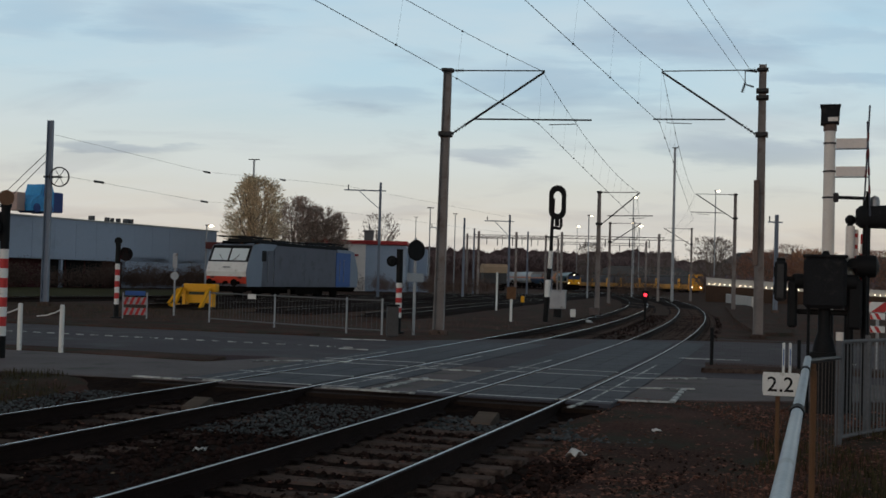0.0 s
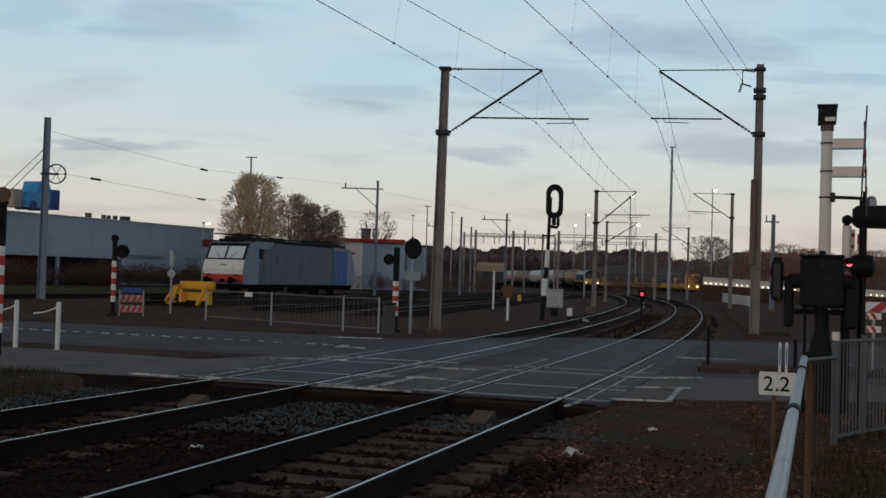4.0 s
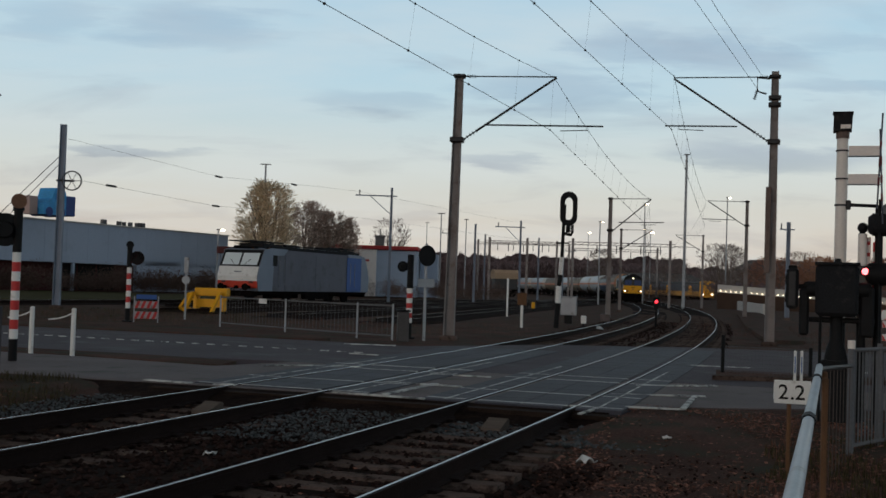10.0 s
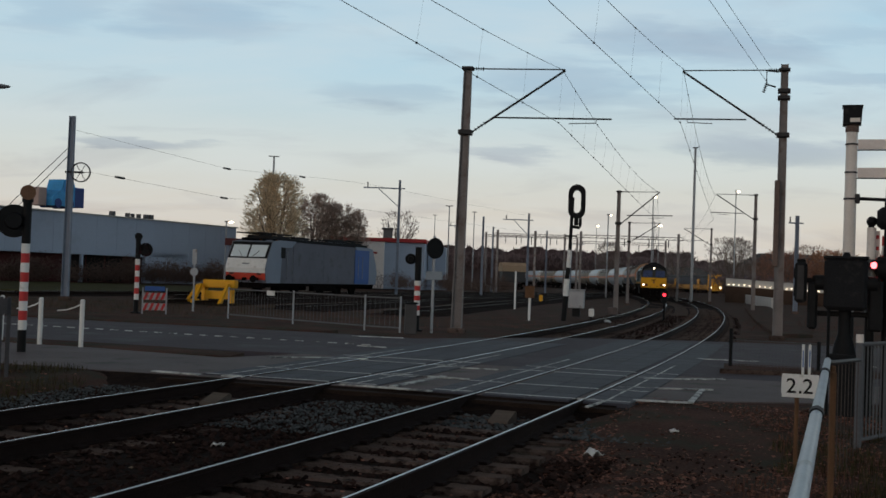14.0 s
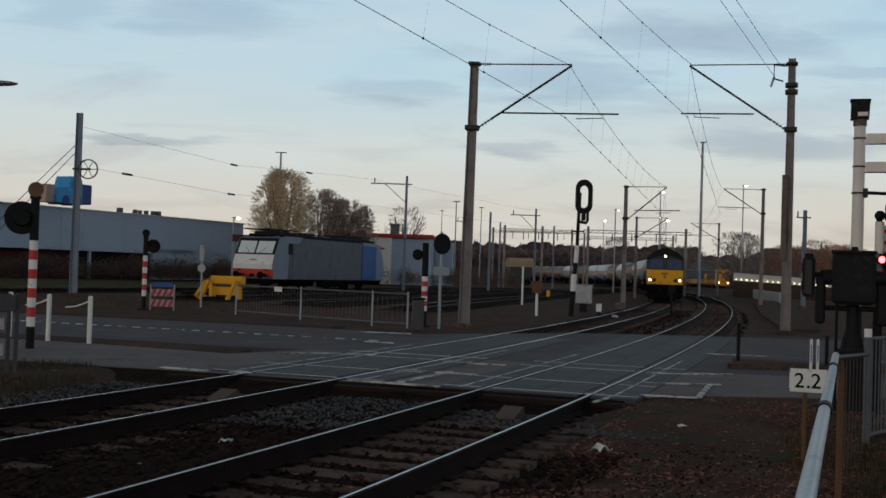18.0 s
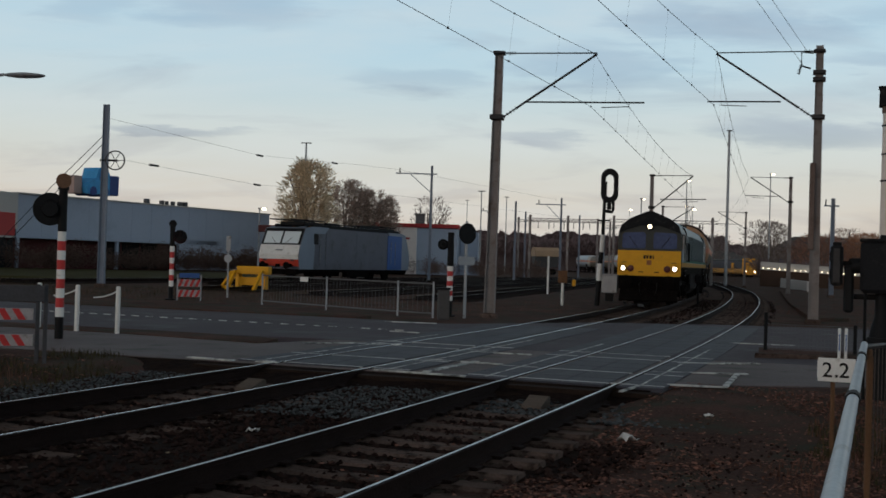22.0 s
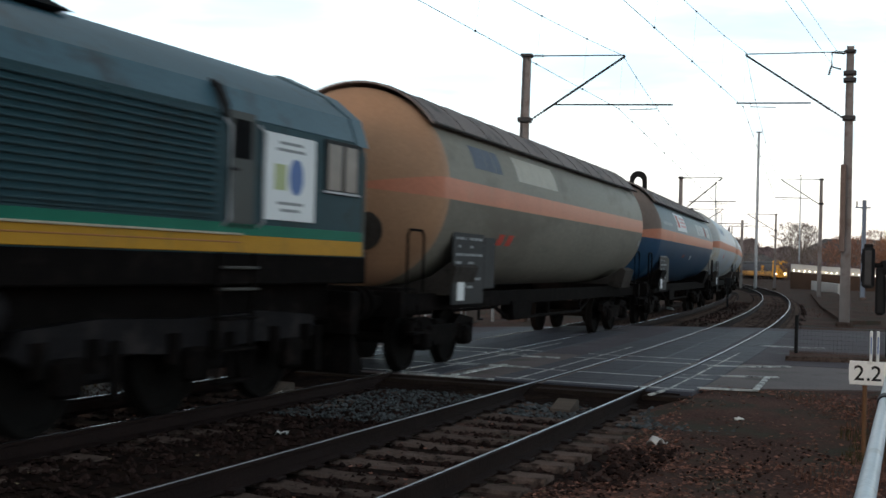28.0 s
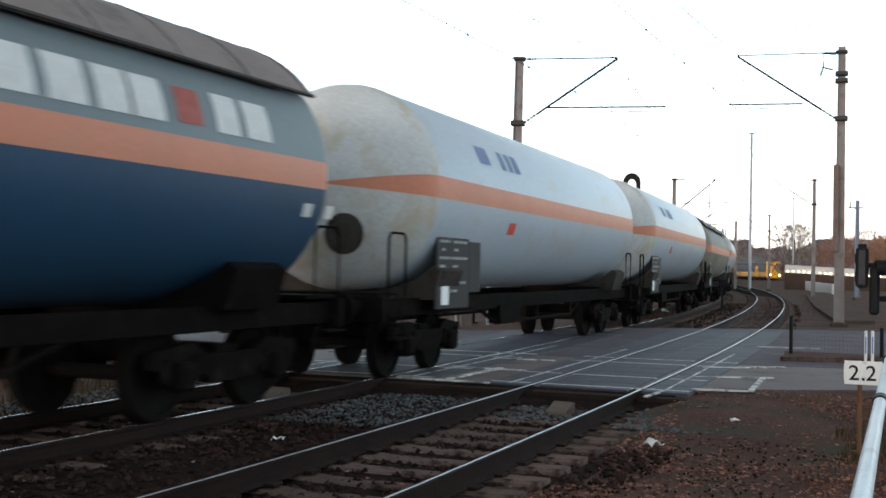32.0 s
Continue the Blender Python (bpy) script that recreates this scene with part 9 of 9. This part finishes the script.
SLEEPER_MESH = sleeper_mesh()
PLATE = Mesh().box(0, 0, -0.163, 0.30, 0.16, 0.03, 0.005)
po = PLATE.ob("chair_plate", RAIL_SIDE)
PLATE_MESH = po.data
bpy.data.objects.remove(po)
rnd = random.Random(31)
for off, root in ((0.0, TRACKS[0]), (GAP, TRACKS[1])):
    for s0, s1 in ((-33.0, -15.3), (3.2 if off else -0.6, 60.0)):
        s = s0
        while s < s1:
            x, y, h = line(s, off)
            o = new("sleeper", SLEEPER_MESH)
            o.parent = root
            o.matrix_local = pose(x, y, rnd.uniform(-0.012, 0.004), 0, 0, -math.degrees(h) + rnd.uniform(-1.2, 1.2))
            if s < -15:
                for side in (-1, 1):
                    c = new("chair_plate", PLATE_MESH)
                    c.parent = o
                    c.matrix_local = pose(side * 0.753, 0, 0)
            s += 0.62


# ---- what moves ----
FLASH = 0.6633         # seconds from one flash of the warning lamps to the next
SPEED = 9.345          # metres a second, steady
NOSE = -4.88           # where on the line the nose is at 24.5 s, before the fitted shift


def nose_at(t):
    """The train runs steadily and eases off a little at the end; before 26.5 s it is shifted to fit the camera's view.
    """
    return NOSE + SPEED * (24.5 - t) + 0.06 * max(0.0, t - 27.0) ** 2 - 0.4 * max(0.0, min(1.0, (26.5 - t) / 1.5))


def on_line(nose, first, second):
    """The pose of a vehicle whose nose is at that run and whose two pivots lie first and second metres behind it."""
    ax, ay, _ = line(nose + first)
    bx, by, _ = line(nose + second)
    dx, dy = bx - ax, by - ay
    far = math.hypot(dx, dy)
    dx, dy = dx / far, dy / far
    return pose(ax - dx * first, ay - dy * first, 0, 0, 0, -math.degrees(math.atan2(dx, dy)))


def motions():
    times = [i * 1.0 for i in range(33)]
    walk(loco, [(t, on_line(nose_at(t), 4.05, 17.3)) for t in times])
    walk(shutter, [(0.0, pose(0, -0.15, 0.98)), (15.0, pose(0, -0.15, 0.98)), (15.4, pose(0, -0.15, 1.28)), (32.0, pose(0, -0.15, 1.28))])
    for flap, (x, y, z), lit, dark in FLAPS:
        shut, wide = pose(x, y, z), pose(x, y, z, -84)
        rows = [(0.0, shut)]
        for k in range(49):
            for phase, m in ((lit - 0.05, shut), (lit + 0.05, wide), (dark - 0.05, wide), (dark + 0.05, shut)):
                if 0.02 < (k + phase) * FLASH < 31.9:
                    rows.append(((k + phase) * FLASH, m))
        walk(flap, rows + [(32.0, rows[-1][1])])
    for k, w in enumerate(TRAIN):
        back = 21.35 + k * WAGON_L
        walk(w, [(t, on_line(nose_at(t) + back, 2.75, WAGON_L - 2.75)) for t in times])


motions()
